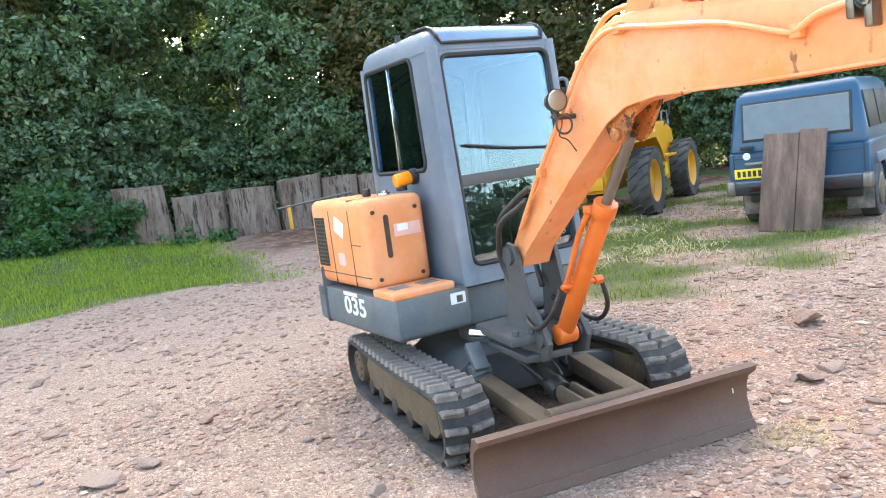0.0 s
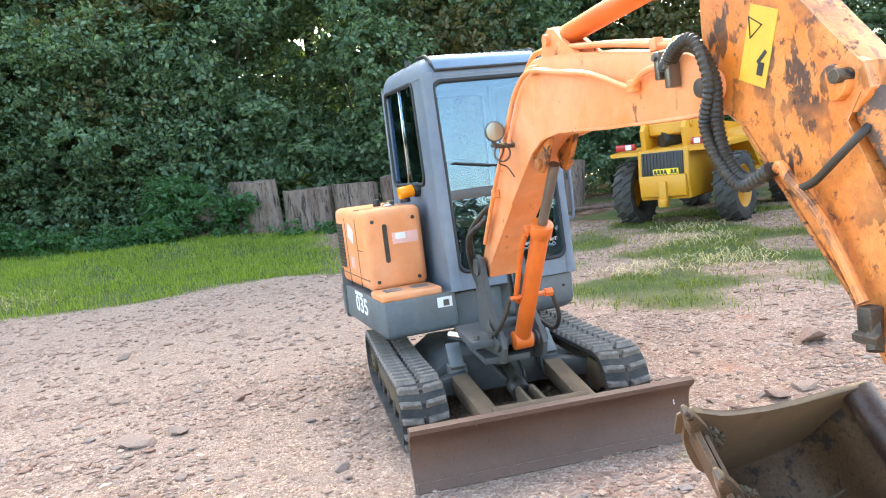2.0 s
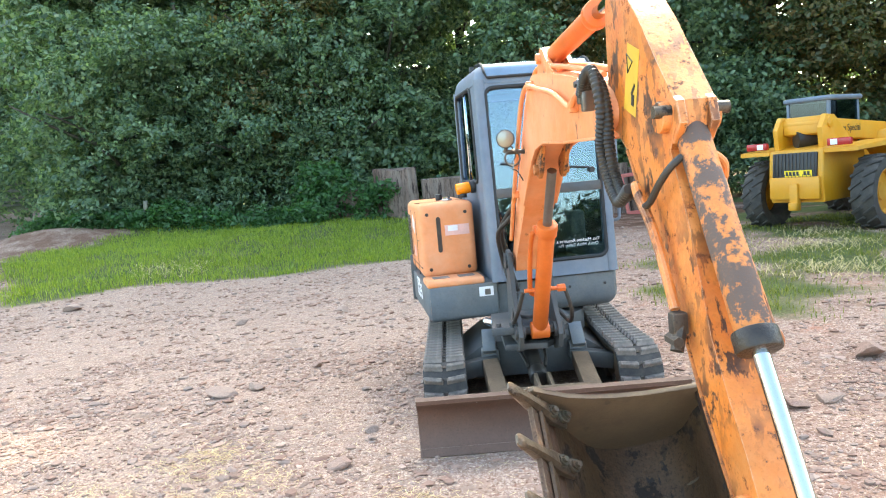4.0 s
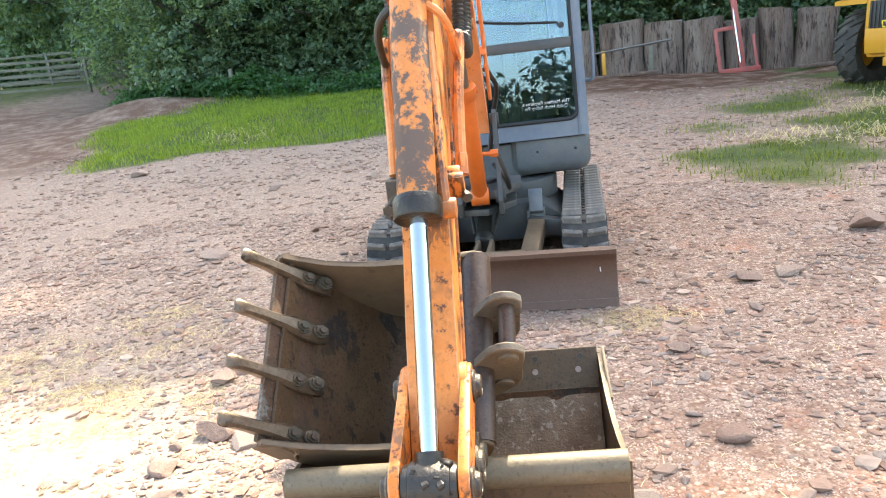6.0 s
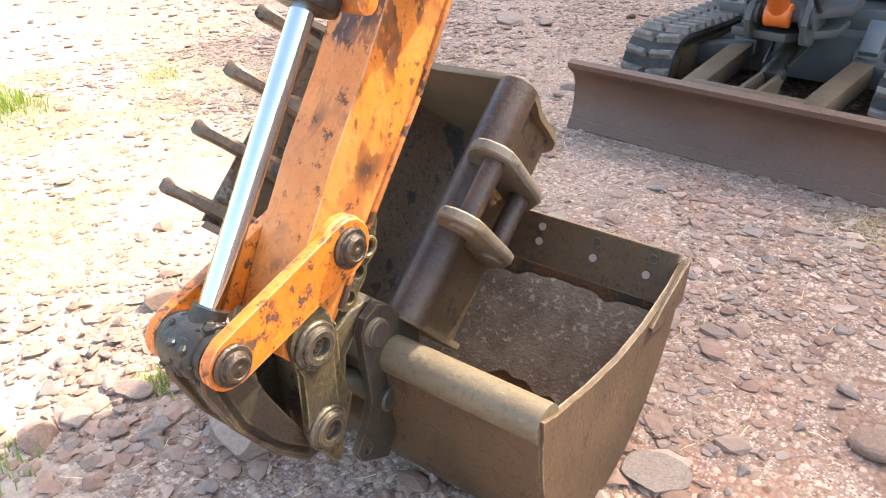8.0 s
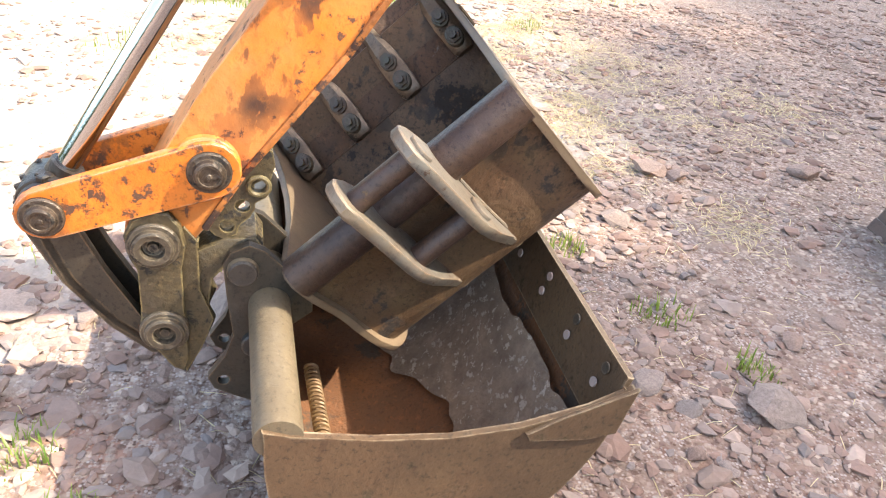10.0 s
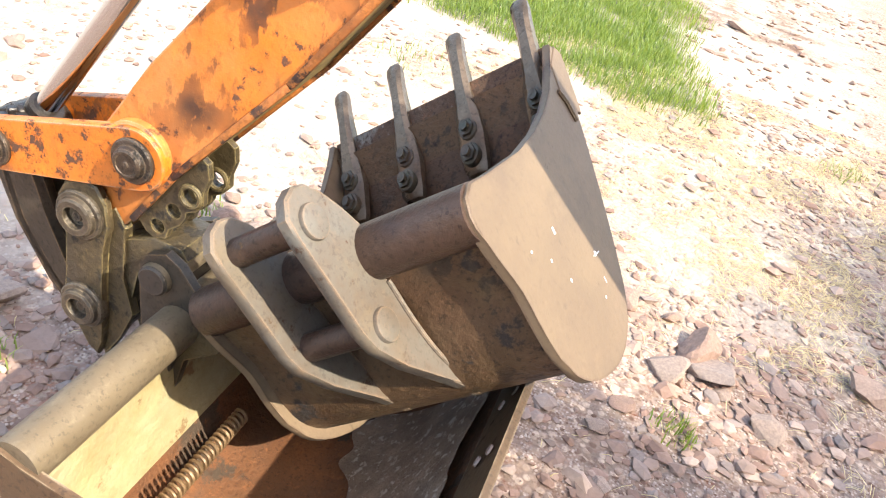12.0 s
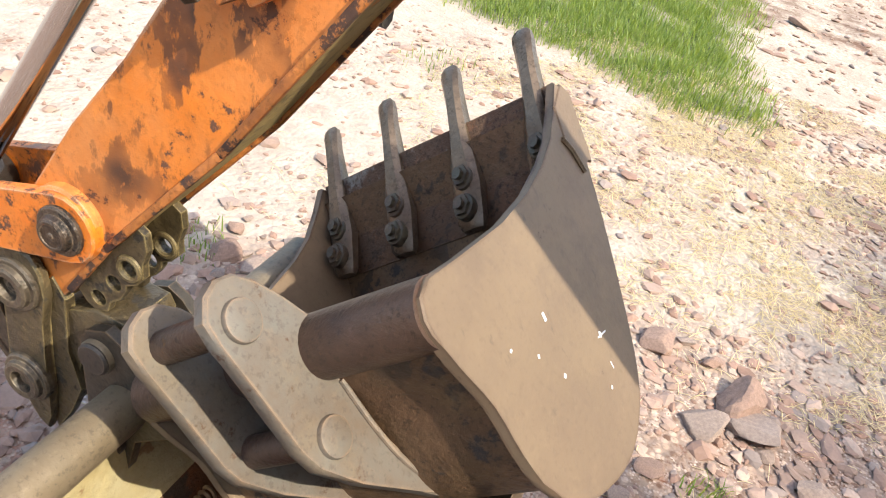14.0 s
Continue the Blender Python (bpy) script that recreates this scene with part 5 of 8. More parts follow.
add_cyl(bm, side(1.20, 2.32, 0), side(2.08, 2.375, 0), 0.05, 26, bev=0.006)
add_cyl(bm, side(2.04, 2.372, 0), side(2.10, 2.376, 0), 0.062, 26, bev=0.006)
add_cyl(bm, side(1.20, 2.32, -0.045), side(1.20, 2.32, 0.045), 0.058, 22)
acy = part("arm_cylinder", bm, M["orange_deep"], DIGGER, "orange hydraulic arm cylinder above the boom", matrix=BOOM)
bm = bmesh.new()
add_cyl(bm, side(2.09, 2.376, 0), side(2.46, 2.39, 0), 0.028, 20)
part("rod", bm, M["chrome"], acy, "bright chrome piston rod", matrix=BOOM)
# bucket cylinder in front of the arm
A, B, C = (2.985, 1.885), (3.395, 1.235), (3.725, 0.715)
bm = bmesh.new()
add_cyl(bm, side(*A, 0), side(*B, 0), 0.052, 28, bev=0.006)
add_cyl(bm, side(A[0], A[1], -0.04), side(A[0], A[1], 0.04), 0.062, 22, bev=0.005)
bram = part("bucket_cylinder", bm, M["barrel"], DIGGER, "bucket cylinder with orange paint worn to dark metal", matrix=BOOM)
bm = bmesh.new()
u = (Vector(side(*B, 0)) - Vector(side(*A, 0))).normalized()
add_cyl(bm, Vector(side(*B, 0)) - u * 0.05, Vector(side(*B, 0)) + u * 0.012, 0.064, 28, bev=0.008)
part("gland", bm, M["greased"], bram, matrix=BOOM)
bm = bmesh.new()
add_cyl(bm, side(*B, 0), side(*C, 0), 0.0235, 24)
part("rod", bm, M["chrome"], bram, "bright chrome piston rod", matrix=BOOM)
for sx in (-1, 1):
    bm = bmesh.new()
    add_cyl(bm, side(3.02, 1.90, sx * 0.03), side(3.02, 1.90, sx * 0.12), 0.02, 12)
    part("cross_pin", bm, M["pin"], bram, matrix=BOOM)
    bm = bmesh.new()
    add_tube(bm, smooth_path([side(3.06, 1.76, sx * 0.05), side(3.05, 1.73, sx * 0.085), side(3.0, 1.68, sx * 0.105), side(2.92, 1.62, sx * 0.11), side(2.86, 1.60, sx * 0.112)], 6), 0.012, 10)
    part("feed_pipe", bm, M["orange_worn"] if sx > 0 else M["hose"], bram, matrix=BOOM)
bm = bmesh.new()
add_tube(bm, smooth_path([side(3.10, 1.68, 0.05), side(3.18, 1.52, 0.055), side(3.27, 1.38, 0.06), side(3.33, 1.27, 0.065), side(3.32, 1.22, 0.07)], 6), 0.016, 10)
add_cyl(bm, side(3.33, 1.235, 0.02), side(3.33, 1.235, 0.095), 0.028, 14, bev=0.004)
part("rod_side_pipe", bm, M["orange_worn"], bram, matrix=BOOM)
def add_turned(bm, s0, z0, d0, sgn, prof, seg=28):
    """A turned boss on the boom plane: prof of (radius, height) outwards from d0."""
    rings = [[bm.verts.new(side(s0 + r * math.cos(a), z0 + r * math.sin(a), d0 + sgn * h)) for a in (2 * math.pi * k / seg for k in range(seg))] for r, h in prof]
    for p, q in zip(rings, rings[1:]):
        for k in range(seg):
            bm.faces.new((p[k], p[(k + 1) % seg], q[(k + 1) % seg], q[k]))
    bm.faces.new(rings[-1])


def plate_with_holes(outline, holes, lo, hi, seg=18):
    """A flat plate on the boom plane with round holes (s, z, r)."""
    bm = bmesh.new()
    loops = [outline] + [[(c[0] + c[2] * math.cos(2 * math.pi * k / seg), c[1] + c[2] * math.sin(2 * math.pi * k / seg)) for k in range(seg)] for c in holes]
    edges = []
    for lp in loops:
        vs = [bm.verts.new(side(p, q, lo)) for p, q in lp]
        edges += [bm.edges.new((vs[i], vs[(i + 1) % len(vs)])) for i in range(len(vs))]
    fs = [g for g in bmesh.ops.triangle_fill(bm, use_beauty=True, use_dissolve=False, edges=edges)["geom"] if isinstance(g, bmesh.types.BMFace)]
    out = bmesh.ops.extrude_face_region(bm, geom=fs)["geom"]
    bmesh.ops.translate(bm, verts=[v for v in out if isinstance(v, bmesh.types.BMVert)], vec=Vector(side(0, 0, hi)) - Vector(side(0, 0, lo)))
    return bm


# bucket links
for d in (-0.080, 0.080):
    bm = bmesh.new()
    a, b = Vector((3.433, 0.775)), Vector((3.745, 0.68))
    ax = (b - a).normalized()
    nx = Vector((-ax.y, ax.x))
    poly = []
    for k in range(9):
        t = math.pi * (0.5 + k / 8)
        poly.append(tuple(a + 0.062 * (math.cos(t) * ax + math.sin(t) * nx)))
    for k in range(9):
        t = math.pi * (-0.5 + k / 8)
        poly.append(tuple(b + 0.052 * (math.cos(t) * ax + math.sin(t) * nx)))
    add_prism(bm, poly, d - 0.013, d + 0.013, 0.003, 1, side)
    lk = part("tipping_link", bm, M["link"], DIGGER, "chipped orange bucket link", matrix=BOOM)
    s = 1 if d > 0 else -1
    for c, r in ((a, 0.040), (b, 0.038)):
        bm = bmesh.new()
        add_turned(bm, c.x, c.y, d, s, [(r + 0.004, 0.010), (r + 0.004, 0.019), (r + 0.001, 0.022), (r - 0.008, 0.023), (r - 0.011, 0.034), (r - 0.015, 0.037), (r - 0.019, 0.037), (r - 0.020, 0.035), (0.006, 0.035), (0.004, 0.037)])
        part("link_pin", bm, M["pin_greasy"], lk, "dark greasy pin with a stepped head", matrix=BOOM)
bm = bmesh.new()
add_cyl(bm, side(3.745, 0.68, -0.066), side(3.745, 0.68, 0.066), 0.052, 26, bev=0.008)
add_cyl(bm, side(3.705, 0.745, 0), side(3.735, 0.70, 0), 0.034, 20)
part("cross_pin", bm, M["greased"], bram, matrix=BOOM)
for sx in (-1, 1):
    bm = bmesh.new()
    add_turned(bm, 3.44, 0.775, sx * 0.06, sx, [(0.068, 0.0), (0.068, 0.022), (0.063, 0.026), (0.05, 0.026)])
    part("end_boss", bm, M["orange_worn"], arm, "orange boss at the arm's end", matrix=BOOM)
bm = bmesh.new()
add_cyl(bm, side(3.745, 0.68, -0.05), side(3.745, 0.68, 0.05), 0.059, 26, bev=0.008)
eye = part("rod_eye", bm, M["greased"], bram, "rod eye caked in dirty grease", matrix=BOOM)
bm = bmesh.new()
for k in range(40):
    a = random.uniform(0, 6.28)
    add_box(bm, side(3.745 + 0.055 * math.cos(a), 0.68 + 0.055 * math.sin(a), random.uniform(-0.055, 0.055)), [random.uniform(0.006, 0.020) for _ in range(3)], Euler((a, a * 2, 1)).to_matrix(), 0.003, 1)
tagged(part("grease", bm, M["greased"], bram, "lumps of dirty grease", matrix=BOOM), kind="stuff")

# quick hitch
bm = bmesh.new()
add_prism(bm, [(3.50, 0.555), (3.456, 0.575), (3.41, 0.60), (3.345, 0.60), (3.33, 0.575), (3.40, 0.55), (3.445, 0.50), (3.455, 0.37), (3.49, 0.30), (3.53, 0.36), (3.54, 0.52)], -0.058, 0.058, 0.006, 2, side)
hitch = part("quick_hitch", bm, M["hitch"], DIGGER, "worn yellowish steel quick hitch", matrix=BOOM)
outer = [(3.606, 0.627), (3.589, 0.663), (3.555, 0.684), (3.517, 0.678), (3.495, 0.648), (3.487, 0.60), (3.50, 0.54), (3.505, 0.45), (3.495, 0.37), (3.50, 0.30), (3.508, 0.262), (3.534, 0.278), (3.569, 0.342),
         (3.594, 0.395), (3.587, 0.45), (3.582, 0.547), (3.60, 0.575)]
guard = [(3.49, 0.64), (3.462, 0.60), (3.469, 0.575), (3.470, 0.475), (3.437, 0.395), (3.470, 0.315), (3.506, 0.240), (3.525, 0.30), (3.53, 0.45), (3.53, 0.60)]
for sx in (-1, 1):
    bm = bmesh.new()
    add_prism(bm, outer, sx * 0.068, sx * 0.088, 0.004, 1, side)
    hpl = part("hitch_plate", bm, M["hitch"], hitch, "yellowish hitch cheek plate", matrix=BOOM)
    bm = bmesh.new()
    add_prism(bm, guard, sx * 0.046, sx * 0.0675, 0.004, 1, side)
    part("guard_plate", bm, M["hitch"], hitch, matrix=BOOM)
    for z, q in ((0.606, 3.550), (0.387, 3.543)):
        bm = bmesh.new()
        add_turned(bm, q, z, sx * 0.082, sx, [(0.053, 0.0), (0.053, 0.012), (0.050, 0.016), (0.043, 0.017), (0.041, 0.026), (0.036, 0.029), (0.024, 0.028), (0.021, 0.012), (0.012, 0.010), (0.010, 0.018)])
        part("hitch_pin", bm, M["pin"], hitch, "hollow pin end in a turned boss", matrix=BOOM)
# two rows of shackle holes below the arm
ROW = [(3.405, 0.627), (3.372, 0.675), (3.339, 0.722)]
scallop = [(3.455, 0.635), (3.43, 0.605), (3.41, 0.596), (3.386, 0.606), (3.380, 0.628), (3.358, 0.648), (3.347, 0.668), (3.346, 0.682), (3.325, 0.694), (3.312, 0.712), (3.314, 0.738), (3.305, 0.77), (3.31, 0.80), (3.345, 0.82), (3.40, 0.75)]
for d in (0.045, -0.040):
    sh = part("shackle_plate", plate_with_holes(scallop, [(p, q, 0.0155) for p, q in ROW], d - 0.008, d + 0.008), M["hitch"], hitch, "steel plate with three shackle holes", smooth=False, matrix=BOOM)
    bm = bmesh.new()
    add_tube(bm, [side(ROW[2][0] + 0.021 * math.cos(2 * math.pi * k / 20), ROW[2][1] + 0.021 * math.sin(2 * math.pi * k / 20), d + 0.008) for k in range(20)], 0.006, 8, closed=True)
    part("hole_ring", bm, M["hitch"], sh, matrix=BOOM)
bm = bmesh.new()                                                     # curved guide from link pin to the hitch's foot
curve = [(3.79, 0.70), (3.79, 0.62), (3.74, 0.50), (3.66, 0.38), (3.58, 0.30), (3.54, 0.30), (3.60, 0.42), (3.655, 0.53), (3.69, 0.62), (3.72, 0.72)]
for d in (-0.06, 0.06):
    add_prism(bm, curve, d * 0.8 - 0.012, d * 0.8 + 0.012, 0.004, 1, side)
add_prism(bm, [(3.78, 0.66), (3.73, 0.50), (3.65, 0.385), (3.58, 0.32), (3.57, 0.335), (3.64, 0.40), (3.715, 0.51), (3.765, 0.66)], -0.06, 0.06, 0.0, 1, side)
part("rear_link", bm, M["rear_link"], DIGGER, "dark greasy rear link of the bucket linkage", matrix=BOOM)

# grading bucket on the hitch
GB = 0.497
gprof = [(3.345, 0.47), (3.345, 0.36), (3.32, 0.20), (3.28, 0.08), (3.21, 0.02), (3.08, 0.012), (2.95, 0.04), (2.84, 0.115), (2.74, 0.235), (2.675, 0.36), (2.64, 0.50)]


def shell(prof, half, t, inward):
    """A bent plate along prof (open line), 2 * half wide and t thick."""
    bm = bmesh.new()
    c = Vector(inward)
    inner = []
    for i, p in enumerate(prof):
        d = Vector(prof[min(i + 1, len(prof) - 1)]) - Vector(prof[max(i - 1, 0)])
        nrm = Vector((-d.y, d.x)).normalized()
        if nrm.dot(c - Vector(p)) < 0:
            nrm = -nrm
        inner.append(tuple(Vector(p) + nrm * t))
    add_prism(bm, list(prof) + inner[::-1], -half, half, 0, 1, side)
    return bm


gb = part("grading_bucket", shell(smooth_path([(*p, 0) for p in gprof], 4) and [tuple(q[:2]) for q in smooth_path([(*p, 0) for p in gprof], 4)], GB, 0.012, (3.0, 0.4)), M["grading_in"], DIGGER,
          "wide rusty grading bucket on the quick hitch, opening upwards", matrix=BOOM)
gb.data.materials.append(M["bucket"])
heart = BOOM @ Vector(side(3.0, 0.42, 0))
for p in gb.data.polygons:
    if p.normal.dot(heart - p.center) < 0:
        p.material_index = 1
for d in (-GB, GB):
    bm = bmesh.new()
    top = [(3.35, 0.475), (3.30, 0.455), (3.15, 0.43), (3.0, 0.418), (2.86, 0.43), (2.72, 0.465), (2.635, 0.51)]
    add_prism(bm, top[::-1] + [tuple(q[:2]) for q in smooth_path([(*p, 0) for p in gprof], 3)][1:-1], d - 0.008, d + 0.008, 0.002, 1, side)
    sp = part("side_plate", bm, M["bucket"], gb, "brown steel side plate with worn rim", matrix=BOOM)
    bm = bmesh.new()
    add_prism(bm, [(2.63, 0.515), (2.78, 0.455), (2.85, 0.42), (2.84, 0.40), (2.72, 0.39), (2.655, 0.40)], d + math.copysign(0.008, d), d + math.copysign(0.018, d), 0.002, 1, side)
    part("side_cutter", bm, M["bucket"], sp, matrix=BOOM)
bm = bmesh.new()
add_cyl(bm, side(3.32, 0.445, -GB), side(3.32, 0.445, GB), 0.046, 26)
part("top_tube", bm, M["tube_tan"], gb, "brown steel torque tube", matrix=BOOM)
bm = bmesh.new()
add_prism(bm, [(2.632, 0.52), (2.648, 0.525), (2.69, 0.385), (2.67, 0.375)], -GB + 0.01, GB - 0.01, 0.002, 1, side)
lip = part("bolt_on_edge", bm, M["bucket"], gb, "bolt-on cutting edge with punched holes", matrix=BOOM)
for d, zz in ((0.09, 0.494), (0.088, 0.452), (0.259, 0.452), (0.415, 0.452), (-0.08, 0.452), (-0.25, 0.452), (-0.42, 0.452)):
    ss = 2.6685 + 0.3 * (0.47 - zz)
    bm = bmesh.new()
    add_cyl(bm, side(ss, zz, d), side(ss + 0.004, zz + 0.001, d), 0.011, 12)
    part("bolt_hole", bm, M["stone"], lip, smooth=False, matrix=BOOM)
for d in (0.262, 0.425, -0.09, -0.26):
    bm = bmesh.new()
    add_cyl(bm, side(2.6605, 0.497, d), side(2.6645, 0.498, d), 0.013, 12)
    part("plugged_hole", bm, M["dark_steel"], lip, smooth=False, matrix=BOOM)
bm = bmesh.new()                                                     # dried mud caked on the back wall
us, ds = 26, 60
wall_line = smooth_path([(2.712, 0.372, 0), (2.772, 0.250, 0), (2.855, 0.138, 0), (2.955, 0.062, 0), (3.06, 0.034, 0)], 10)
grid = {}
for i in range(us + 1):
    for j in range(ds + 1):
        d = -0.30 + (GB - 0.014 + 0.30) * j / ds
        top = 0.02 + 0.10 * noise.noise((d * 5.0, 1.7, 0)) + 0.05 * noise.noise((d * 17.0, 4.1, 0)) + 0.10 * max(0.0, d - 0.30)
        bot = 0.62 + 0.20 * noise.noise((d * 3.4, 8.2, 0)) + 0.07 * noise.noise((d * 15.0, 2.9, 0)) + 0.35 * max(0.0, 0.15 - d)
        f = top + (max(bot, top + 0.05) - top) * i / us
        k = min(max(f, 0.0), 0.999) * (len(wall_line) - 1)
        p = wall_line[int(k)].lerp(wall_line[int(k) + 1], k - int(k))
        rim_t = min(i, us - i, 3 * j, 3 * (ds - j)) / 3.0
        t = 0.0005 + min(rim_t, 1.0) * (0.005 + 0.003 * noise.noise((p.x * 60, p.y * 60, d * 60)))
        grid[i, j] = bm.verts.new(side(p.x + 0.8 * t, p.y + 0.6 * t, d))
for i in range(us):
    for j in range(ds):
        bm.faces.new((grid[i, j], grid[i + 1, j], grid[i + 1, j + 1], grid[i, j + 1]))
part("dried_mud", bm, M["dry_mud"], gb, "grey-brown dried mud caked on the back wall", matrix=BOOM)
EAR = [(3.416, 0.552), (3.40, 0.581), (3.36, 0.599), (3.327, 0.583), (3.27, 0.521), (3.225, 0.475), (3.225, 0.42), (3.30, 0.36), (3.33, 0.20), (3.36, 0.16), (3.40, 0.18), (3.447, 0.208), (3.46, 0.241), (3.42, 0.30), (3.40, 0.36), (3.41, 0.46)]
for sx in (-1, 1):
    # the dark link steel paints in the shade on these back-facing ears
    ep = part("bucket_ear", plate_with_holes(EAR, [(3.425, 0.232, 0.014)], sx * 0.066, sx * 0.088), M["rear_link"], gb, "thick hitch ear of the bucket, darkened for the shade on it", matrix=BOOM)
    for p, q in ((3.375, 0.537), (3.352, 0.34)):
        bm = bmesh.new()
        add_turned(bm, p, q, sx * 0.086, sx, [(0.032, 0.0), (0.032, 0.016), (0.028, 0.020)])
        part("ear_boss", bm, M["dark_steel"], ep, matrix=BOOM)
for p, z, r in ((3.375, 0.537, 0.034), (3.352, 0.34, 0.03)):
    bm = bmesh.new()
    add_cyl(bm, side(p, z, -0.1), side(p, z, 0.1), r, 22, bev=0.004)
    part("ear_pin", bm, M["tube_tan"], gb, matrix=BOOM)
bm = bmesh.new()
add_prism(bm, [(3.338, 0.43), (3.330, 0.43), (3.325, 0.34), (3.308, 0.22), (3.29, 0.14), (3.296, 0.137), (3.314, 0.218), (3.332, 0.34)], -GB + 0.012, GB - 0.012, 0, 1, side)
part("front_lining", bm, M["flaked_yellow"], gb, "flaking yellow paint inside the bucket's wall", matrix=BOOM)
bm = bmesh.new()                                                     # coil spring and bolt block inside
n = 420
turns = [(k / n, k * 0.36) for k in range(n)]
add_tube(bm, [side(3.212 - 0.008 * t + 0.016 * math.cos(a), 0.148 + 0.016 * math.sin(a) + 0.02 * t, -0.03 + 0.36 * t) for t, a in turns], 0.0042, 6)
part("coil_spring", bm, M["spring"], gb, "rusty coil spring lying in the bucket", matrix=BOOM)
bm = bmesh.new()
add_box(bm, side(3.08, 0.045, 0.28), (0.05, 0.12, 0.045), None, 0.012)
add_cyl(bm, side(3.07, 0.06, 0.28), side(3.06, 0.09, 0.28), 0.018, 8)
part("bolt_block", bm, M["bucket"], gb, matrix=BOOM)

# ---- upper body of the excavator ----
def hbox(c, size, bev=0.0, seg=2, rot=None):
    return box(c, size, rot, bev, seg)


def wall_with_opening(bm, quad, hole, t, n_side=12):
    """A wall over quad (4 corners, anticlockwise from lower left, seen from outside) with a rounded opening; hole is (x0, y0, x1, y1, r) in
    shares of the quad; t is the thickness, inwards. Returns the opening's rim."""
    q = [Vector(p) for p in quad]
    nrm = (q[1] - q[0]).cross(q[3] - q[0]).normalized()

    def at(x, y):
        return (q[0] * (1 - x) + q[1] * x) * (1 - y) + (q[3] * (1 - x) + q[2] * x) * y
    x0, y0, x1, y1, r = hole
    asp = (q[1] - q[0]).length / (q[3] - q[0]).length
    inner = []
    for cx, cy, a0 in ((x1 - r, y1 - r * asp, 0), (x0 + r, y1 - r * asp, 90), (x0 + r, y0 + r * asp, 180), (x1 - r, y0 + r * asp, 270)):
        inner += [(cx + r * math.cos(radians(a0 + 15 * k)), cy + r * asp * math.sin(radians(a0 + 15 * k))) for k in range(7)]
    mx, my = (x0 + x1) / 2, (y0 + y1) / 2
    outer = []
    corners = {3: (1, 1), 10: (0, 1), 17: (0, 0), 24: (1, 0)}
    for i, (x, y) in enumerate(inner):
        k = i % 7
        sec = i // 7
        c = ((1, 1), (0, 1), (0, 0), (1, 0))[sec]
        if k == 3:
            outer.append(c)
        elif (k < 3) == (sec % 2 == 0):
            outer.append((c[0], y))
        else:
            outer.append((x, c[1]))
    rim = []
    vs = []
    for off in (0, -t):
        vs.append(([bm.verts.new(at(*p) + nrm * off) for p in outer], [bm.verts.new(at(*p) + nrm * off) for p in inner]))
    n = len(inner)
    for i in range(n):
        j = (i + 1) % n
        bm.faces.new((vs[0][0][i], vs[0][0][j], vs[0][1][j], vs[0][1][i]))
        bm.faces.new((vs[1][0][j], vs[1][0][i], vs[1][1][i], vs[1][1][j]))
        bm.faces.new((vs[0][1][i], vs[0][1][j], vs[1][1][j], vs[1][1][i]))
        bm.faces.new((vs[0][0][j], vs[0][0][i], vs[1][0][i], vs[1][0][j]))
    return [at(*p) for p in inner], nrm


def pane(rim, nrm, inset):
    bm = bmesh.new()
    a = [bm.verts.new(p - nrm * inset) for p in rim]
    b = [bm.verts.new(p - nrm * (inset + 0.006)) for p in rim]
    bm.faces.new(a)
    bm.faces.new(b[::-1])
    n = len(rim)
    for i in range(n):
        bm.faces.new((a[i], a[(i + 1) % n], b[(i + 1) % n], b[i]))
    return bm


# deck with a rounded skirt, open in the middle where the swing post sits
def deck_half(u0, u1, v0, v1, z0, z1, r):
    bm = bmesh.new()
    pts = [(u0, v1), (u0, v0 + r * 0.7), (u0 + r * 0.3, v0 + r * 0.2), (u0 + r, v0), (u1 - r, v0), (u1 - r * 0.3, v0 + r * 0.2), (u1, v0 + r * 0.7), (u1, v1)]
    a = add_prism(bm, pts, z0, z1, 0, make=lambda p, q, d: (p, q, d))
    low = [e for e in bm.edges if all(abs(v.co.z - z0) < 1e-6 for v in e.verts)]
    bevel(bm, low, 0.10, 5)
    top = [e for e in bm.edges if all(abs(v.co.z - z1) < 1e-6 for v in e.verts)]
    bevel(bm, top, 0.012, 2)
    return bm


deck = part("deck", deck_half(-0.58, -0.02, 1.37, 2.72, 0.585, 0.862, 0.05), M["deck"], DIGGER, "dark grey steel deck skirt", matrix=HOUSE)
part("deck_skirt", deck_half(0.36, 0.965, 1.36, 2.72, 0.575, 0.85, 0.12), M["deck"], deck, matrix=HOUSE)
part("deck_middle", hbox((0.2, 2.05, 0.70), (0.6, 1.2, 0.26), 0.02), M["deck"], deck, matrix=HOUSE)
bm = bmesh.new()
add_prism(bm, [(-0.60, 2.55), (-0.52, 2.74), (-0.2, 2.84), (0.2, 2.87), (0.6, 2.84), (0.9, 2.74), (0.97, 2.55)], 0.58, 1.02, 0.03, 3, lambda p, q, d: (p, q, d))
part("counterweight", bm, M["deck"], DIGGER, "rounded grey counterweight", matrix=HOUSE)
for u in (0.55, 0.84):
    part("bolt_hole", (lambda b: (add_cyl(b, (u, 1.352, 0.76), (u, 1.366, 0.76), 0.011, 10), b)[1])(bmesh.new()), M["black"], deck, matrix=HOUSE)
part("data_plate", hbox((-0.12, 1.3665, 0.795), (0.115, 0.004, 0.075), 0.002, 1), M["white"], deck, "scratched aluminium data plate", matrix=HOUSE)
part("data_plate_print", hbox((-0.11, 1.364, 0.79), (0.045, 0.003, 0.045)), M["rod"], deck, smooth=False, matrix=HOUSE)
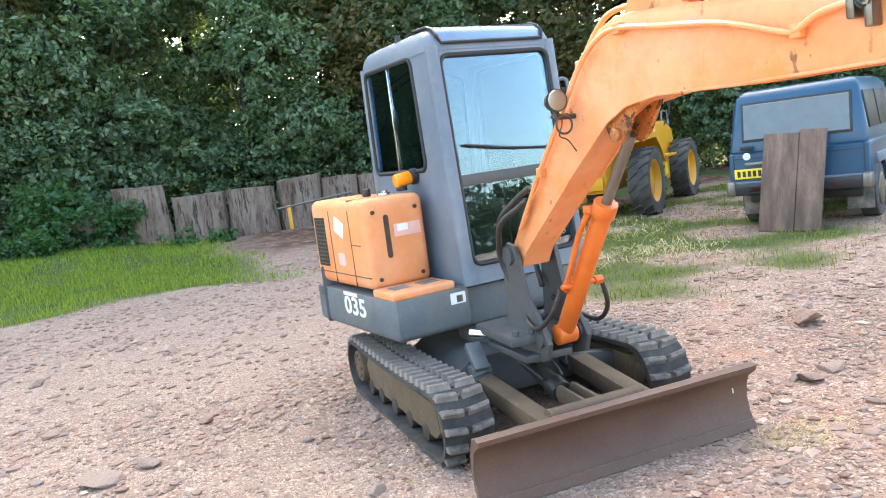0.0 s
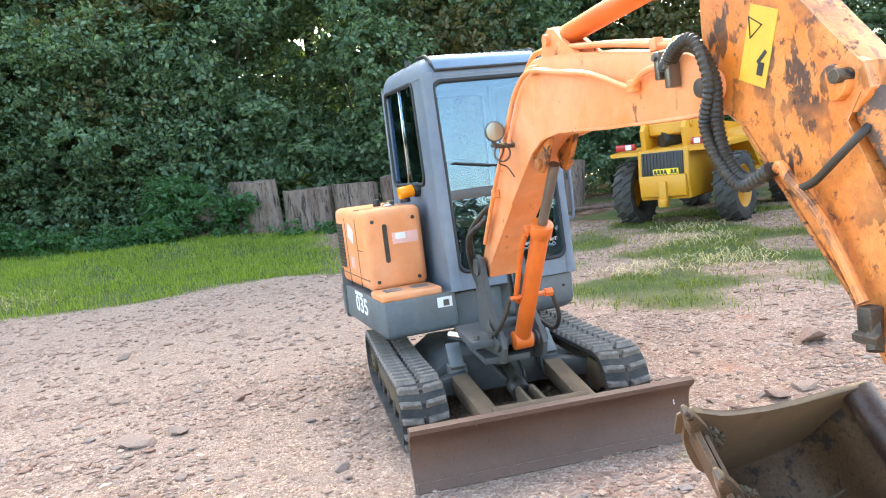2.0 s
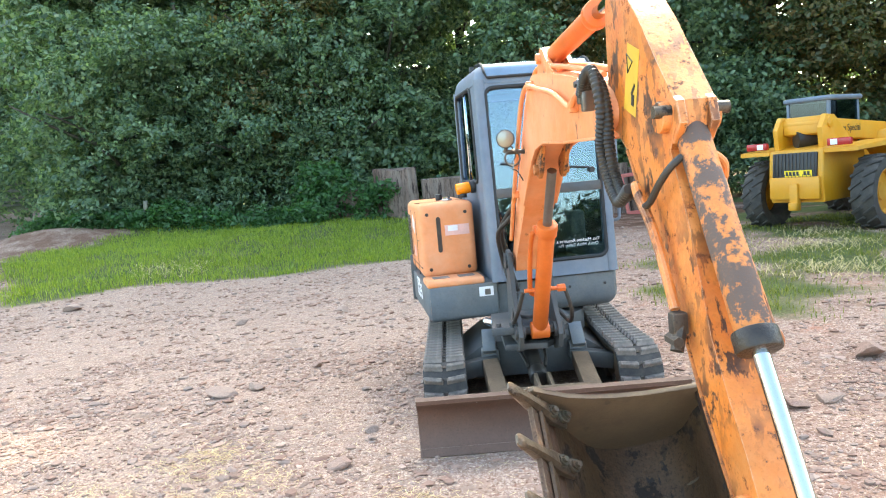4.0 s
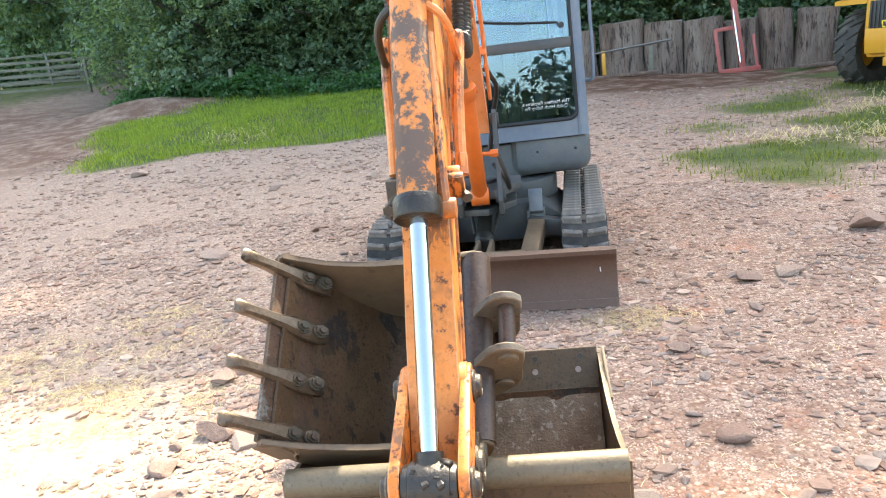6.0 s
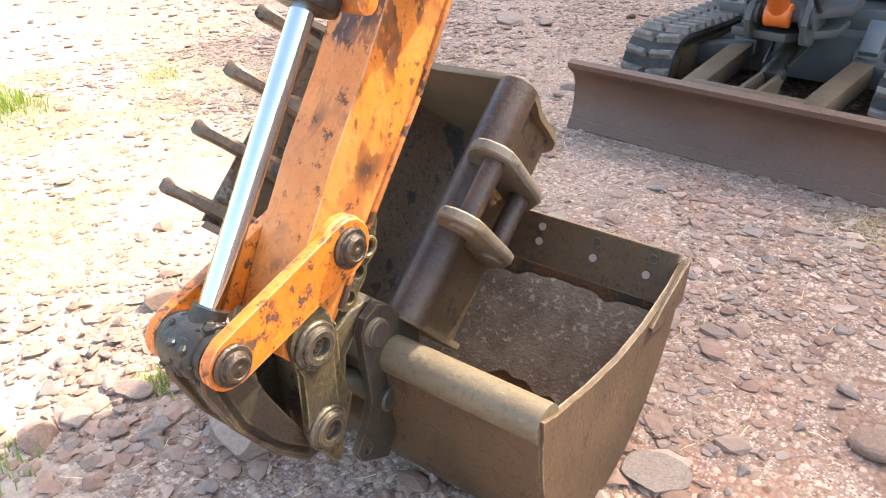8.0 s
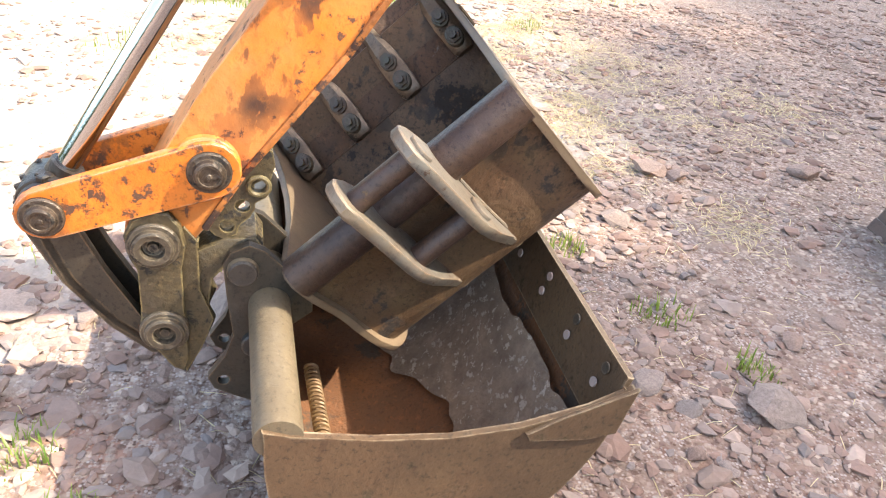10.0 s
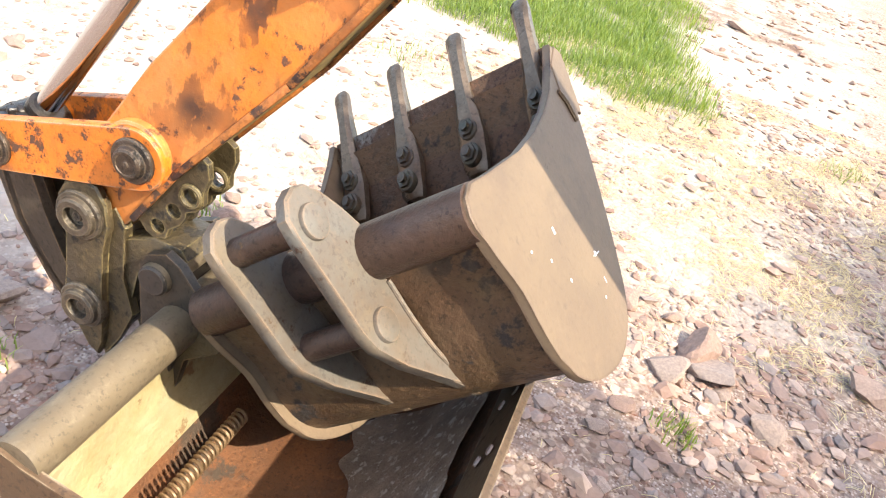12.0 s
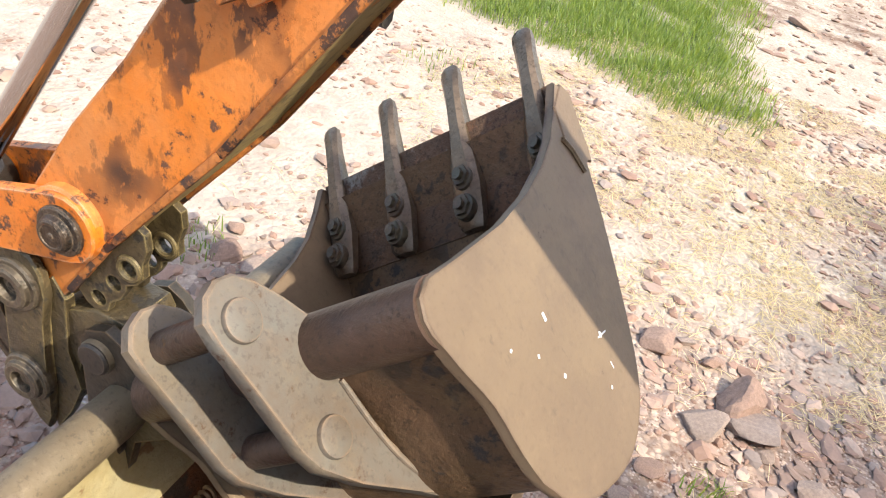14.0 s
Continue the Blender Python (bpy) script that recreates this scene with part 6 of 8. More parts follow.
side_m = HOUSE @ Matrix.Translation((-0.5815, 2.02, 0.755)) @ Matrix(((0, 0, -1, 0), (-1, 0, 0, 0), (0, 1, 0, 0), (0, 0, 0, 1)))
text("model_number", "035", 0.175, side_m @ Matrix.Diagonal((1.45, 1, 1, 1)), M["white"], deck, 0.001, "white 035 lettering")
part("maker_bar", hbox((-0.5815, 2.08, 0.845), (0.003, 0.24, 0.026)), M["white"], deck, "white maker's lettering drawn as a bar", smooth=False, matrix=HOUSE)
for k in range(4):
    part("vent_slot", hbox((-0.5815, 2.60, 0.795 + 0.016 * k), (0.004, 0.14, 0.007)), M["black"], deck, smooth=False, matrix=HOUSE)

# engine hood and step
bm = hbox((-0.345, 2.175, 1.20), (0.46, 0.99, 0.61), 0.055, 4)
hood = part("engine_hood", bm, M["orange"], DIGGER, "sun-faded orange engine hood", matrix=HOUSE)
bm = hbox((-0.352, 1.53, 0.885), (0.456, 0.315, 0.056), 0.016, 3)
step = part("step_cover", bm, M["orange"], DIGGER, "faded orange step cover with black tread pads", matrix=HOUSE)
for u in (-0.45, -0.245):
    part("tread_pad", hbox((u, 1.535, 0.9145), (0.13, 0.11, 0.005), 0.001, 1), M["rubber"], step, matrix=HOUSE)
for v in (2.30, 1.94):
    part("panel_seam", hbox((-0.574, v, 1.17), (0.006, 0.008, 0.53)), M["black"], hood, smooth=False, matrix=HOUSE)
part("panel_seam", hbox((-0.574, 2.15, 0.985), (0.006, 0.94, 0.006)), M["black"], hood, smooth=False, matrix=HOUSE)
part("panel_seam", hbox((-0.574, 1.86, 1.20), (0.005, 0.16, 0.006)), M["black"], hood, smooth=False, matrix=HOUSE)
part("panel_seam", hbox((-0.37, 1.94, 1.5035), (0.40, 0.008, 0.006)), M["black"], hood, smooth=False, matrix=HOUSE)
grille = part("side_grille", hbox((-0.574, 2.50, 1.205), (0.008, 0.20, 0.36), 0.002, 1), M["black"], hood, "rusty wire grille", smooth=False, matrix=HOUSE)
for k in range(12):
    part("grille_bar", hbox((-0.579, 2.50, 1.045 + 0.029 * k), (0.006, 0.20, 0.009)), M["rod"], grille, smooth=False, matrix=HOUSE)
for k in range(6):
    part("grille_bar", hbox((-0.580, 2.42 + 0.032 * k, 1.205), (0.006, 0.007, 0.36)), M["rod"], grille, smooth=False, matrix=HOUSE)
bm = bmesh.new()
add_prism(bm, rounded(-0.017, -0.145, 0.017, 0.145, 0.016, 4), 1.672, 1.684, 0, make=lambda p, q, d: (-0.415 + p, d, 1.245 + q))
part("front_slot", bm, M["logend"], hood, "dark rusty slot", smooth=False, matrix=HOUSE)
for u, z in ((-0.505, 1.415), (-0.19, 1.415), (-0.505, 0.965), (-0.19, 0.965)):
    part("hood_bolt", (lambda b: (add_cyl(b, (u, 1.668, z), (u, 1.684, z), 0.014, 10), b)[1])(bmesh.new()), M["logend"], hood, "rusty bolt", matrix=HOUSE)
part("faded_label", hbox((-0.265, 1.6785, 1.275), (0.20, 0.004, 0.085)), M["pink"], hood, smooth=False, matrix=HOUSE)
part("label_patch", hbox((-0.30, 1.676, 1.29), (0.08, 0.004, 0.045)), M["white"], hood, smooth=False, matrix=HOUSE)
part("maker_mark", hbox((-0.5765, 2.13, 1.32), (0.004, 0.16, 0.11), rot=Matrix.Rotation(radians(20), 3, "X")), M["white"], hood, "white maker's mark as a plain shape", smooth=False, matrix=HOUSE)
part("side_sticker", hbox((-0.5765, 2.14, 1.09), (0.004, 0.12, 0.09)), M["pink"], hood, smooth=False, matrix=HOUSE)
bm = bmesh.new()
add_cyl(bm, (-0.30, 1.90, 1.50), (-0.30, 1.90, 1.525), 0.045, 20, bev=0.005)
add_cyl(bm, (-0.30, 1.90, 1.525), (-0.30, 1.90, 1.54), 0.03, 16)
part("filler_cap", bm, M["chrome"], hood, "metal filler cap", matrix=HOUSE)
part("vent_knob", (lambda b: (add_cyl(b, (-0.34, 2.1, 1.5), (-0.34, 2.1, 1.56), 0.03, 16, bev=0.008), b)[1])(bmesh.new()), M["black"], hood, matrix=HOUSE)

# cab
BL, BR, TR, TL = (-0.05, 1.325, 0.86), (0.93, 1.325, 0.86), (0.93, 1.432, 2.42), (-0.06, 1.432, 2.42)
RBL, RBR, RTR, RTL = (-0.05, 2.56, 0.86), (0.93, 2.56, 0.86), (0.93, 2.50, 2.42), (-0.06, 2.50, 2.42)
cab = thing("cab", HOUSE @ Vector((0.44, 1.95, 0.86)), "", "")
cab.parent = DIGGER
cab.location = (HOUSE @ Vector((0.44, 1.95, 0.86))) - Vector((0, 1.6, 0))
for key in list(cab.keys()):
    del cab[key]
cab["label"] = "blue-grey cab with tinted glass"
H3 = HOUSE.to_3x3()
panes = []
bm = bmesh.new()
panes.append(wall_with_opening(bm, [BL, BR, TR, TL], (0.065, 0.082, 0.94, 0.965, 0.07), 0.05))
part("front_frame", bm, M["grey"], cab, matrix=HOUSE)
bm = bmesh.new()
panes.append(wall_with_opening(bm, [RBL, BL, TL, RTL], (0.045, 0.50, 0.74, 0.985, 0.05), 0.05))
part("left_wall", bm, M["grey"], cab, matrix=HOUSE)
bm = bmesh.new()
panes.append(wall_with_opening(bm, [BR, RBR, RTR, TR], (0.10, 0.12, 0.92, 0.96, 0.06), 0.05))
part("right_door", bm, M["grey"], cab, matrix=HOUSE)
bm = bmesh.new()
panes.append(wall_with_opening(bm, [RBR, RBL, RTL, RTR], (0.10, 0.40, 0.90, 0.95, 0.06), 0.05))
part("rear_wall", bm, M["grey"], cab, matrix=HOUSE)
for a, b, r in ((BL, TL, 0.035), (BR, TR, 0.035), (RBL, RTL, 0.035), (RBR, RTR, 0.035)):
    c = Vector((0.44, 1.95, 0))
    pts = [Vector(p) + Vector(((c.x - p[0]) * 0.055, (c.y - p[1]) * 0.045, 0)) for p in (a, b)]
    bm = bmesh.new()
    add_cyl(bm, pts[0], pts[1] + Vector((0, 0, 0.01)), r + 0.012, 16)
    part("corner_post", bm, M["grey"], cab, matrix=HOUSE)
# roof: lofted rings with rounded shoulders and a glazed visor in front
bm = bmesh.new()
rings = []
for k, (ins, z) in enumerate(((-0.006, 2.40), (-0.008, 2.44), (0.004, 2.49), (0.03, 2.53), (0.08, 2.556), (0.2, 2.565))):
    fr = 1.432 + (z - 2.42) * 0.35 + max(ins, 0) * 0.9
    pts = rounded(-0.06 + ins, fr, 0.93 - ins, 2.50 - ins, 0.07, 4)
    rings.append([bm.verts.new((p, q, z)) for p, q in pts])
for a, b in zip(rings, rings[1:]):
    for i in range(len(a)):
        bm.faces.new((a[i], a[(i + 1) % len(a)], b[(i + 1) % len(a)], b[i]))
bm.faces.new(rings[-1])
bm.faces.new(rings[0][::-1])
part("roof", bm, M["grey"], cab, "blue-grey moulded cab roof", matrix=HOUSE)
bm = bmesh.new()
add_prism(bm, [(1.437, 2.455), (1.452, 2.505), (1.50, 2.548), (1.56, 2.566), (1.75, 2.572), (1.75, 2.56), (1.55, 2.54), (1.47, 2.50)], 0.02, 0.85, 0.006, 2)
part("roof_visor", bm, M["chrome_visor"], cab, "shiny tinted roof visor panel", matrix=HOUSE)
bm = bmesh.new()
add_tube(bm, [(0.012, 1.75, 2.575), (0.012, 1.56, 2.566), (0.012, 1.49, 2.54), (0.012, 1.44, 2.49), (0.03, 1.425, 2.445), (0.84, 1.425, 2.445), (0.858, 1.44, 2.49), (0.858, 1.49, 2.54), (0.858, 1.56, 2.566), (0.858, 1.75, 2.575)], 0.011, 8)
part("visor_seal", bm, M["seal"], cab, matrix=HOUSE)
part("aerial_stub", (lambda b: (add_cyl(b, (0.02, 2.0, 2.55), (0.02, 2.0, 2.60), 0.022, 12), b)[1])(bmesh.new()), M["black"], cab, matrix=HOUSE)
for k, (rim, nrm) in enumerate(panes):
    nm = ("windscreen", "left_window", "door_window", "rear_window")[k]
    seal = part(nm, tube(rim, 0.016, 8, 0, True), M["seal"], cab, "", matrix=HOUSE)
    g = part("pane", pane(rim, nrm, 0.012), M["glass"], seal, "tinted cab glass", smooth=False, matrix=HOUSE)
    g.visible_shadow = False
front = panes[0]
bm = bmesh.new()
add_box(bm, (0.44, 1.378, 1.545), (0.865, 0.035, 0.075), Matrix.Rotation(radians(-4), 3, "X"), 0.006)
part("windscreen_bar", bm, M["grey_dark"], cab, "dark bar between the upper and lower windscreen", matrix=HOUSE)
bm = bmesh.new()
add_box(bm, (-0.048, 2.10, 2.03), (0.02, 0.022, 0.76), Matrix.Rotation(radians(0), 3, "X"), 0.004)
part("window_divider", bm, M["chrome"], cab, "bright sliding window rail", matrix=HOUSE)
bm = bmesh.new()
add_tube(bm, [(0.08, 1.375, 1.775), (0.32, 1.372, 1.735), (0.5, 1.372, 1.715), (0.78, 1.372, 1.69)], 0.008, 8)
add_box(bm, (0.30, 1.378, 1.742), (0.44, 0.012, 0.014), Matrix.Rotation(radians(9), 3, "Y"), 0.002, 1)
add_cyl(bm, (0.80, 1.39, 1.67), (0.80, 1.36, 1.67), 0.022, 12)
part("wiper", bm, M["black"], cab, "black windscreen wiper", matrix=HOUSE)
bm = bmesh.new()
add_tube(bm, smooth_path([(0.94, 1.46, 2.14), (1.0, 1.43, 2.15), (1.02, 1.42, 2.08), (1.02, 1.42, 1.7), (1.02, 1.42, 1.32), (1.0, 1.43, 1.25), (0.94, 1.46, 1.26)], 6), 0.014, 10)
part("grab_rail", bm, M["grey"], cab, "bent steel grab rail beside the door", matrix=HOUSE)
bm = bmesh.new()
add_prism(bm, rounded(-0.14, -0.34, 0.14, 0.34, 0.04, 3), -0.058, -0.052, 0, make=lambda p, q, d: (d, 1.52 + p, 1.20 + q))
part("left_panel", bm, M["grey"], cab, "pressed panel in the cab side", matrix=HOUSE)
tm = HOUSE @ Matrix.Translation((0.645, 1.352, 1.105)) @ Matrix.Rotation(radians(94), 4, "X") @ Matrix.Rotation(math.pi, 4, "Y")
text("window_sticker", "This Machine Requires a\nQuick Hitch Safety Pin", 0.036, tm, M["white"], cab, 0.0005, "white sticker lettering seen through the glass")
part("yellow_tag", hbox((0.02, 1.376, 1.09), (0.05, 0.003, 0.07)), M["white"], cab, smooth=False, matrix=HOUSE)
# inside the cab
part("cab_floor", hbox((0.44, 1.93, 0.885), (0.88, 1.1, 0.03), 0.005), M["cabin"], cab, matrix=HOUSE)
seat = thing("driver_seat", (0, 0, 0), "", "")
for key in list(seat.keys()):
    del seat[key]
seat.parent = cab
seat.location = (0, 0, 0)
part("cushion", hbox((0.44, 2.12, 1.22), (0.46, 0.46, 0.12), 0.05, 3), M["seat"], seat, matrix=HOUSE)
part("backrest", hbox((0.44, 2.36, 1.52), (0.44, 0.11, 0.56), 0.05, 3, Matrix.Rotation(radians(-8), 3, "X")), M["seat"], seat, matrix=HOUSE)
part("seat_base", hbox((0.44, 2.14, 1.03), (0.36, 0.4, 0.26), 0.02), M["cabin"], seat, matrix=HOUSE)
for u in (0.1, 0.78):
    part("console", hbox((u, 2.02, 1.18), (0.14, 0.5, 0.3), 0.03, 2), M["cabin"], cab, matrix=HOUSE)
    bm = bmesh.new()
    add_cyl(bm, (u, 1.86, 1.32), (u, 1.83, 1.52), 0.012, 8)
    add_box(bm, (u, 1.825, 1.56), (0.04, 0.045, 0.10), None, 0.015)
    part("joystick", bm, M["black"], cab, matrix=HOUSE)
for u in (0.36, 0.46):
    bm = bmesh.new()
    add_cyl(bm, (u, 1.52, 0.9), (u, 1.55, 1.5), 0.011, 8)
    add_cyl(bm, (u, 1.55, 1.46), (u, 1.555, 1.56), 0.018, 10)
    add_box(bm, (u, 1.45, 0.95), (0.09, 0.14, 0.02), Matrix.Rotation(radians(20), 3, "X"), 0.006)
    part("travel_lever", bm, M["black"], cab, matrix=HOUSE)
part("monitor", hbox((0.12, 1.44, 1.35), (0.14, 0.05, 0.09), 0.01), M["black"], cab, matrix=HOUSE)
part("head_lining", hbox((0.44, 1.98, 2.405), (0.86, 0.9, 0.02)), M["cabin"], cab, matrix=HOUSE)

# beacon and work lamp
bm = bmesh.new()
add_cyl(bm, (-0.17, 1.87, 1.52), (-0.17, 1.87, 1.555), 0.04, 20, bev=0.004)
bea = part("beacon", bm, M["black"], DIGGER, "orange warning beacon beside the cab", matrix=HOUSE)
bm = bmesh.new()
add_cyl(bm, (-0.22, 1.86, 1.59), (-0.10, 1.86, 1.605), 0.048, 20, bev=0.012)
part("amber_dome", bm, M["amber"], bea, "amber beacon lens", matrix=HOUSE)
bm = bmesh.new()
add_cyl(bm, (-0.10, 1.86, 1.605), (-0.045, 1.86, 1.61), 0.056, 20, bev=0.006)
part("beacon_socket", bm, M["black"], bea, matrix=HOUSE)
LP = Vector((-0.165, 0.07, 1.925))
bm = bmesh.new()
add_cyl(bm, LP + Vector((0.01, 0.05, 0)), LP + Vector((0, -0.012, 0)), 0.045, 24, r2=0.056)
lampb = part("work_lamp", bm, M["black"], DIGGER, "round work lamp on a wire bracket")
part("lamp_glass", (lambda b: (add_cyl(b, LP + Vector((0, -0.010, 0)), LP + Vector((0, -0.02, 0)), 0.050, 24, bev=0.003), b)[1])(bmesh.new()), M["lens"], lampb, "clear patterned lamp glass")
bm = bmesh.new()
add_box(bm, LP + Vector((0.03, 0.03, -0.075)), (0.09, 0.03, 0.02), None, 0.004)
add_cyl(bm, LP + Vector((0.0, 0.02, -0.03)), LP + Vector((0.0, 0.02, -0.085)), 0.012, 8)
add_cyl(bm, LP + Vector((0.0, 0.02, -0.08)), LP + Vector((0.14, 0.02, -0.085)), 0.014, 8)
ringp = [LP + Vector((0.035 + 0.045 * math.cos(a), 0.0, -0.12 + 0.045 * math.sin(a))) for a in (2 * math.pi * k / 24 for k in range(24))]
add_tube(bm, ringp, 0.006, 6, closed=True)
part("lamp_bracket", bm, M["dark_steel"], lampb)
part("lamp_wire", tube([LP + Vector(v) for v in ((0.02, 0.05, -0.02), (0.06, 0.06, -0.1), (0.02, 0.03, -0.17), (0.06, 0.02, -0.2), (0.09, 0.0, -0.26))], 0.004, 6), M["hose"], lampb)

# ---- loose digging bucket lying in the grading bucket ----
BK = Matrix.Identity(4)
for i, v in enumerate(((-0.946273, -0.250943, 0.203948), (0.321241, -0.657262, 0.681771), (-0.037038, 0.710658, 0.702563))):
    for j in range(3):
        BK[j][i] = v[j]
BK = Matrix.Translation((0.3386, -2.2203, 0.7363)) @ BK               # towards the lip, out of the opening, across


def bkt(p, q, d):
    return (p, q, d)


bucket = thing("digging_bucket", (0.3, -2.1, 0.35), "rusty toothed digging bucket lying inside the grading bucket", "excavator bucket")
HALF, LOW = 0.292, -0.33                                            # the two side plates
back = [(-0.03, 0.02), (-0.035, -0.06), (-0.035, -0.14), (-0.055, -0.22), (-0.06, -0.30), (-0.025, -0.38), (0.06, -0.455), (0.15, -0.495), (0.24, -0.495), (0.31, -0.465), (0.39, -0.40), (0.48, -0.315), (0.572, -0.215), (0.648, -0.10)]
sm = [tuple(q[:2]) for q in smooth_path([(*p, 0) for p in back], 3)]
inner, skin = [], []
for i, p in enumerate(sm):
    d = Vector(sm[min(i + 1, len(sm) - 1)]) - Vector(sm[max(i - 1, 0)])
    nrm = Vector((-d.y, d.x)).normalized()
    inner.append((p[0] + nrm.x * 0.034, p[1] + nrm.y * 0.034))
    skin.append((p[0] + nrm.x * 0.023, p[1] + nrm.y * 0.023))
bm = bmesh.new()
add_prism(bm, skin + inner[::-1], LOW + 0.006, HALF - 0.006, 0, 1, bkt)
part("shell", bm, M["shell_rust"], bucket, "curved rusty bucket shell", matrix=BK)
rim = [(0.662, -0.075), (0.648, -0.055), (0.59, -0.078), (0.51, -0.092), (0.435, -0.094), (0.34, -0.078), (0.233, -0.048), (0.10, 0.008), (0.03, 0.042), (-0.005, 0.04), (-0.025, 0.02)]
for s in (-1, 1):
    at = HALF if s > 0 else LOW
    bm = bmesh.new()
    add_prism(bm, rim + sm[1:-1], at - 0.009, at + 0.009, 0.003, 1, bkt)
    sp = part("side_plate", bm, M["plate_tan"], bucket, "tan-brown side plate with worn edge and scratches", matrix=BK)
    bm = bmesh.new()
    add_prism(bm, [(0.662, -0.07), (0.677, -0.10), (0.61, -0.20), (0.597, -0.215), (0.588, -0.20), (0.545, -0.20), (0.558, -0.12), (0.59, -0.075)], at + s * 0.004, at + s * 0.0115, 0.002, 1, bkt)
    part("side_cutter", bm, M["plate_tan"], sp, matrix=BK)
    bm = bmesh.new()
    add_tube(bm, [bkt(0.545, -0.118, at + s * 0.011), bkt(0.552, -0.15, at + s * 0.012), bkt(0.548, -0.20, at + s * 0.011)], 0.006, 6)
    part("weld_bead", bm, M["bucket"], sp, matrix=BK)
bm = bmesh.new()
add_cyl(bm, bkt(0.012, -0.002, LOW), bkt(0.012, -0.002, HALF), 0.05, 28)
part("torque_tube", bm, M["dark_tube"], bucket, "thick steel tube across the bucket's back", matrix=BK)
bm = bmesh.new()
add_prism(bm, [(0.525, -0.245), (0.662, -0.085), (0.673, -0.075), (0.662, -0.062), (0.607, -0.115), (0.515, -0.225)], LOW + 0.004, HALF - 0.004, 0.002, 1, bkt)
lipb = part("cutting_lip", bm, M["bucket_in"], bucket, "thick rusty cutting lip", matrix=BK)
ear = [(-0.012, 0.172), (-0.038, 0.186), (-0.068, 0.184), (-0.095, 0.165), (-0.106, 0.13), (-0.115, 0.06), (-0.140, -0.045), (-0.140, -0.085), (-0.11, -0.16), (-0.05, -0.275), (-0.01, -0.365),
       (-0.03, -0.30), (-0.03, -0.15), (-0.012, -0.05), (0.035, 0.03), (0.02, 0.09), (0.008, 0.14)]
for d in (-0.094, 0.072):
    bm = bmesh.new()
    add_prism(bm, ear, d - 0.013, d + 0.013, 0.004, 1, bkt)
    ep = part("hanger_plate", bm, M["hanger"], bucket, "hanger plate with two pin bosses", matrix=BK)
    for p, q in ((-0.056, 0.126), (-0.088, -0.080)):
        bm = bmesh.new()
        s = 1 if d > 0 else -1
        add_cyl(bm, bkt(p, q, d), bkt(p, q, d + s * 0.022), 0.031, 22, bev=0.005)
        part("pin_head", bm, M["hanger"], ep, matrix=BK)
    if d > 0:
        for pts in ([(-0.012, -0.05, d + 0.015), (-0.03, -0.14, d + 0.015), (-0.035, -0.22, d + 0.015), (-0.02, -0.33, d + 0.012)],):
            bm = bmesh.new()
            add_tube(bm, smooth_path(pts, 5), 0.005, 8)
            part("weld_bead", bm, M["hanger"], ep, matrix=BK)
for p, q in ((-0.056, 0.126), (-0.088, -0.080)):
    bm = bmesh.new()
    add_cyl(bm, bkt(p, q, -0.09), bkt(p, q, 0.09), 0.026, 20)
    part("pin", bm, M["dark_tube"], bucket, matrix=BK)


def tooth_bm():
    """A long bolted tooth: shank on the lip, waist, flared worn tip."""
    bm = bmesh.new()
    secs = [(-0.105, 0.024, 0.010, -0.016), (-0.095, 0.030, 0.016, -0.012), (-0.03, 0.033, 0.020, -0.004), (0.01, 0.030, 0.026, 0.004), (0.04, 0.023, 0.026, 0.010), (0.075, 0.020, 0.025, 0.018), (0.11, 0.0185, 0.021, 0.028), (0.14, 0.0195, 0.017, 0.037), (0.165, 0.022, 0.013, 0.043), (0.178, 0.021, 0.009, 0.046), (0.185, 0.014, 0.005, 0.047)]
    rings = []
    for x, w, h, z in secs:
        rings.append([bm.verts.new((x, z + q * h, p * w)) for p, q in ((-1, -0.5), (-0.6, -1), (0.6, -1), (1, -0.5), (1, 0.5), (0.55, 1), (-0.55, 1), (-1, 0.5))])
    for a, b in zip(rings, rings[1:]):
        for i in range(8):
            bm.faces.new((a[i], a[(i + 1) % 8], b[(i + 1) % 8], b[i]))
    bm.faces.new(rings[0][::-1])
    bm.faces.new(rings[-1])
    return bm


for d in (0.247, 0.068, -0.112, -0.286):
    m = BK @ Matrix.Translation((0.592, -0.128, d)) @ Matrix.Rotation(radians(28), 4, "Z") @ Matrix.Diagonal((1.22, 1, 1, 1))
    tb = part("tooth", tooth_bm(), M["tooth"], bucket, "worn bolted steel tooth", matrix=m)
    for x in (-0.072, -0.018):
        bm = bmesh.new()
        add_cyl(bm, (x, 0.005, 0), (x, 0.030, 0), 0.019, 6)
        add_cyl(bm, (x, 0.028, 0), (x, 0.040, 0), 0.011, 8)
        add_cyl(bm, (x, 0.0, 0), (x, 0.022, 0), 0.024, 14, bev=0.004)
        part("nut", bm, M["nut"], tb, "rusty greasy nut", matrix=m)
for p, q, ln, wd, a in ((0.17, -0.19, 0.014, 0.006, 1.2), (0.12, -0.27, 0.007, 0.005, 0.3), (0.27, -0.345, 0.035, 0.0025, -0.5), (0.265, -0.34, 0.010, 0.007, 0.6), (0.10, -0.20, 0.006, 0.004, 0.7), (0.20, -0.40, 0.006, 0.004, 0.2),
                        (0.06, -0.14, 0.005, 0.004, 0.0), (0.24, -0.39, 0.014, 0.002, 1.3)):
    part("white_scratch", box(bkt(p, q, HALF + 0.0098), (ln, wd, 0.0012), Matrix.Rotation(a, 3, "Z")), M["white"], bucket, "white paint speck", smooth=False, matrix=BK)

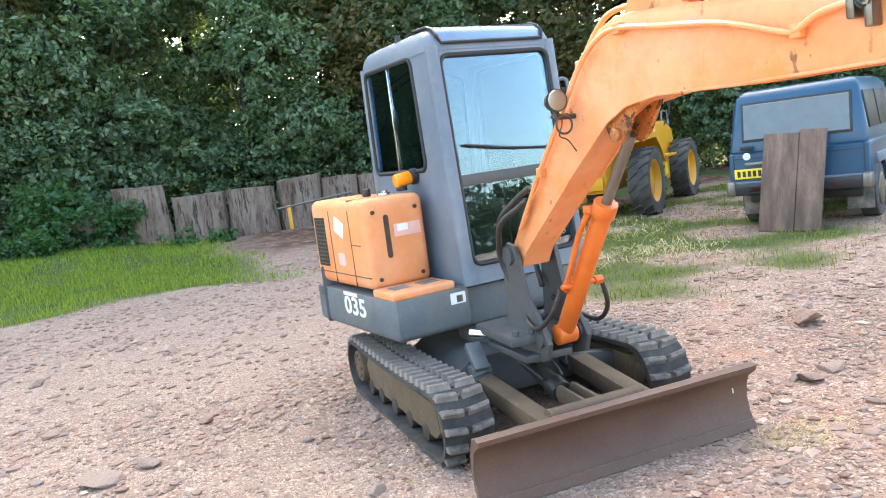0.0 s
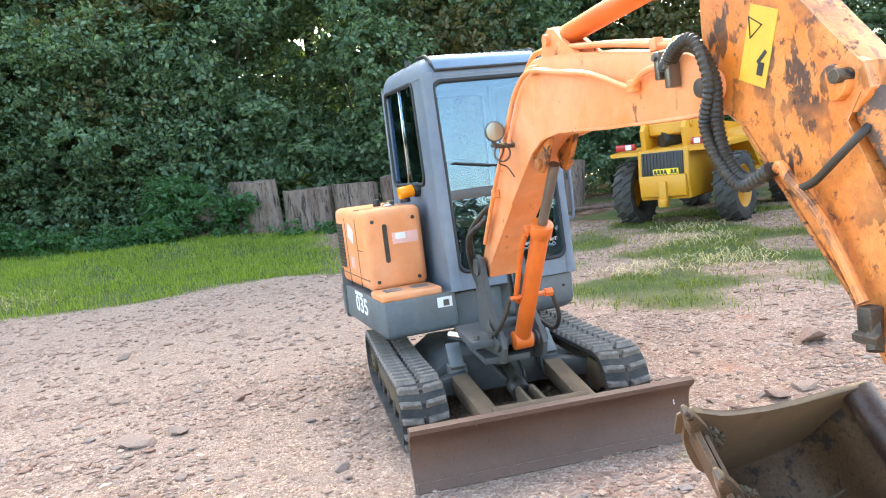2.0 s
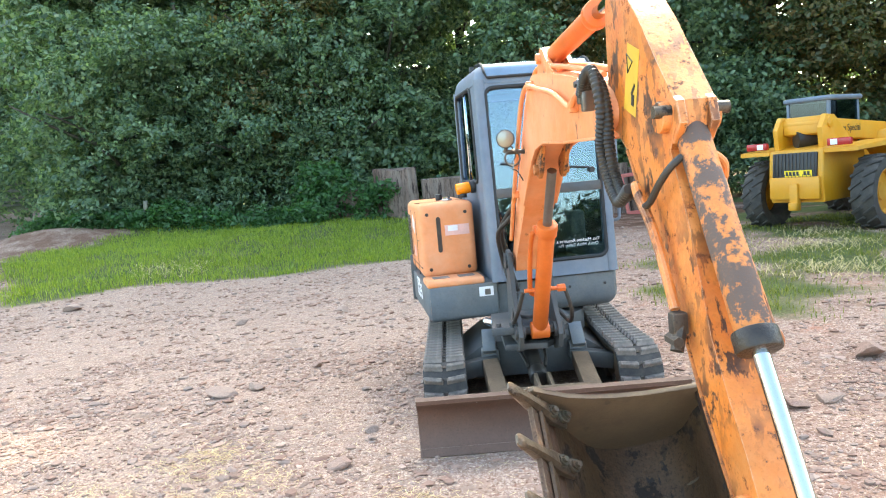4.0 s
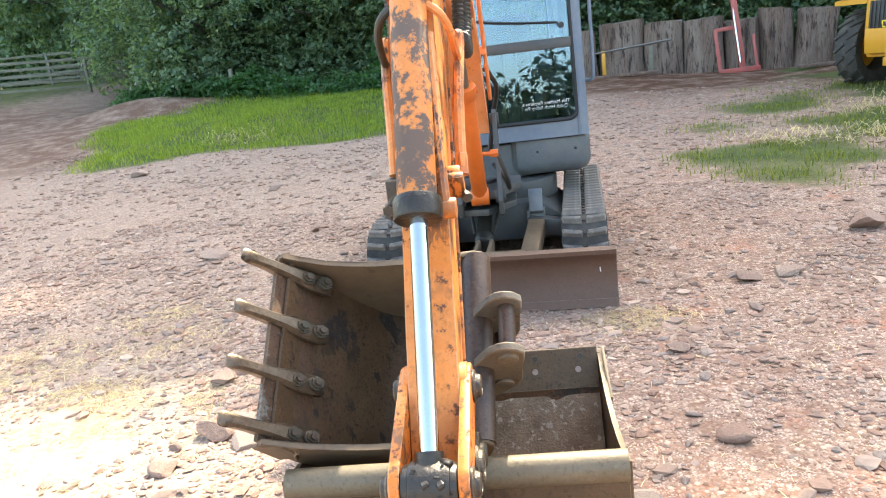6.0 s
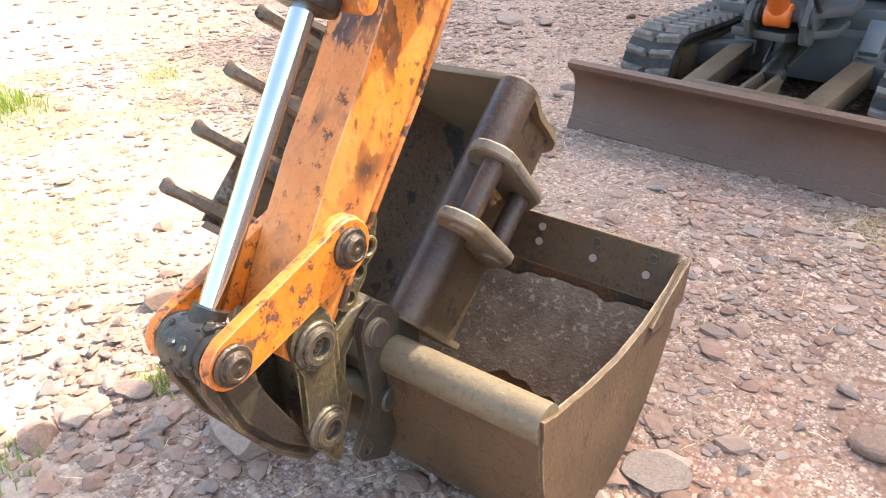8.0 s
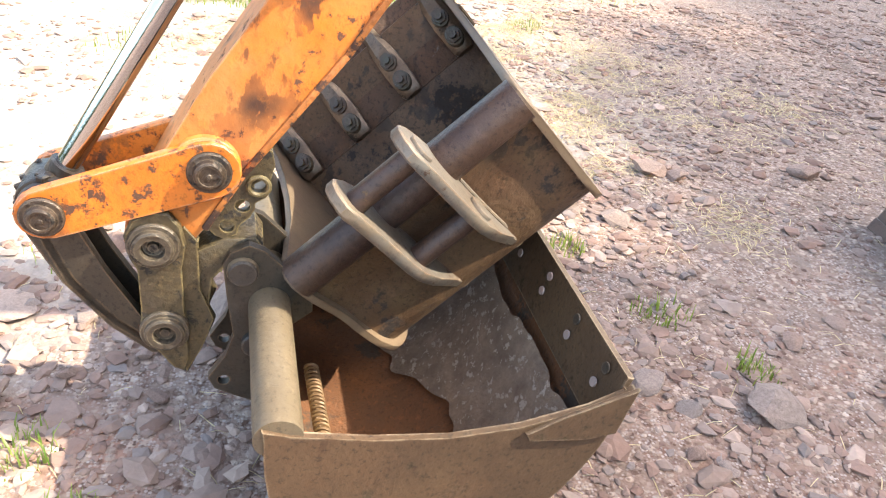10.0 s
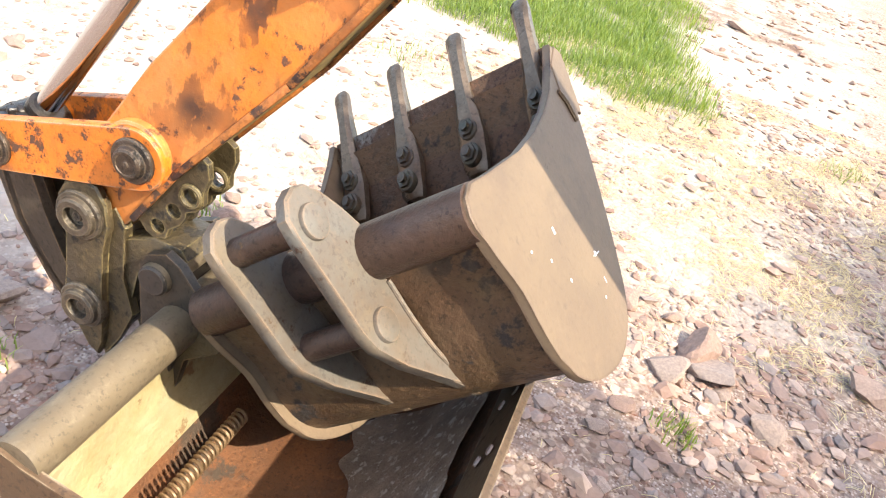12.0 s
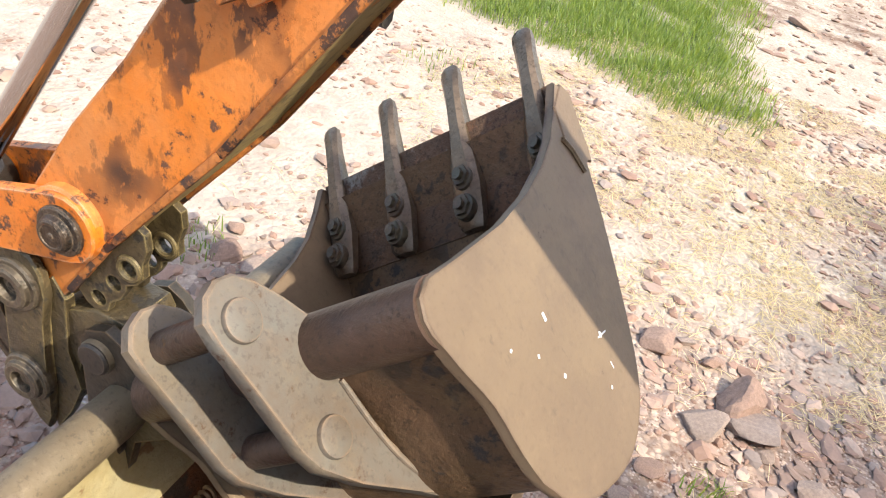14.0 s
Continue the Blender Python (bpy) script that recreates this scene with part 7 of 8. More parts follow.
# ---- stumps, loader, car and other things round the yard ----
def log_slab(name, x, y, w, h, depth, lean, seed, label):
    """A thick upright section of an old tree trunk, set in the ground."""
    z0 = gz(x, y)
    rng = random.Random(seed)
    bm = bmesh.new()
    n, m = 30, 9
    rings = []
    ph = rng.uniform(0, 9)
    for j in range(m + 1):
        t = j / m
        ring = []
        for i in range(n):
            a = 2 * math.pi * i / n
            e = 2.6
            cx = math.copysign(abs(math.cos(a)) ** (2 / e), math.cos(a)) * w / 2
            cy = math.copysign(abs(math.sin(a)) ** (2 / e), math.sin(a)) * depth / 2
            k = 1 + 0.10 * noise.noise((cx * 2.5 + ph, cy * 2.5, t * 0.8)) + 0.06 * noise.noise((cx * 9 + ph, cy * 9, t * 1.2)) + 0.05 * (1 - t) ** 3
            top = h * (1 + 0.10 * noise.noise((cx * 1.3 + ph, 3.3, 0)) + 0.05 * noise.noise((cx * 6 + ph, cy * 6, 1)))
            ring.append(bm.verts.new((x + cx * k + lean * t * h, y + cy * k, z0 - 0.12 + (top + 0.12) * t)))
        rings.append(ring)
    for a, b in zip(rings, rings[1:]):
        for i in range(n):
            bm.faces.new((a[i], a[(i + 1) % n], b[(i + 1) % n], b[i]))
    c = bm.verts.new(sum((v.co for v in rings[-1]), Vector()) / n + Vector((0, 0, 0.02)))
    for i in range(n):
        bm.faces.new((rings[-1][i], rings[-1][(i + 1) % n], c))
    return tagged(part(name, bm, M["stump"]), label, "tree stump", group="row of old trunk sections")


for k, (x, y, w, h, lean, lab) in enumerate((
        (-3.55, 18.0, 1.25, 0.78, 0.10, "low pale weathered trunk section overgrown by a bush"), (-2.05, 17.8, 1.25, 1.42, -0.05, "tall bleached grey trunk section standing upright"),
        (-0.72, 17.8, 1.35, 1.15, 0.03, "broad brown trunk section with flaking white patches"), (0.62, 17.6, 1.25, 1.2, -0.02, "broad reddish brown trunk section standing upright"),
        (1.92, 17.6, 1.2, 1.35, 0.03, "reddish brown trunk section with a pale top corner"), (3.02, 17.5, 1.0, 1.32, 0.0, "grey weathered trunk section standing upright"),
        (4.02, 17.4, 1.0, 1.35, 0.02, "dark fissured trunk section standing upright"), (5.0, 17.5, 0.95, 1.3, -0.03, "grey trunk section behind the red frame"),
        (5.85, 17.3, 0.8, 1.5, -0.05, "narrow ragged trunk section standing upright"), (6.65, 17.1, 0.95, 1.38, 0.08, "pale grey ragged trunk section at the row's end"))):
    log_slab("stump", x, y, w, h, 0.7, lean, 20 + k, lab)

# pallet-fork frame with a mast, leaning on the stumps
fx, fy = 4.72, 16.55
z0 = gz(fx, fy)
rack = thing("fork_frame", (fx, fy, z0), "faded red steel implement frame leaning against the stumps", "farm implement")
for nm, a, b, w in (("base_bar", (-0.45, 0, 0.05), (0.55, 0.05, 0.07), 0.12), ("mast", (0.12, 0.05, 0.05), (-0.16, 0.55, 3.2), 0.15), ("left_post", (-0.42, 0.05, 0.05), (-0.50, 0.3, 1.1), 0.09),
                    ("top_bar", (-0.5, 0.3, 1.08), (0.05, 0.28, 1.12), 0.1), ("right_post", (0.48, 0.08, 0.05), (0.42, 0.28, 0.9), 0.07)):
    bm = bmesh.new()
    beam(bm, Vector((fx, fy, z0)) + Vector(a), Vector((fx, fy, z0)) + Vector(b), w, w * 0.7, 0.01, (0, 1, 0))
    part(nm, bm, M["redpaint"], rack)
bm = bmesh.new()
add_box(bm, (fx - 0.18, fy + 0.57, z0 + 3.25), (0.28, 0.12, 0.14), None, 0.02)
add_cyl(bm, (fx - 0.16, fy + 0.56, z0 + 3.2), (fx - 0.19, fy + 0.6, z0 + 3.55), 0.03, 8)
part("mast_head", bm, M["redpaint"], rack)
bm = bmesh.new()
add_cyl(bm, (fx + 0.06, fy + 0.02, z0 + 0.25), (fx - 0.09, fy + 0.33, z0 + 1.9), 0.03, 12)
part("ram_rod", bm, M["chrome"], rack)

# telescopic loader
LO = Matrix.Translation((6.57, 10.3, 0.0)) @ Matrix.Rotation(math.atan2(-0.787, 0.617), 4, "Z")   # right, forward, up
LZ = 0.0
loader = thing("telescopic_loader", (6.57, 10.3, 0), "muddy yellow telescopic farm loader parked on the grass", "loader")


def wheel(parent, m, r, w, name="wheel"):
    """Tyre with chevron bars on a dished yellow rim; axle along x."""
    bm = bmesh.new()
    prof = [(r * 0.62, -w * 0.42), (r * 0.80, -w * 0.5), (r * 0.93, -w * 0.47), (r * 0.965, -w * 0.3), (r * 0.97, 0), (r * 0.965, w * 0.3), (r * 0.93, w * 0.47), (r * 0.80, w * 0.5), (r * 0.62, w * 0.42)]
    n = 40
    rings = [[bm.verts.new((x, q * math.cos(a), q * math.sin(a))) for q, x in prof] for a in (2 * math.pi * k / n for k in range(n))]
    for i in range(n):
        for j in range(len(prof) - 1):
            bm.faces.new((rings[i][j], rings[(i + 1) % n][j], rings[(i + 1) % n][j + 1], rings[i][j + 1]))
        bm.faces.new((rings[i][-1], rings[(i + 1) % n][-1], rings[(i + 1) % n][0], rings[i][0]))
    tyre = part(name, bm, M["tyre"], parent, "muddy tractor tyre", matrix=m)
    bar = bmesh.new()
    beam(bar, (0.01, -0.02, 0.0), (w * 0.5, 0.13, -0.03), 0.055, 0.05, 0.008)
    bmesh.ops.transform(bar, matrix=Matrix.Translation((0, 0, 0)), verts=bar.verts[:])
    me = bpy.data.meshes.new("tread_bar")
    bar.to_mesh(me)
    bar.free()
    me.materials.append(M["tyre"])
    for k in range(18):
        for h in (0, 1):
            a = 2 * math.pi * (k + 0.5 * h) / 18
            o = new("tread_bar", me)
            o.parent = tyre
            p = Vector((0, 0, 0))
            q = tyre
            while q is not None:
                p += q.location
                q = q.parent
            mm = m @ Matrix.Rotation(a, 4, "X") @ Matrix.Translation((0, 0, r * 0.985)) @ (Matrix() if h == 0 else Matrix.Rotation(math.pi, 4, "Y") @ Matrix.Rotation(math.pi, 4, "X") @ Matrix.Rotation(0, 4, "Z"))
            o.matrix_local = Matrix.Translation(-p) @ mm
    bm = bmesh.new()
    rp = [(r * 0.63, w * 0.40), (r * 0.60, w * 0.42), (r * 0.57, w * 0.36), (r * 0.52, w * 0.12), (r * 0.25, w * 0.10), (r * 0.22, w * 0.2), (0.001, w * 0.22)]
    rings = [[bm.verts.new((x, q * math.cos(a), q * math.sin(a))) for q, x in rp] for a in (2 * math.pi * k / 28 for k in range(28))]
    for i in range(28):
        for j in range(len(rp) - 1):
            bm.faces.new((rings[i][j], rings[(i + 1) % 28][j], rings[(i + 1) % 28][j + 1], rings[i][j + 1]))
    part("rim", bm, M["yellow"], tyre, "yellow dished rim", matrix=m)
    return tyre


WR = 0.68
for sx, y in ((1, 0), (-1, 0), (1, 3.2), (-1, 3.2)):
    m = LO @ Matrix.Translation((sx * 1.05, y, WR - 0.03)) @ (Matrix() if sx > 0 else Matrix.Rotation(math.pi, 4, "Z"))
    wheel(loader, m, WR, 0.42)


def lpart(name, bm, mat, label="", parent=None):
    return part(name, bm, M[mat], parent or loader, label, matrix=LO)


bm = bmesh.new()
add_prism(bm, [(-0.85, 0.55), (-0.92, 0.95), (-0.86, 1.52), (-0.2, 1.62), (0.7, 1.50), (0.9, 1.0), (0.8, 0.55)], -0.52, 0.52, 0.04, 3, lambda p, q, d: (d, p, q))
rear = lpart("engine_cover", bm, "yellow", "yellow engine cover")
lpart("radiator_grille", box((0, -0.905, 1.24), (0.84, 0.05, 0.46), Matrix.Rotation(radians(-6), 3, "X"), 0.01), "black", "black rear grille", rear)
for k in range(12):
    lpart("grille_bar", box((-0.38 + k * 0.069, -0.934, 1.24), (0.012, 0.02, 0.44), Matrix.Rotation(radians(-6), 3, "X")), "dark_steel", "", rear)
lpart("number_plate", box((0.08, -0.955, 1.09), (0.52, 0.012, 0.115), None, 0.003, 1), "plate", "yellow plate with dark bars", rear)
for k in range(7):
    if k != 4:
        lpart("plate_bar", box((-0.13 + k * 0.068, -0.963, 1.09), (0.045, 0.004, 0.075)), "black", "", rear)
bm = bmesh.new()
add_box(bm, (0, -0.93, 0.82), (0.95, 0.10, 0.42), None, 0.03)
add_box(bm, (0.02, -0.98, 0.66), (0.16, 0.14, 0.5), None, 0.02)
add_cyl(bm, (0.02, -1.05, 0.42), (0.02, -1.05, 0.56), 0.09, 16, bev=0.015)
lpart("rear_hitch", bm, "yellow", "yellow tow hitch")
for sx in (-1, 1):
    lpart("tail_lamp", box((sx * 0.78, -0.80, 1.62), (0.42, 0.10, 0.13), None, 0.02), "tailred", "red and white tail lamp")
    lpart("tail_lamp_white", box((sx * 0.70, -0.855, 1.62), (0.12, 0.012, 0.10), None, 0.003, 1), "white")
    bm = bmesh.new()
    add_prism(bm, [(-0.85, 1.52), (0.75, 1.60), (1.1, 1.35), (1.35, 0.95), (1.28, 0.95), (1.0, 1.28), (0.7, 1.50), (-0.85, 1.44)], sx * 0.52, sx * 1.12, 0.01, 2, lambda p, q, d: (d, p, q))
    lpart("mudguard", bm, "yellow", "yellow mudguard")
bm = bmesh.new()
for sx in (-1, 1):
    add_prism(bm, [(-0.75, 1.5), (-0.80, 1.9), (-0.62, 2.14), (-0.3, 2.12), (0.2, 1.75), (0.4, 1.5)], sx * 0.42 - 0.05, sx * 0.42 + 0.05, 0.02, 2, lambda p, q, d: (d, p, q))
lpart("boom_mount", bm, "yellow", "yellow boom mount")
bm = bmesh.new()
add_box(bm, (0, -0.42, 1.93), (0.72, 0.36, 0.34), Matrix.Rotation(radians(-10), 3, "X"), 0.04)
add_cyl(bm, (-0.5, -0.5, 1.98), (0.5, -0.5, 1.98), 0.10, 18, bev=0.01)
lb = lpart("boom_heel", bm, "yellow")
bm = bmesh.new()
beam(bm, (0.05, -0.4, 1.92), (0.05, 3.6, 1.66), 0.34, 0.36, 0.02)
tb = lpart("telescopic_boom", bm, "yellow", "yellow telescopic boom with black lettering")
text("boom_lettering", "Farm Special", 0.20, LO @ Matrix.Translation((0.224, 0.75, 1.85)) @ Matrix(((0, 0, 1, 0), (1, 0, 0, 0), (0, 1, 0, 0), (0, 0, 0, 1))), M["black"], tb, 0.002)
bm = bmesh.new()
add_cyl(bm, (-0.12, -0.6, 1.70), (0.12, -0.3, 1.70), 0.16, 14)
lpart("hose_bundle", bm, "hose")
bm = bmesh.new()
add_prism(bm, [(0.9, 0.55), (0.95, 1.15), (1.6, 1.1), (2.05, 1.75), (2.8, 1.8), (3.45, 1.6), (3.6, 0.95), (2.8, 0.85), (2.1, 0.5)], -0.5, 0.78, 0.03, 2, lambda p, q, d: (d, p, q))
lpart("chassis", bm, "yellow", "muddy yellow chassis")
bm = bmesh.new()
add_box(bm, (0.85, 1.75, 0.78), (0.30, 0.62, 0.5), None, 0.03)
add_box(bm, (1.0, 1.75, 1.06), (0.35, 0.7, 0.05), None, 0.01)
lpart("tool_box", bm, "yellow")
lpart("fuel_tank_side", box((1.01, 1.73, 0.78), (0.02, 0.2, 0.26), None, 0.004, 1), "plate")
# cab of the loader
lc = lpart("loader_cab", box((-0.45, 1.15, 1.35), (0.85, 1.25, 0.5), None, 0.04, 2), "yellow")
for x in (-0.86, -0.05):
    for y in (0.55, 1.75):
        lpart("cab_post", box((x, y, 2.0), (0.06, 0.07, 0.9), None, 0.01), "grey", "", lc)
lpart("cab_roof", box((-0.45, 1.15, 2.47), (0.98, 1.36, 0.10), None, 0.04, 3), "grey", "grey cab roof", lc)
for c, s in (((-0.45, 0.545, 2.02), (0.76, 0.008, 0.8)), ((-0.45, 1.755, 2.02), (0.76, 0.008, 0.8)), ((-0.87, 1.15, 2.02), (0.008, 1.12, 0.8)), ((-0.04, 1.15, 2.02), (0.008, 1.12, 0.8))):
    lpart("cab_pane", box(c, s), "carglass", "", lc)
lpart("cab_seat", box((-0.45, 1.1, 1.75), (0.45, 0.4, 0.5), None, 0.06, 2), "seat", "", lc)
bm = bmesh.new()
add_tube(bm, smooth_path([(0.7, 2.75, 1.6), (0.9, 2.77, 1.9), (0.95, 2.77, 2.2)], 5), 0.018, 8)
add_box(bm, (0.95, 2.77, 2.4), (0.16, 0.04, 0.42), None, 0.02)
mir = lpart("mirror", bm, "black", "wing mirror on an arm")
lpart("mirror_glass", box((0.95, 2.746, 2.42), (0.13, 0.006, 0.36)), "sheen", "", mir)
bm = bmesh.new()
add_tube(bm, smooth_path([(0.72, 2.8, 1.7), (0.72, 2.85, 1.98), (0.72, 3.1, 2.02), (0.72, 3.35, 1.95), (0.72, 3.4, 1.6)], 5), 0.02, 8)
lpart("guard_hoop", bm, "grey")

# blue off-road car seen from behind
CA = Matrix.Translation((6.72, 5.25, 0.0)) @ Matrix.Rotation(-radians(59), 4, "Z") @ Matrix.Scale(1.1, 4)     # right, forward, up; the origin under the rear bumper
car = thing("off_road_car", (6.72, 5.25, 0), "dusty blue boxy off-road car with a silver bumper", "car")


def cpart(name, bm, mat, label="", parent=None):
    return part(name, bm, M[mat], parent or car, label, matrix=CA)


bm = bmesh.new()
secs = [(0.0, 0.86, 0.50, 1.02), (0.04, 0.875, 0.46, 1.02), (2.9, 0.875, 0.46, 1.02), (4.2, 0.84, 0.48, 0.98)]
add_prism(bm, [(0.0, 0.52), (0.0, 1.02), (0.06, 1.06), (3.0, 1.06), (3.2, 1.02), (4.2, 0.96), (4.25, 0.55), (4.1, 0.45), (3.75, 0.42), (3.6, 0.75), (3.3, 0.85), (3.0, 0.75), (2.85, 0.42), (1.25, 0.42), (1.1, 0.75), (0.8, 0.85), (0.5, 0.75), (0.35, 0.45)],
          -0.875, 0.875, 0.04, 3, lambda p, q, d: (d, p, q))
body = cpart("body", bm, "blue", "dusty dark blue bodywork")
bm = bmesh.new()
rings = []
for z, ins, y0, y1 in ((1.05, 0.02, 0.03, 2.95), (1.10, 0.02, 0.03, 2.85), (1.76, 0.11, 0.13, 2.2), (1.84, 0.16, 0.20, 2.05), (1.87, 0.25, 0.32, 1.95)):
    rings.append([bm.verts.new((p, q, z)) for p, q in rounded(-0.875 + ins, y0, 0.875 - ins, y1, 0.06, 3)])
for a, b in zip(rings, rings[1:]):
    for i in range(len(a)):
        bm.faces.new((a[i], a[(i + 1) % len(a)], b[(i + 1) % len(a)], b[i]))
bm.faces.new(rings[-1])
bm.faces.new(rings[0][::-1])
cpart("cabin", bm, "blue", "blue roof and pillars")
tilt = Matrix.Rotation(radians(-8.5), 3, "X")
rw = cpart("rear_window", box((0.0, 0.075, 1.44), (1.36, 0.02, 0.53), tilt, 0.008), "black", "wide rear window")
cpart("pane", box((0.0, 0.062, 1.44), (1.30, 0.012, 0.47), tilt, 0.004, 1), "sheen", "pale sky-reflecting glass", rw)
for sx in (-1, 1):
    for y, ln in ((0.55, 0.75), (1.45, 0.85)):
        sw = cpart("side_window", box((sx * 0.815, y, 1.44), (0.03, ln, 0.48), Matrix.Rotation(radians(-sx * 7.5), 3, "Y"), 0.005), "black")
    m = CA @ Matrix.Translation((sx * 0.74, 0.80, 0.36)) @ (Matrix() if sx > 0 else Matrix.Rotation(math.pi, 4, "Z"))
    for y in (0.80, 3.30):
        mm = CA @ Matrix.Translation((sx * 0.74, y, 0.36)) @ (Matrix() if sx > 0 else Matrix.Rotation(math.pi, 4, "Z"))
        bm = bmesh.new()
        add_cyl(bm, (-0.11, 0, 0), (0.11, 0, 0), 0.37, 32, bev=0.03)
        ty = part("wheel", bm, M["tyre"], car, "black road tyre", matrix=mm)
        bm = bmesh.new()
        add_cyl(bm, (0.105, 0, 0), (0.125, 0, 0), 0.22, 20, bev=0.01)
        part("rim", bm, M["rod"], ty, matrix=mm)
    cpart("tail_lamp", box((sx * 0.60, -0.085, 0.545), (0.36, 0.05, 0.10), None, 0.012), "tailred", "red bumper lamp")
    cpart("indicator", box((sx * 0.81, -0.08, 0.545), (0.08, 0.05, 0.10), None, 0.012), "amber")
    cpart("mud_flap", box((sx * 0.66, 0.42, 0.28), (0.32, 0.03, 0.26), None, 0.005), "rubber", "black mud flap")
    cpart("wheel_arch", box((sx * 0.885, 0.80, 0.80), (0.05, 0.95, 0.14), None, 0.02), "grey")
bm = bmesh.new()
add_box(bm, (0, -0.03, 0.55), (1.74, 0.16, 0.17), None, 0.035, 3)
bump_r = cpart("rear_bumper", bm, "black", "black rear bumper with silver corners")
for sx in (-1, 1):
    cpart("bumper_corner", box((sx * 0.83, -0.035, 0.56), (0.12, 0.18, 0.20), None, 0.03, 3), "rod", "dull silver bumper corner", bump_r)
cpart("bumper_top", box((0, -0.02, 0.64), (1.70, 0.14, 0.02), None, 0.006), "grey")
pl = cpart("number_plate", box((-0.56, -0.02, 0.755), (0.46, 0.03, 0.13), None, 0.004, 1), "plate", "yellow plate with dark bars")
for k in range(6):
    cpart("plate_bar", box((-0.73 + 0.068 * k, -0.037, 0.755), (0.042, 0.004, 0.08)), "black", "", pl)
cpart("door_handle", box((-0.62, -0.015, 1.10), (0.16, 0.03, 0.06), None, 0.01), "black", "black tailgate handle")
cpart("round_badge", (lambda b: (add_cyl(b, (-0.62, 0.0, 0.99), (-0.62, -0.012, 0.99), 0.05, 16), b)[1])(bmesh.new()), "white")
cpart("plate_recess", box((-0.50, -0.008, 0.88), (0.3, 0.02, 0.05), None, 0.008), "rod")
cpart("underside", box((0, 1.6, 0.38), (1.4, 2.6, 0.12), None, 0.02), "black")
cpart("gate_seam", box((0.0, -0.003, 0.96), (1.6, 0.008, 0.008)), "black")
for sx in (-1, 1):
    cpart("gate_seam", box((sx * 0.80, -0.003, 0.84), (0.008, 0.008, 0.42)), "black")

# weathered board leaning on the car
bd = thing("timber_board", (6.33, 5.06, 0), "weathered brown plank board leaning against the blue car", "wooden board")
e = Vector((0.4, -0.9, 0)).normalized()
nrm = Vector((-0.914, -0.406, 0))
for k in range(2):
    w = (0.50, 0.36)[k]
    o = (-0.20, 0.235)[k]
    base = Vector((6.32, 5.06, 0)) + e * o
    up = Vector((0.25, 0.12, 1.38 + 0.02 * k)) + e * 0.09
    bm = bmesh.new()
    beam(bm, base, base + up, w - 0.006, 0.045, 0.006, nrm)
    part("plank", bm, M["board"], bd)

# fence in the meadow, posts, logs, planks
def rail_fence(pts, label):
    f = thing("fence", (pts[0][0], pts[0][1], gz(*pts[0])), label, "fence")
    for (x, y) in pts:
        z = gz(x, y)
        part("post", box((x, y, z + 0.6), (0.11, 0.11, 1.4), None, 0.01), M["fence"], f)
    for a, b in zip(pts, pts[1:]):
        za, zb = gz(*a), gz(*b)
        for k in range(5):
            bm = bmesh.new()
            beam(bm, (a[0], a[1], za + 0.25 + 0.25 * k), (b[0], b[1], zb + 0.25 + 0.25 * k), 0.04, 0.09, 0.006)
            part("rail", bm, M["fence"], f)


rail_fence([(-22.5, 19.0), (-20.0, 21.0), (-17.6, 23.0), (-15.4, 25.0)], "grey five-rail timber fence at the meadow's edge")
rail_fence([(-24.0, 24.0), (-21.0, 25.6), (-18.0, 27.2), (-15.0, 28.8)], "far grey timber fence across the meadow")
px_, py_ = -9.3, 17.4
tagged(part("fence_post", box((px_, py_, gz(px_, py_) + 0.30), (0.10, 0.10, 0.8), Matrix.Rotation(0.08, 3, "Y"), 0.01), M["fence"]), "short grey wooden post in the grass", "post")
for (a, b, r) in (((-8.25, -2.62, 0.10), (-11.2, -1.55, 0.11), 0.10), ((-8.05, -2.30, 0.10), (-10.9, -1.25, 0.11), 0.10)):
    za = gz(a[0], a[1])
    log = thing("log", (a[0], a[1], za), "pale debarked log lying at the verge", "log", group="logs at the verge")
    bm = bmesh.new()
    pts = [Vector((a[0], a[1], za + r)).lerp(Vector((b[0], b[1], gz(b[0], b[1]) + r)), k / 8) + Vector((0, 0, 0.015 * math.sin(k * 2.1))) for k in range(9)]
    add_tube(bm, pts, r, 14, radii=[r * (1 + 0.06 * math.sin(k * 1.7)) for k in range(9)])
    part("trunk", bm, M["log"], log)
    d = (pts[0] - pts[1]).normalized()
    bm = bmesh.new()
    add_cyl(bm, pts[0] - d * 0.01, pts[0] + d * 0.006, r * 0.93, 14)
    part("sawn_end", bm, M["logend"], log, "dark sawn end")
for x, y, ln, a in ((6.9, 15.9, 1.9, 0.12), (7.6, 15.6, 1.5, -0.1), (1.9, 16.4, 1.7, 0.05)):
    z = gz(x, y)
    tagged(part("plank", box((x, y, z + 0.05), (ln, 0.2, 0.07), Matrix.Rotation(a, 3, "Z"), 0.008), M["board"]), "old plank lying in front of the stumps", "plank", group="planks by the stumps")
bm = bmesh.new()
x, y = 1.6, 16.6
z = gz(x, y)
sawh = thing("trestle", (x, y, z), "low steel bar trestle in front of the stumps", "trestle")
part("bar", (lambda b: (add_cyl(b, (x - 0.5, y, z + 0.62), (x + 1.5, y + 0.1, z + 0.78), 0.03, 10), b)[1])(bm), M["rod"], sawh)
for dx in (-0.2, 1.0):
    part("leg", box((x + dx, y + 0.03, z + 0.33), (0.09, 0.07, 0.7), None, 0.01), M["yellow"] if dx < 0 else M["fence"], sawh)

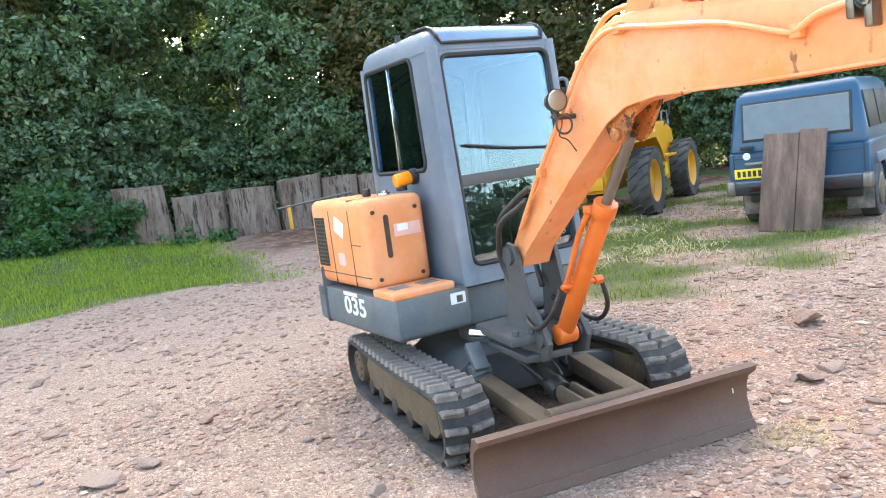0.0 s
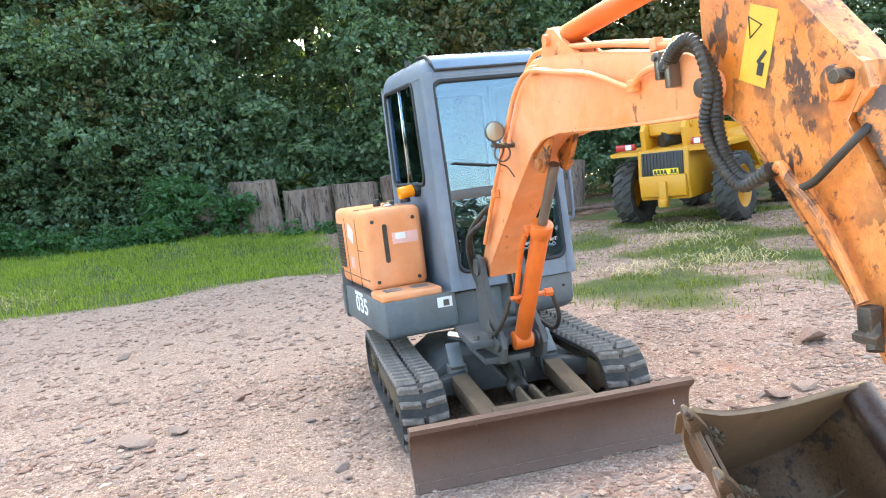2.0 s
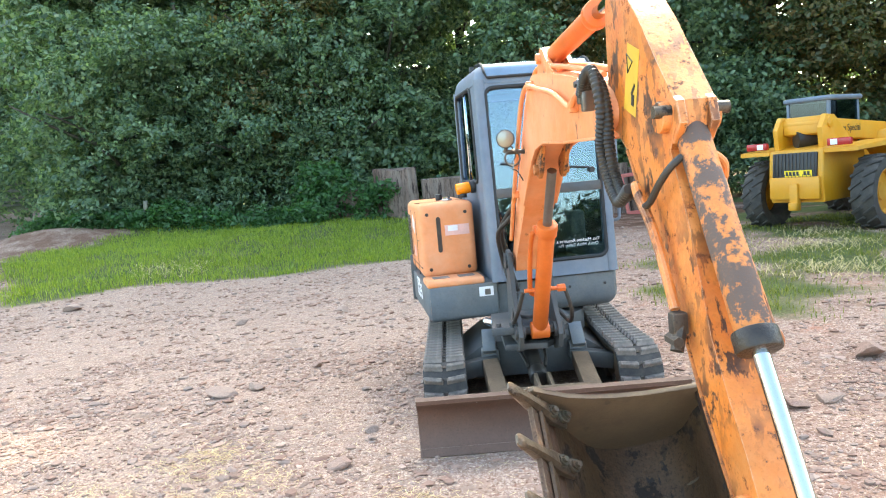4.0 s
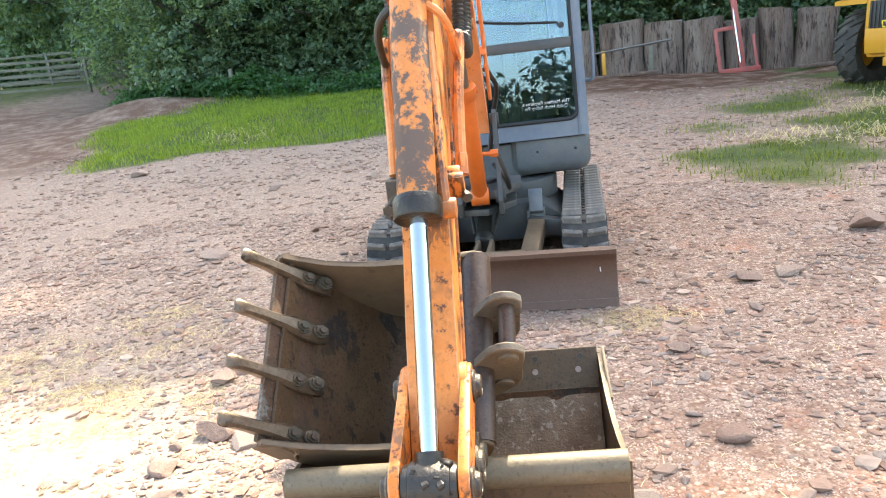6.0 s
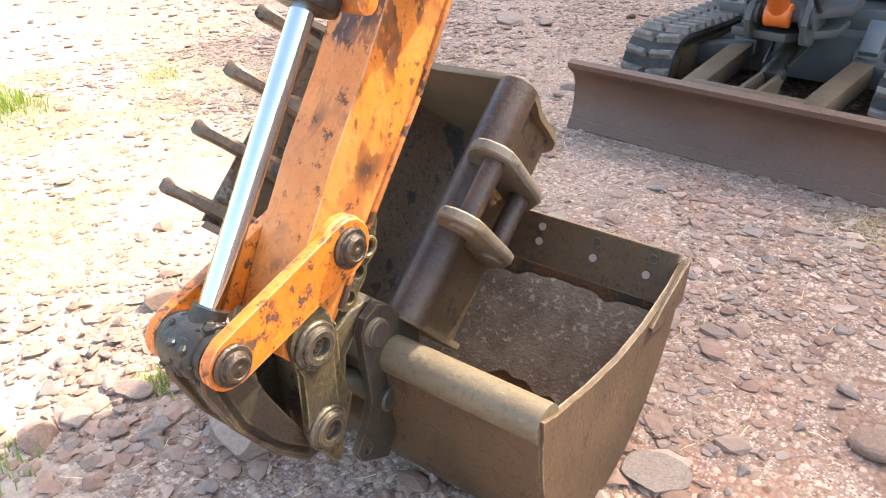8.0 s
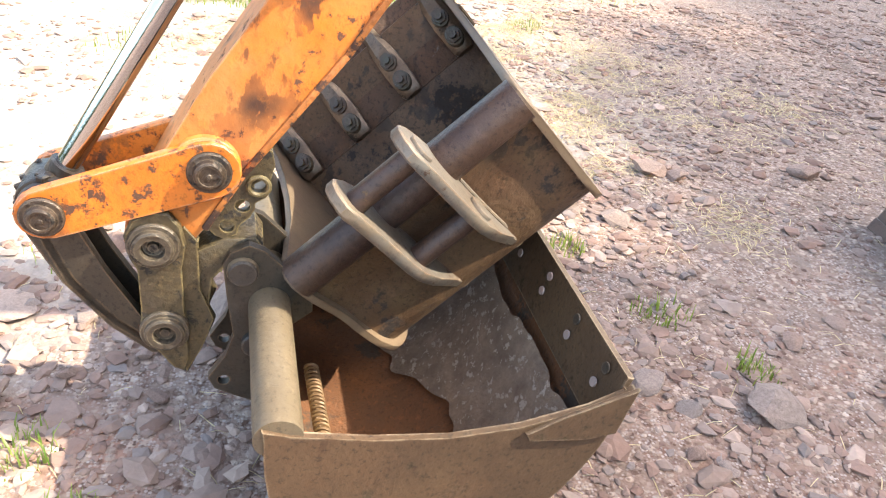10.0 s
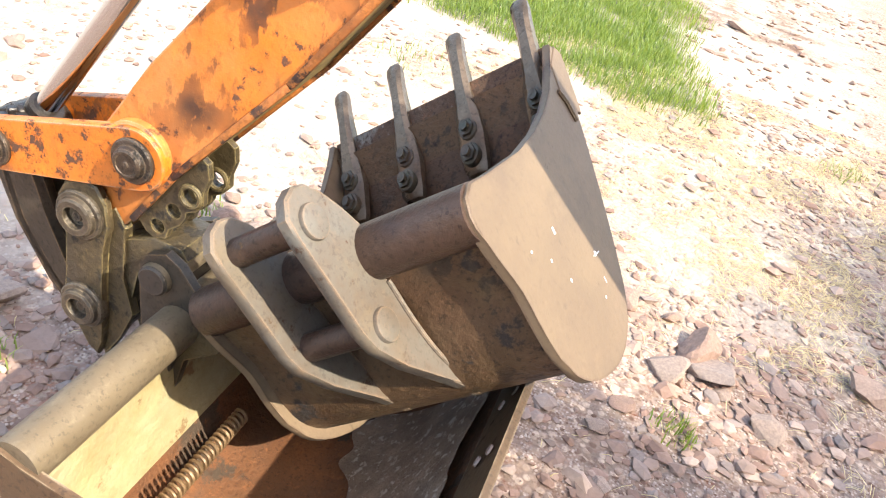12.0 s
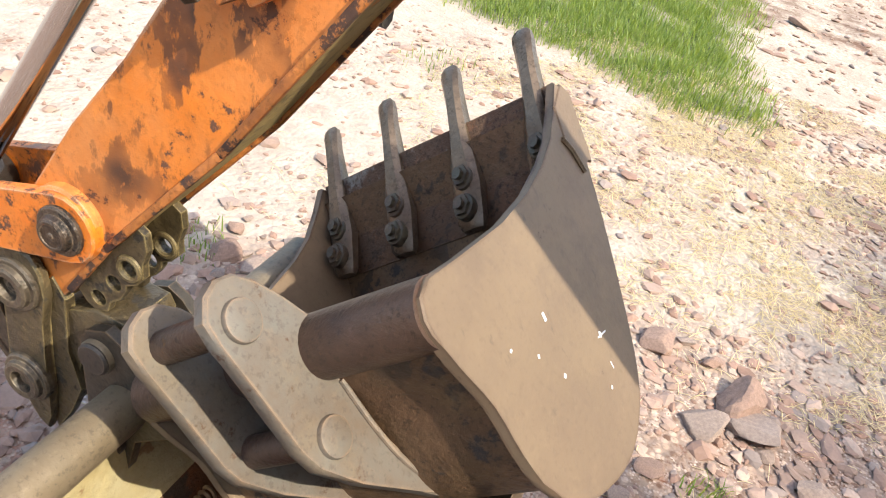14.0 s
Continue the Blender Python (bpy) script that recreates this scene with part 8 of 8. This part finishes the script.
# ---- stones, straw, grass ----
def stone_mesh(seed):
    rng = random.Random(seed)
    bm = bmesh.new()
    bmesh.ops.create_icosphere(bm, subdivisions=3 if seed < 6 else 2, radius=1.0)
    sx, sy, sz = rng.uniform(0.7, 1.3), rng.uniform(0.6, 1.0), rng.uniform(0.35, 0.6)
    cuts = [(Vector([rng.gauss(0, 1) for _ in range(3)]).normalized(), rng.uniform(0.42, 0.8)) for _ in range(13)]
    for v in bm.verts:
        for nrm, d in cuts:
            k = v.co.dot(nrm) - d
            if k > 0:
                v.co -= nrm * k
        v.co += v.normal * 0.035 * noise.noise(v.co * 2.5 + Vector((seed * 3.7, 0, 0)))
        v.co = Vector((v.co.x * sx, v.co.y * sy, v.co.z * sz))
    me = bpy.data.meshes.new("stone")
    bm.to_mesh(me)
    bm.free()
    me.materials.append(M["stone_rand"])
    return me


STONES = [stone_mesh(k) for k in range(12)]
rng_s = random.Random(77)


def put_stone(x, y, r, sink=0.35, mesh=None, turn=None, stretch=1.0):
    o = new("stone", mesh or rng_s.choice(STONES))
    o.parent = ground
    o.location = (x, y, gz(x, y) + r * (0.5 - sink))
    o.rotation_euler = (rng_s.uniform(-0.25, 0.25), rng_s.uniform(-0.25, 0.25), rng_s.uniform(0, 6.28) if turn is None else turn)
    o.scale = (r * stretch, r, r)
    return o


BIG = [(-0.93, -2.44, 0.11), (-0.14, -2.62, 0.17), (0.83, -2.04, 0.09), (-0.61, -2.56, 0.07), (-0.55, -2.77, 0.09), (-0.34, -2.82, 0.07), (1.23, -1.54, 0.09), (-0.04, -0.83, 0.06),
       (0.19, -3.26, 0.14), (-0.22, -3.30, 0.09), (-0.83, -1.19, 0.09), (-1.27, -0.74, 0.08), (-0.10, -1.50, 0.10), (0.14, -1.42, 0.08), (-0.47, -1.68, 0.05), (0.28, -1.08, 0.13),
       (-0.99, -1.38, 0.10), (-0.55, -3.06, 0.08), (-0.55, -2.94, 0.07), (-1.08, -1.45, 0.14), (-0.90, -1.54, 0.08), (-1.22, -1.57, 0.06), (-1.17, -1.74, 0.08), (-2.98, -2.59, 0.06),
       (-6.6, -1.85, 0.14), (-3.35, 5.12, 0.15), (-2.35, 1.88, 0.12), (-2.61, 1.77, 0.14), (-1.94, 2.57, 0.10), (-3.06, 3.13, 0.09), (-2.1, 5.5, 0.14), (-1.22, 0.56, 0.08), (2.68, 1.36, 0.24),
       (1.9, 0.44, 0.10), (-1.31, -0.87, 0.11), (1.10, -0.68, 0.09), (1.66, 0.37, 0.12), (-6.73, 7.5, 0.22), (-1.35, 0.0, 0.10), (-1.27, 2.53, 0.07)]
for x, y, r in BIG:
    o = put_stone(x, y, r, 0.3, STONES[int(abs(x * 31 + y * 17)) % 6])
    o.scale.z *= 0.75
for k in range(70):                                                  # loose gravel in front of the hitch
    a, q = rng_s.uniform(0, 6.28), 0.5 * rng_s.random() ** 0.6
    put_stone(-0.42 + q * math.cos(a) * 1.3, -2.88 + 0.85 * q * math.sin(a), rng_s.uniform(0.014, 0.042), 0.15)
for k in range(190):
    while True:
        x, y = rng_s.uniform(-4.2, 4.2), rng_s.uniform(-4.4, 4.0)
        if rng_s.random() < (1 - 0.7 * float(sunlit_dust_amount(np.array([x]), np.array([y]))[0])) * math.exp(-((x - 0.2) ** 2 + (y + 2.0) ** 2) / 7.0) + 0.12 and not (abs(x) < 1.0 and -0.15 < y < 2.8) and not (-0.25 < x < 0.85 and -3.05 < y < -1.7):
            break
    put_stone(x, y, rng_s.uniform(0.018, 0.05))


def pebbles(count, seed, sizes, area, heaps=()):
    """Small stones as one mesh, drawn together in round patches (x, y, radius) where given."""
    rng = np.random.default_rng(seed)
    bm = bmesh.new()
    bmesh.ops.create_icosphere(bm, subdivisions=1, radius=1.0)
    base = np.array([v.co for v in bm.verts])
    faces = np.array([[v.index for v in f.verts] for f in bm.faces])
    bm.free()
    x0, x1, y0, y1 = area
    x, y = rng.uniform(x0, x1, count), rng.uniform(y0, y1, count)
    dens = 0.5 + fnoise(x, y, 0.9, 12.0) + 0.5 * fnoise(x, y, 2.3, 3.0)
    if heaps:
        near = np.max([np.exp(-((x - a) ** 2 + (y - b) ** 2) / (q * q)) for a, b, q in heaps], axis=0)
        dens = np.where(near > 0.3, near * (0.75 + 0.5 * fnoise(x, y, 2.3, 3.0)), -1)
        dens, x, y = dens[dens > 0.12], x[dens > 0.12], y[dens > 0.12]
        count = len(x)
    keep = (rng.random(count) < np.clip(dens, 0.12, 1) * (1 - 0.4 * sunlit_dust_amount(x, y))) & (grass_amount(x, y) < 0.45)
    x, y = x[keep], y[keep]
    n = len(x)
    r = sizes[0] + (sizes[1] - sizes[0]) * rng.random(n) ** 2.2
    z = ground_height(x, y) + 0.15 * r
    a = rng.uniform(0, 6.28, n)
    sc = np.stack([rng.uniform(0.7, 1.5, n), rng.uniform(0.6, 1.1, n), rng.uniform(0.18, 0.5, n)], 1) * r[:, None]
    v = base[None] * (1 + 0.35 * rng.uniform(-1, 1, (n, len(base), 1))) * sc[:, None]
    c, s = np.cos(a)[:, None], np.sin(a)[:, None]
    v = np.stack([v[..., 0] * c - v[..., 1] * s + x[:, None], v[..., 0] * s + v[..., 1] * c + y[:, None], v[..., 2] + z[:, None]], -1).reshape(-1, 3)
    f = (faces[None] + (np.arange(n) * len(base))[:, None, None]).reshape(-1, 3)
    me = bpy.data.meshes.new("pebbles")
    me.from_pydata(v.tolist(), [], f.tolist())
    me.materials.append(M["pebble"])
    return me


tagged(new("pebbles", pebbles(105000, 4, (0.004, 0.024), (-4.5, 4.5, -5.0, 3.5))), "small pink and grey stones strewn over the yard", "gravel", kind="stuff")
tagged(new("pebbles", pebbles(48000, 5, (0.01, 0.05), (-10, 9, -5.5, 13))), "scattered stones of the far yard", "gravel", kind="stuff")
HEAPS = [(-1.05, -1.62, 0.36), (-1.2, -1.38, 0.25), (-0.75, -1.25, 0.3), (-0.25, -1.3, 0.36), (0.15, -1.15, 0.3), (0.08, -3.2, 0.3), (-0.42, -2.95, 0.45), (-0.6, -2.5, 0.3)]
tagged(new("pebbles", pebbles(9000, 6, (0.007, 0.034), (-2.0, 0.8, -3.8, -0.6), HEAPS)), "loose grey and pink gravel round the buckets", "gravel", kind="stuff")


def blades(count, seed, area, height, width, amount, mat, name, flat=0.0, length=None):
    """Thin bent blades as one mesh; amount(x, y) gives the share kept."""
    rng = np.random.default_rng(seed)
    x, y = rng.uniform(area[0], area[1], count), rng.uniform(area[2], area[3], count)
    keep = rng.random(count) < amount(x, y)
    x, y = x[keep], y[keep]
    n = len(x)
    z = ground_height(x, y)
    h = height * rng.uniform(0.45, 1.25, n)
    a = rng.uniform(0, 6.28, n)
    lean = rng.uniform(0.1, 0.8, n) * h
    dx, dy = np.cos(a), np.sin(a)
    w = width * rng.uniform(0.6, 1.3, n)
    if flat:
        ln = length * rng.uniform(0.4, 1.2, n)
        p0 = np.stack([x - dx * ln / 2, y - dy * ln / 2, z + flat * rng.random(n)], 1)
        p1 = np.stack([x, y, z + flat * (0.3 + rng.random(n))], 1)
        p2 = np.stack([x + dx * ln / 2, y + dy * ln / 2, z + flat * rng.random(n)], 1)
    else:
        p0 = np.stack([x, y, z - 0.01], 1)
        p1 = np.stack([x + dx * lean * 0.35, y + dy * lean * 0.35, z + h * 0.6], 1)
        p2 = np.stack([x + dx * lean, y + dy * lean, z + h], 1)
    s = np.stack([-dy * w, dx * w, np.zeros(n)], 1)
    if flat:
        v = np.stack([p0 - s, p0 + s, p1 + s, p1 - s, p2 + s * 0.6, p2 - s * 0.6], 1).reshape(-1, 3)
    else:
        v = np.stack([p0 - s, p0 + s, p1 + s * 0.8, p1 - s * 0.8, p2 + s * 0.15, p2 - s * 0.15], 1).reshape(-1, 3)
    k = np.arange(n)[:, None] * 6
    f = np.concatenate([k + np.array([[0, 1, 2, 3]]), k + np.array([[3, 2, 4, 5]])], 1).reshape(-1, 4)
    me = bpy.data.meshes.new(name)
    me.from_pydata(v.tolist(), [], f.tolist())
    me.materials.append(mat)
    return new(name, me)


def on_turf(x, y):
    return np.clip(grass_amount(x, y) * 1.2 - 0.25, 0, 1)


tagged(blades(120000, 21, (-9.0, -2.6, -6.0, -1.2), 0.07, 0.0034, on_turf, M["verge"], "grass"), "short bright grass of the verge", "grass", kind="stuff")
tagged(blades(130000, 22, (-13, 2.0, 7.0, 17.5), 0.10, 0.0055, lambda x, y: on_turf(x, y) * (0.35 + 0.65 * smoothstep(fnoise(x, y, 1.1, 4.9), -0.35, 0.2)), M["lush"], "grass"), "lush grass below the wood", "grass", kind="stuff")
tagged(blades(70000, 23, (1.0, 11.5, 2.0, 12.5), 0.06, 0.005, lambda x, y: on_turf(x, y) * (0.25 + 0.75 * smoothstep(fnoise(x, y, 1.4, 2.9), -0.2, 0.3)), M["grass"], "grass"), "patchy grass round the parked vehicles", "grass", kind="stuff")
TUFTS = [(-0.53, -3.20, 0.12), (-2.64, -3.41, 0.2), (-0.53, -2.70, 0.08), (-4.7, 0.0, 0.35), (-5.8, 0.7, 0.45), (-0.2, -1.25, 0.09), (0.1, -1.05, 0.07), (-0.62, -1.45, 0.07), (0.35, -3.1, 0.08), (-3.6, -0.9, 0.15), (0.55, -2.95, 0.06)]


def near_tufts(x, y):
    k = np.zeros_like(x)
    for a, b, r in TUFTS:
        k = np.maximum(k, np.exp(-((x - a) ** 2 + (y - b) ** 2) / (r * r)))
    return np.clip(k - 0.15, 0, 1)


for a, b, r in TUFTS:
    tagged(blades(420, int(abs(a * 100 + b * 10)), (a - r * 1.5, a + r * 1.5, b - r * 1.5, b + r * 1.5), 0.05, 0.0026, near_tufts, M["verge"], "grass_tuft"), "small green grass tuft between stones", "grass", kind="stuff")


def straw_amount(x, y):
    k = smoothstep(-x + 0.7 * fnoise(x, y, 0.8, 4.4), 0.9, 2.0) * smoothstep(y + 0.5 * fnoise(x, y, 0.8, 6.4), -3.6, -2.2) * smoothstep(-y, 0.2, 1.0)
    k = k * smoothstep(fnoise(x, y, 2.5, 1.2), -0.35, 0.35)
    for a, b, r in ((-0.85, -0.7, 0.22), (-1.7, -1.25, 0.35), (-1.35, -1.1, 0.25), (-2.0, -1.35, 0.5), (-2.5, -1.7, 0.45), (-2.9, -0.6, 0.5), (-2.1, -0.2, 0.35), (-3.2, -1.2, 0.4), (-2.3, 0.3, 0.3)):
        k = np.maximum(k, 0.9 * np.exp(-((x - a) ** 2 + (y - b) ** 2) / (r * r)) * smoothstep(fnoise(x, y, 5.0, 2.2), -0.4, 0.3))
    return np.maximum(k, np.maximum(0.8 * smoothstep(np.hypot(x - 0.95, (y + 0.22) * 1.6), 0.42, 0.15), 0.012))


tagged(blades(190000, 31, (-4.4, 3.0, -4.4, 1.2), 0.02, 0.0014, straw_amount, M["straw"], "straw", 0.012, 0.07), "dry straw strewn over the ground", "straw", kind="stuff")


def hay(x, y):
    k = np.zeros_like(x)
    for a, b, r in ((4.3, 5.3, 0.7), (5.1, 7.6, 0.8), (3.2, 5.6, 0.5), (6.0, 9.2, 0.6), (-6.2, 10.5, 0.7)):
        k = np.maximum(k, np.exp(-((x - a) ** 2 + (y - b) ** 2) / (r * r)))
    return np.clip(k - 0.1, 0, 1)


tagged(blades(26000, 33, (-7, 7.5, 4.0, 11.5), 0.05, 0.004, hay, M["straw"], "hay", 0.10, 0.22), "heaps of dry cut grass", "hay", kind="stuff")

# nettles and brambles at the wood's foot, undergrowth in its shade
def bush_strip(name, seed, spots, count, size, mat, label):
    me = leaf_cloud(name, seed, spots, count, size, mat)
    return tagged(new(name, me), label, "undergrowth", kind="stuff")


rb = random.Random(8)
spots = []
for k in range(46):
    x = rb.uniform(-13, -4.4)
    y = 16.6 + 0.12 * (-x - 4) + rb.uniform(-0.5, 0.7)
    spots.append(((x, y, gz(x, y) + 0.2), (0.5, 0.4, rb.uniform(0.2, 0.42))))
for x, y, s in ((-1.35, 16.6, 0.32), (-0.3, 16.7, 0.25), (-3.1, 16.9, 0.2), (-4.3, 17.2, 0.5)):
    spots.append(((x, y, gz(x, y) + s * 0.6), (s * 1.2, s, s)))
bush_strip("nettles", 61, spots, 16000, 0.06, M["nettle"], "green nettles and weeds at the wood's foot")
spots = []
for k in range(150):
    x = rb.uniform(-16, 22)
    y = (19.6 if x < 12 else 19.6 - 0.5 * (x - 12)) + rb.uniform(0, 3.2)
    spots.append(((x, y, gz(x, y) + rb.uniform(0.4, 2.6)), (1.1, 0.8, rb.uniform(0.6, 1.1))))
bush_strip("undergrowth", 62, spots, 90000, 0.085, M["leaf"], "dense dark undergrowth below the trees")
spots = []
for k in range(120):
    x = rb.uniform(-18, 26)
    y = 25.5 + rb.uniform(0, 4)
    spots.append(((x, y, rb.uniform(0.4, 4.5)), (1.6, 1.0, rb.uniform(0.8, 1.4))))
bush_strip("undergrowth", 63, spots, 26000, 0.2, M["leaf"], "dense dark thicket deep in the wood")
# unseen hedge behind the camera, added as a dark reflection in the cab glass
spots = [((x, -42 + 2 * math.sin(x), 2.2 + 0.5 * math.sin(x * 1.7)), (2.8, 1.8, 2.9 + 0.5 * math.sin(x * 0.6))) for x in range(-60, 61, 3)]
spots += [((58 + 2 * math.sin(y), y, 2.4), (1.8, 2.8, 3.2)) for y in range(-42, 10, 3)]
bush_strip("undergrowth", 65, spots, 60000, 0.3, M["hedge_leaf"], "unseen tall dark hedge, added for the cab glass to reflect")
spots = [((-3.3, 17.5, 1.15), (0.7, 0.5, 0.45)), ((-2.7, 17.4, 0.75), (0.4, 0.4, 0.5)), ((-4.2, 17.7, 1.5), (0.8, 0.6, 0.7)), ((-2.4, 17.2, 1.35), (0.35, 0.3, 0.3))]
bush_strip("bramble", 64, spots, 3800, 0.07, M["nettle"], "bramble hanging over the low stump")
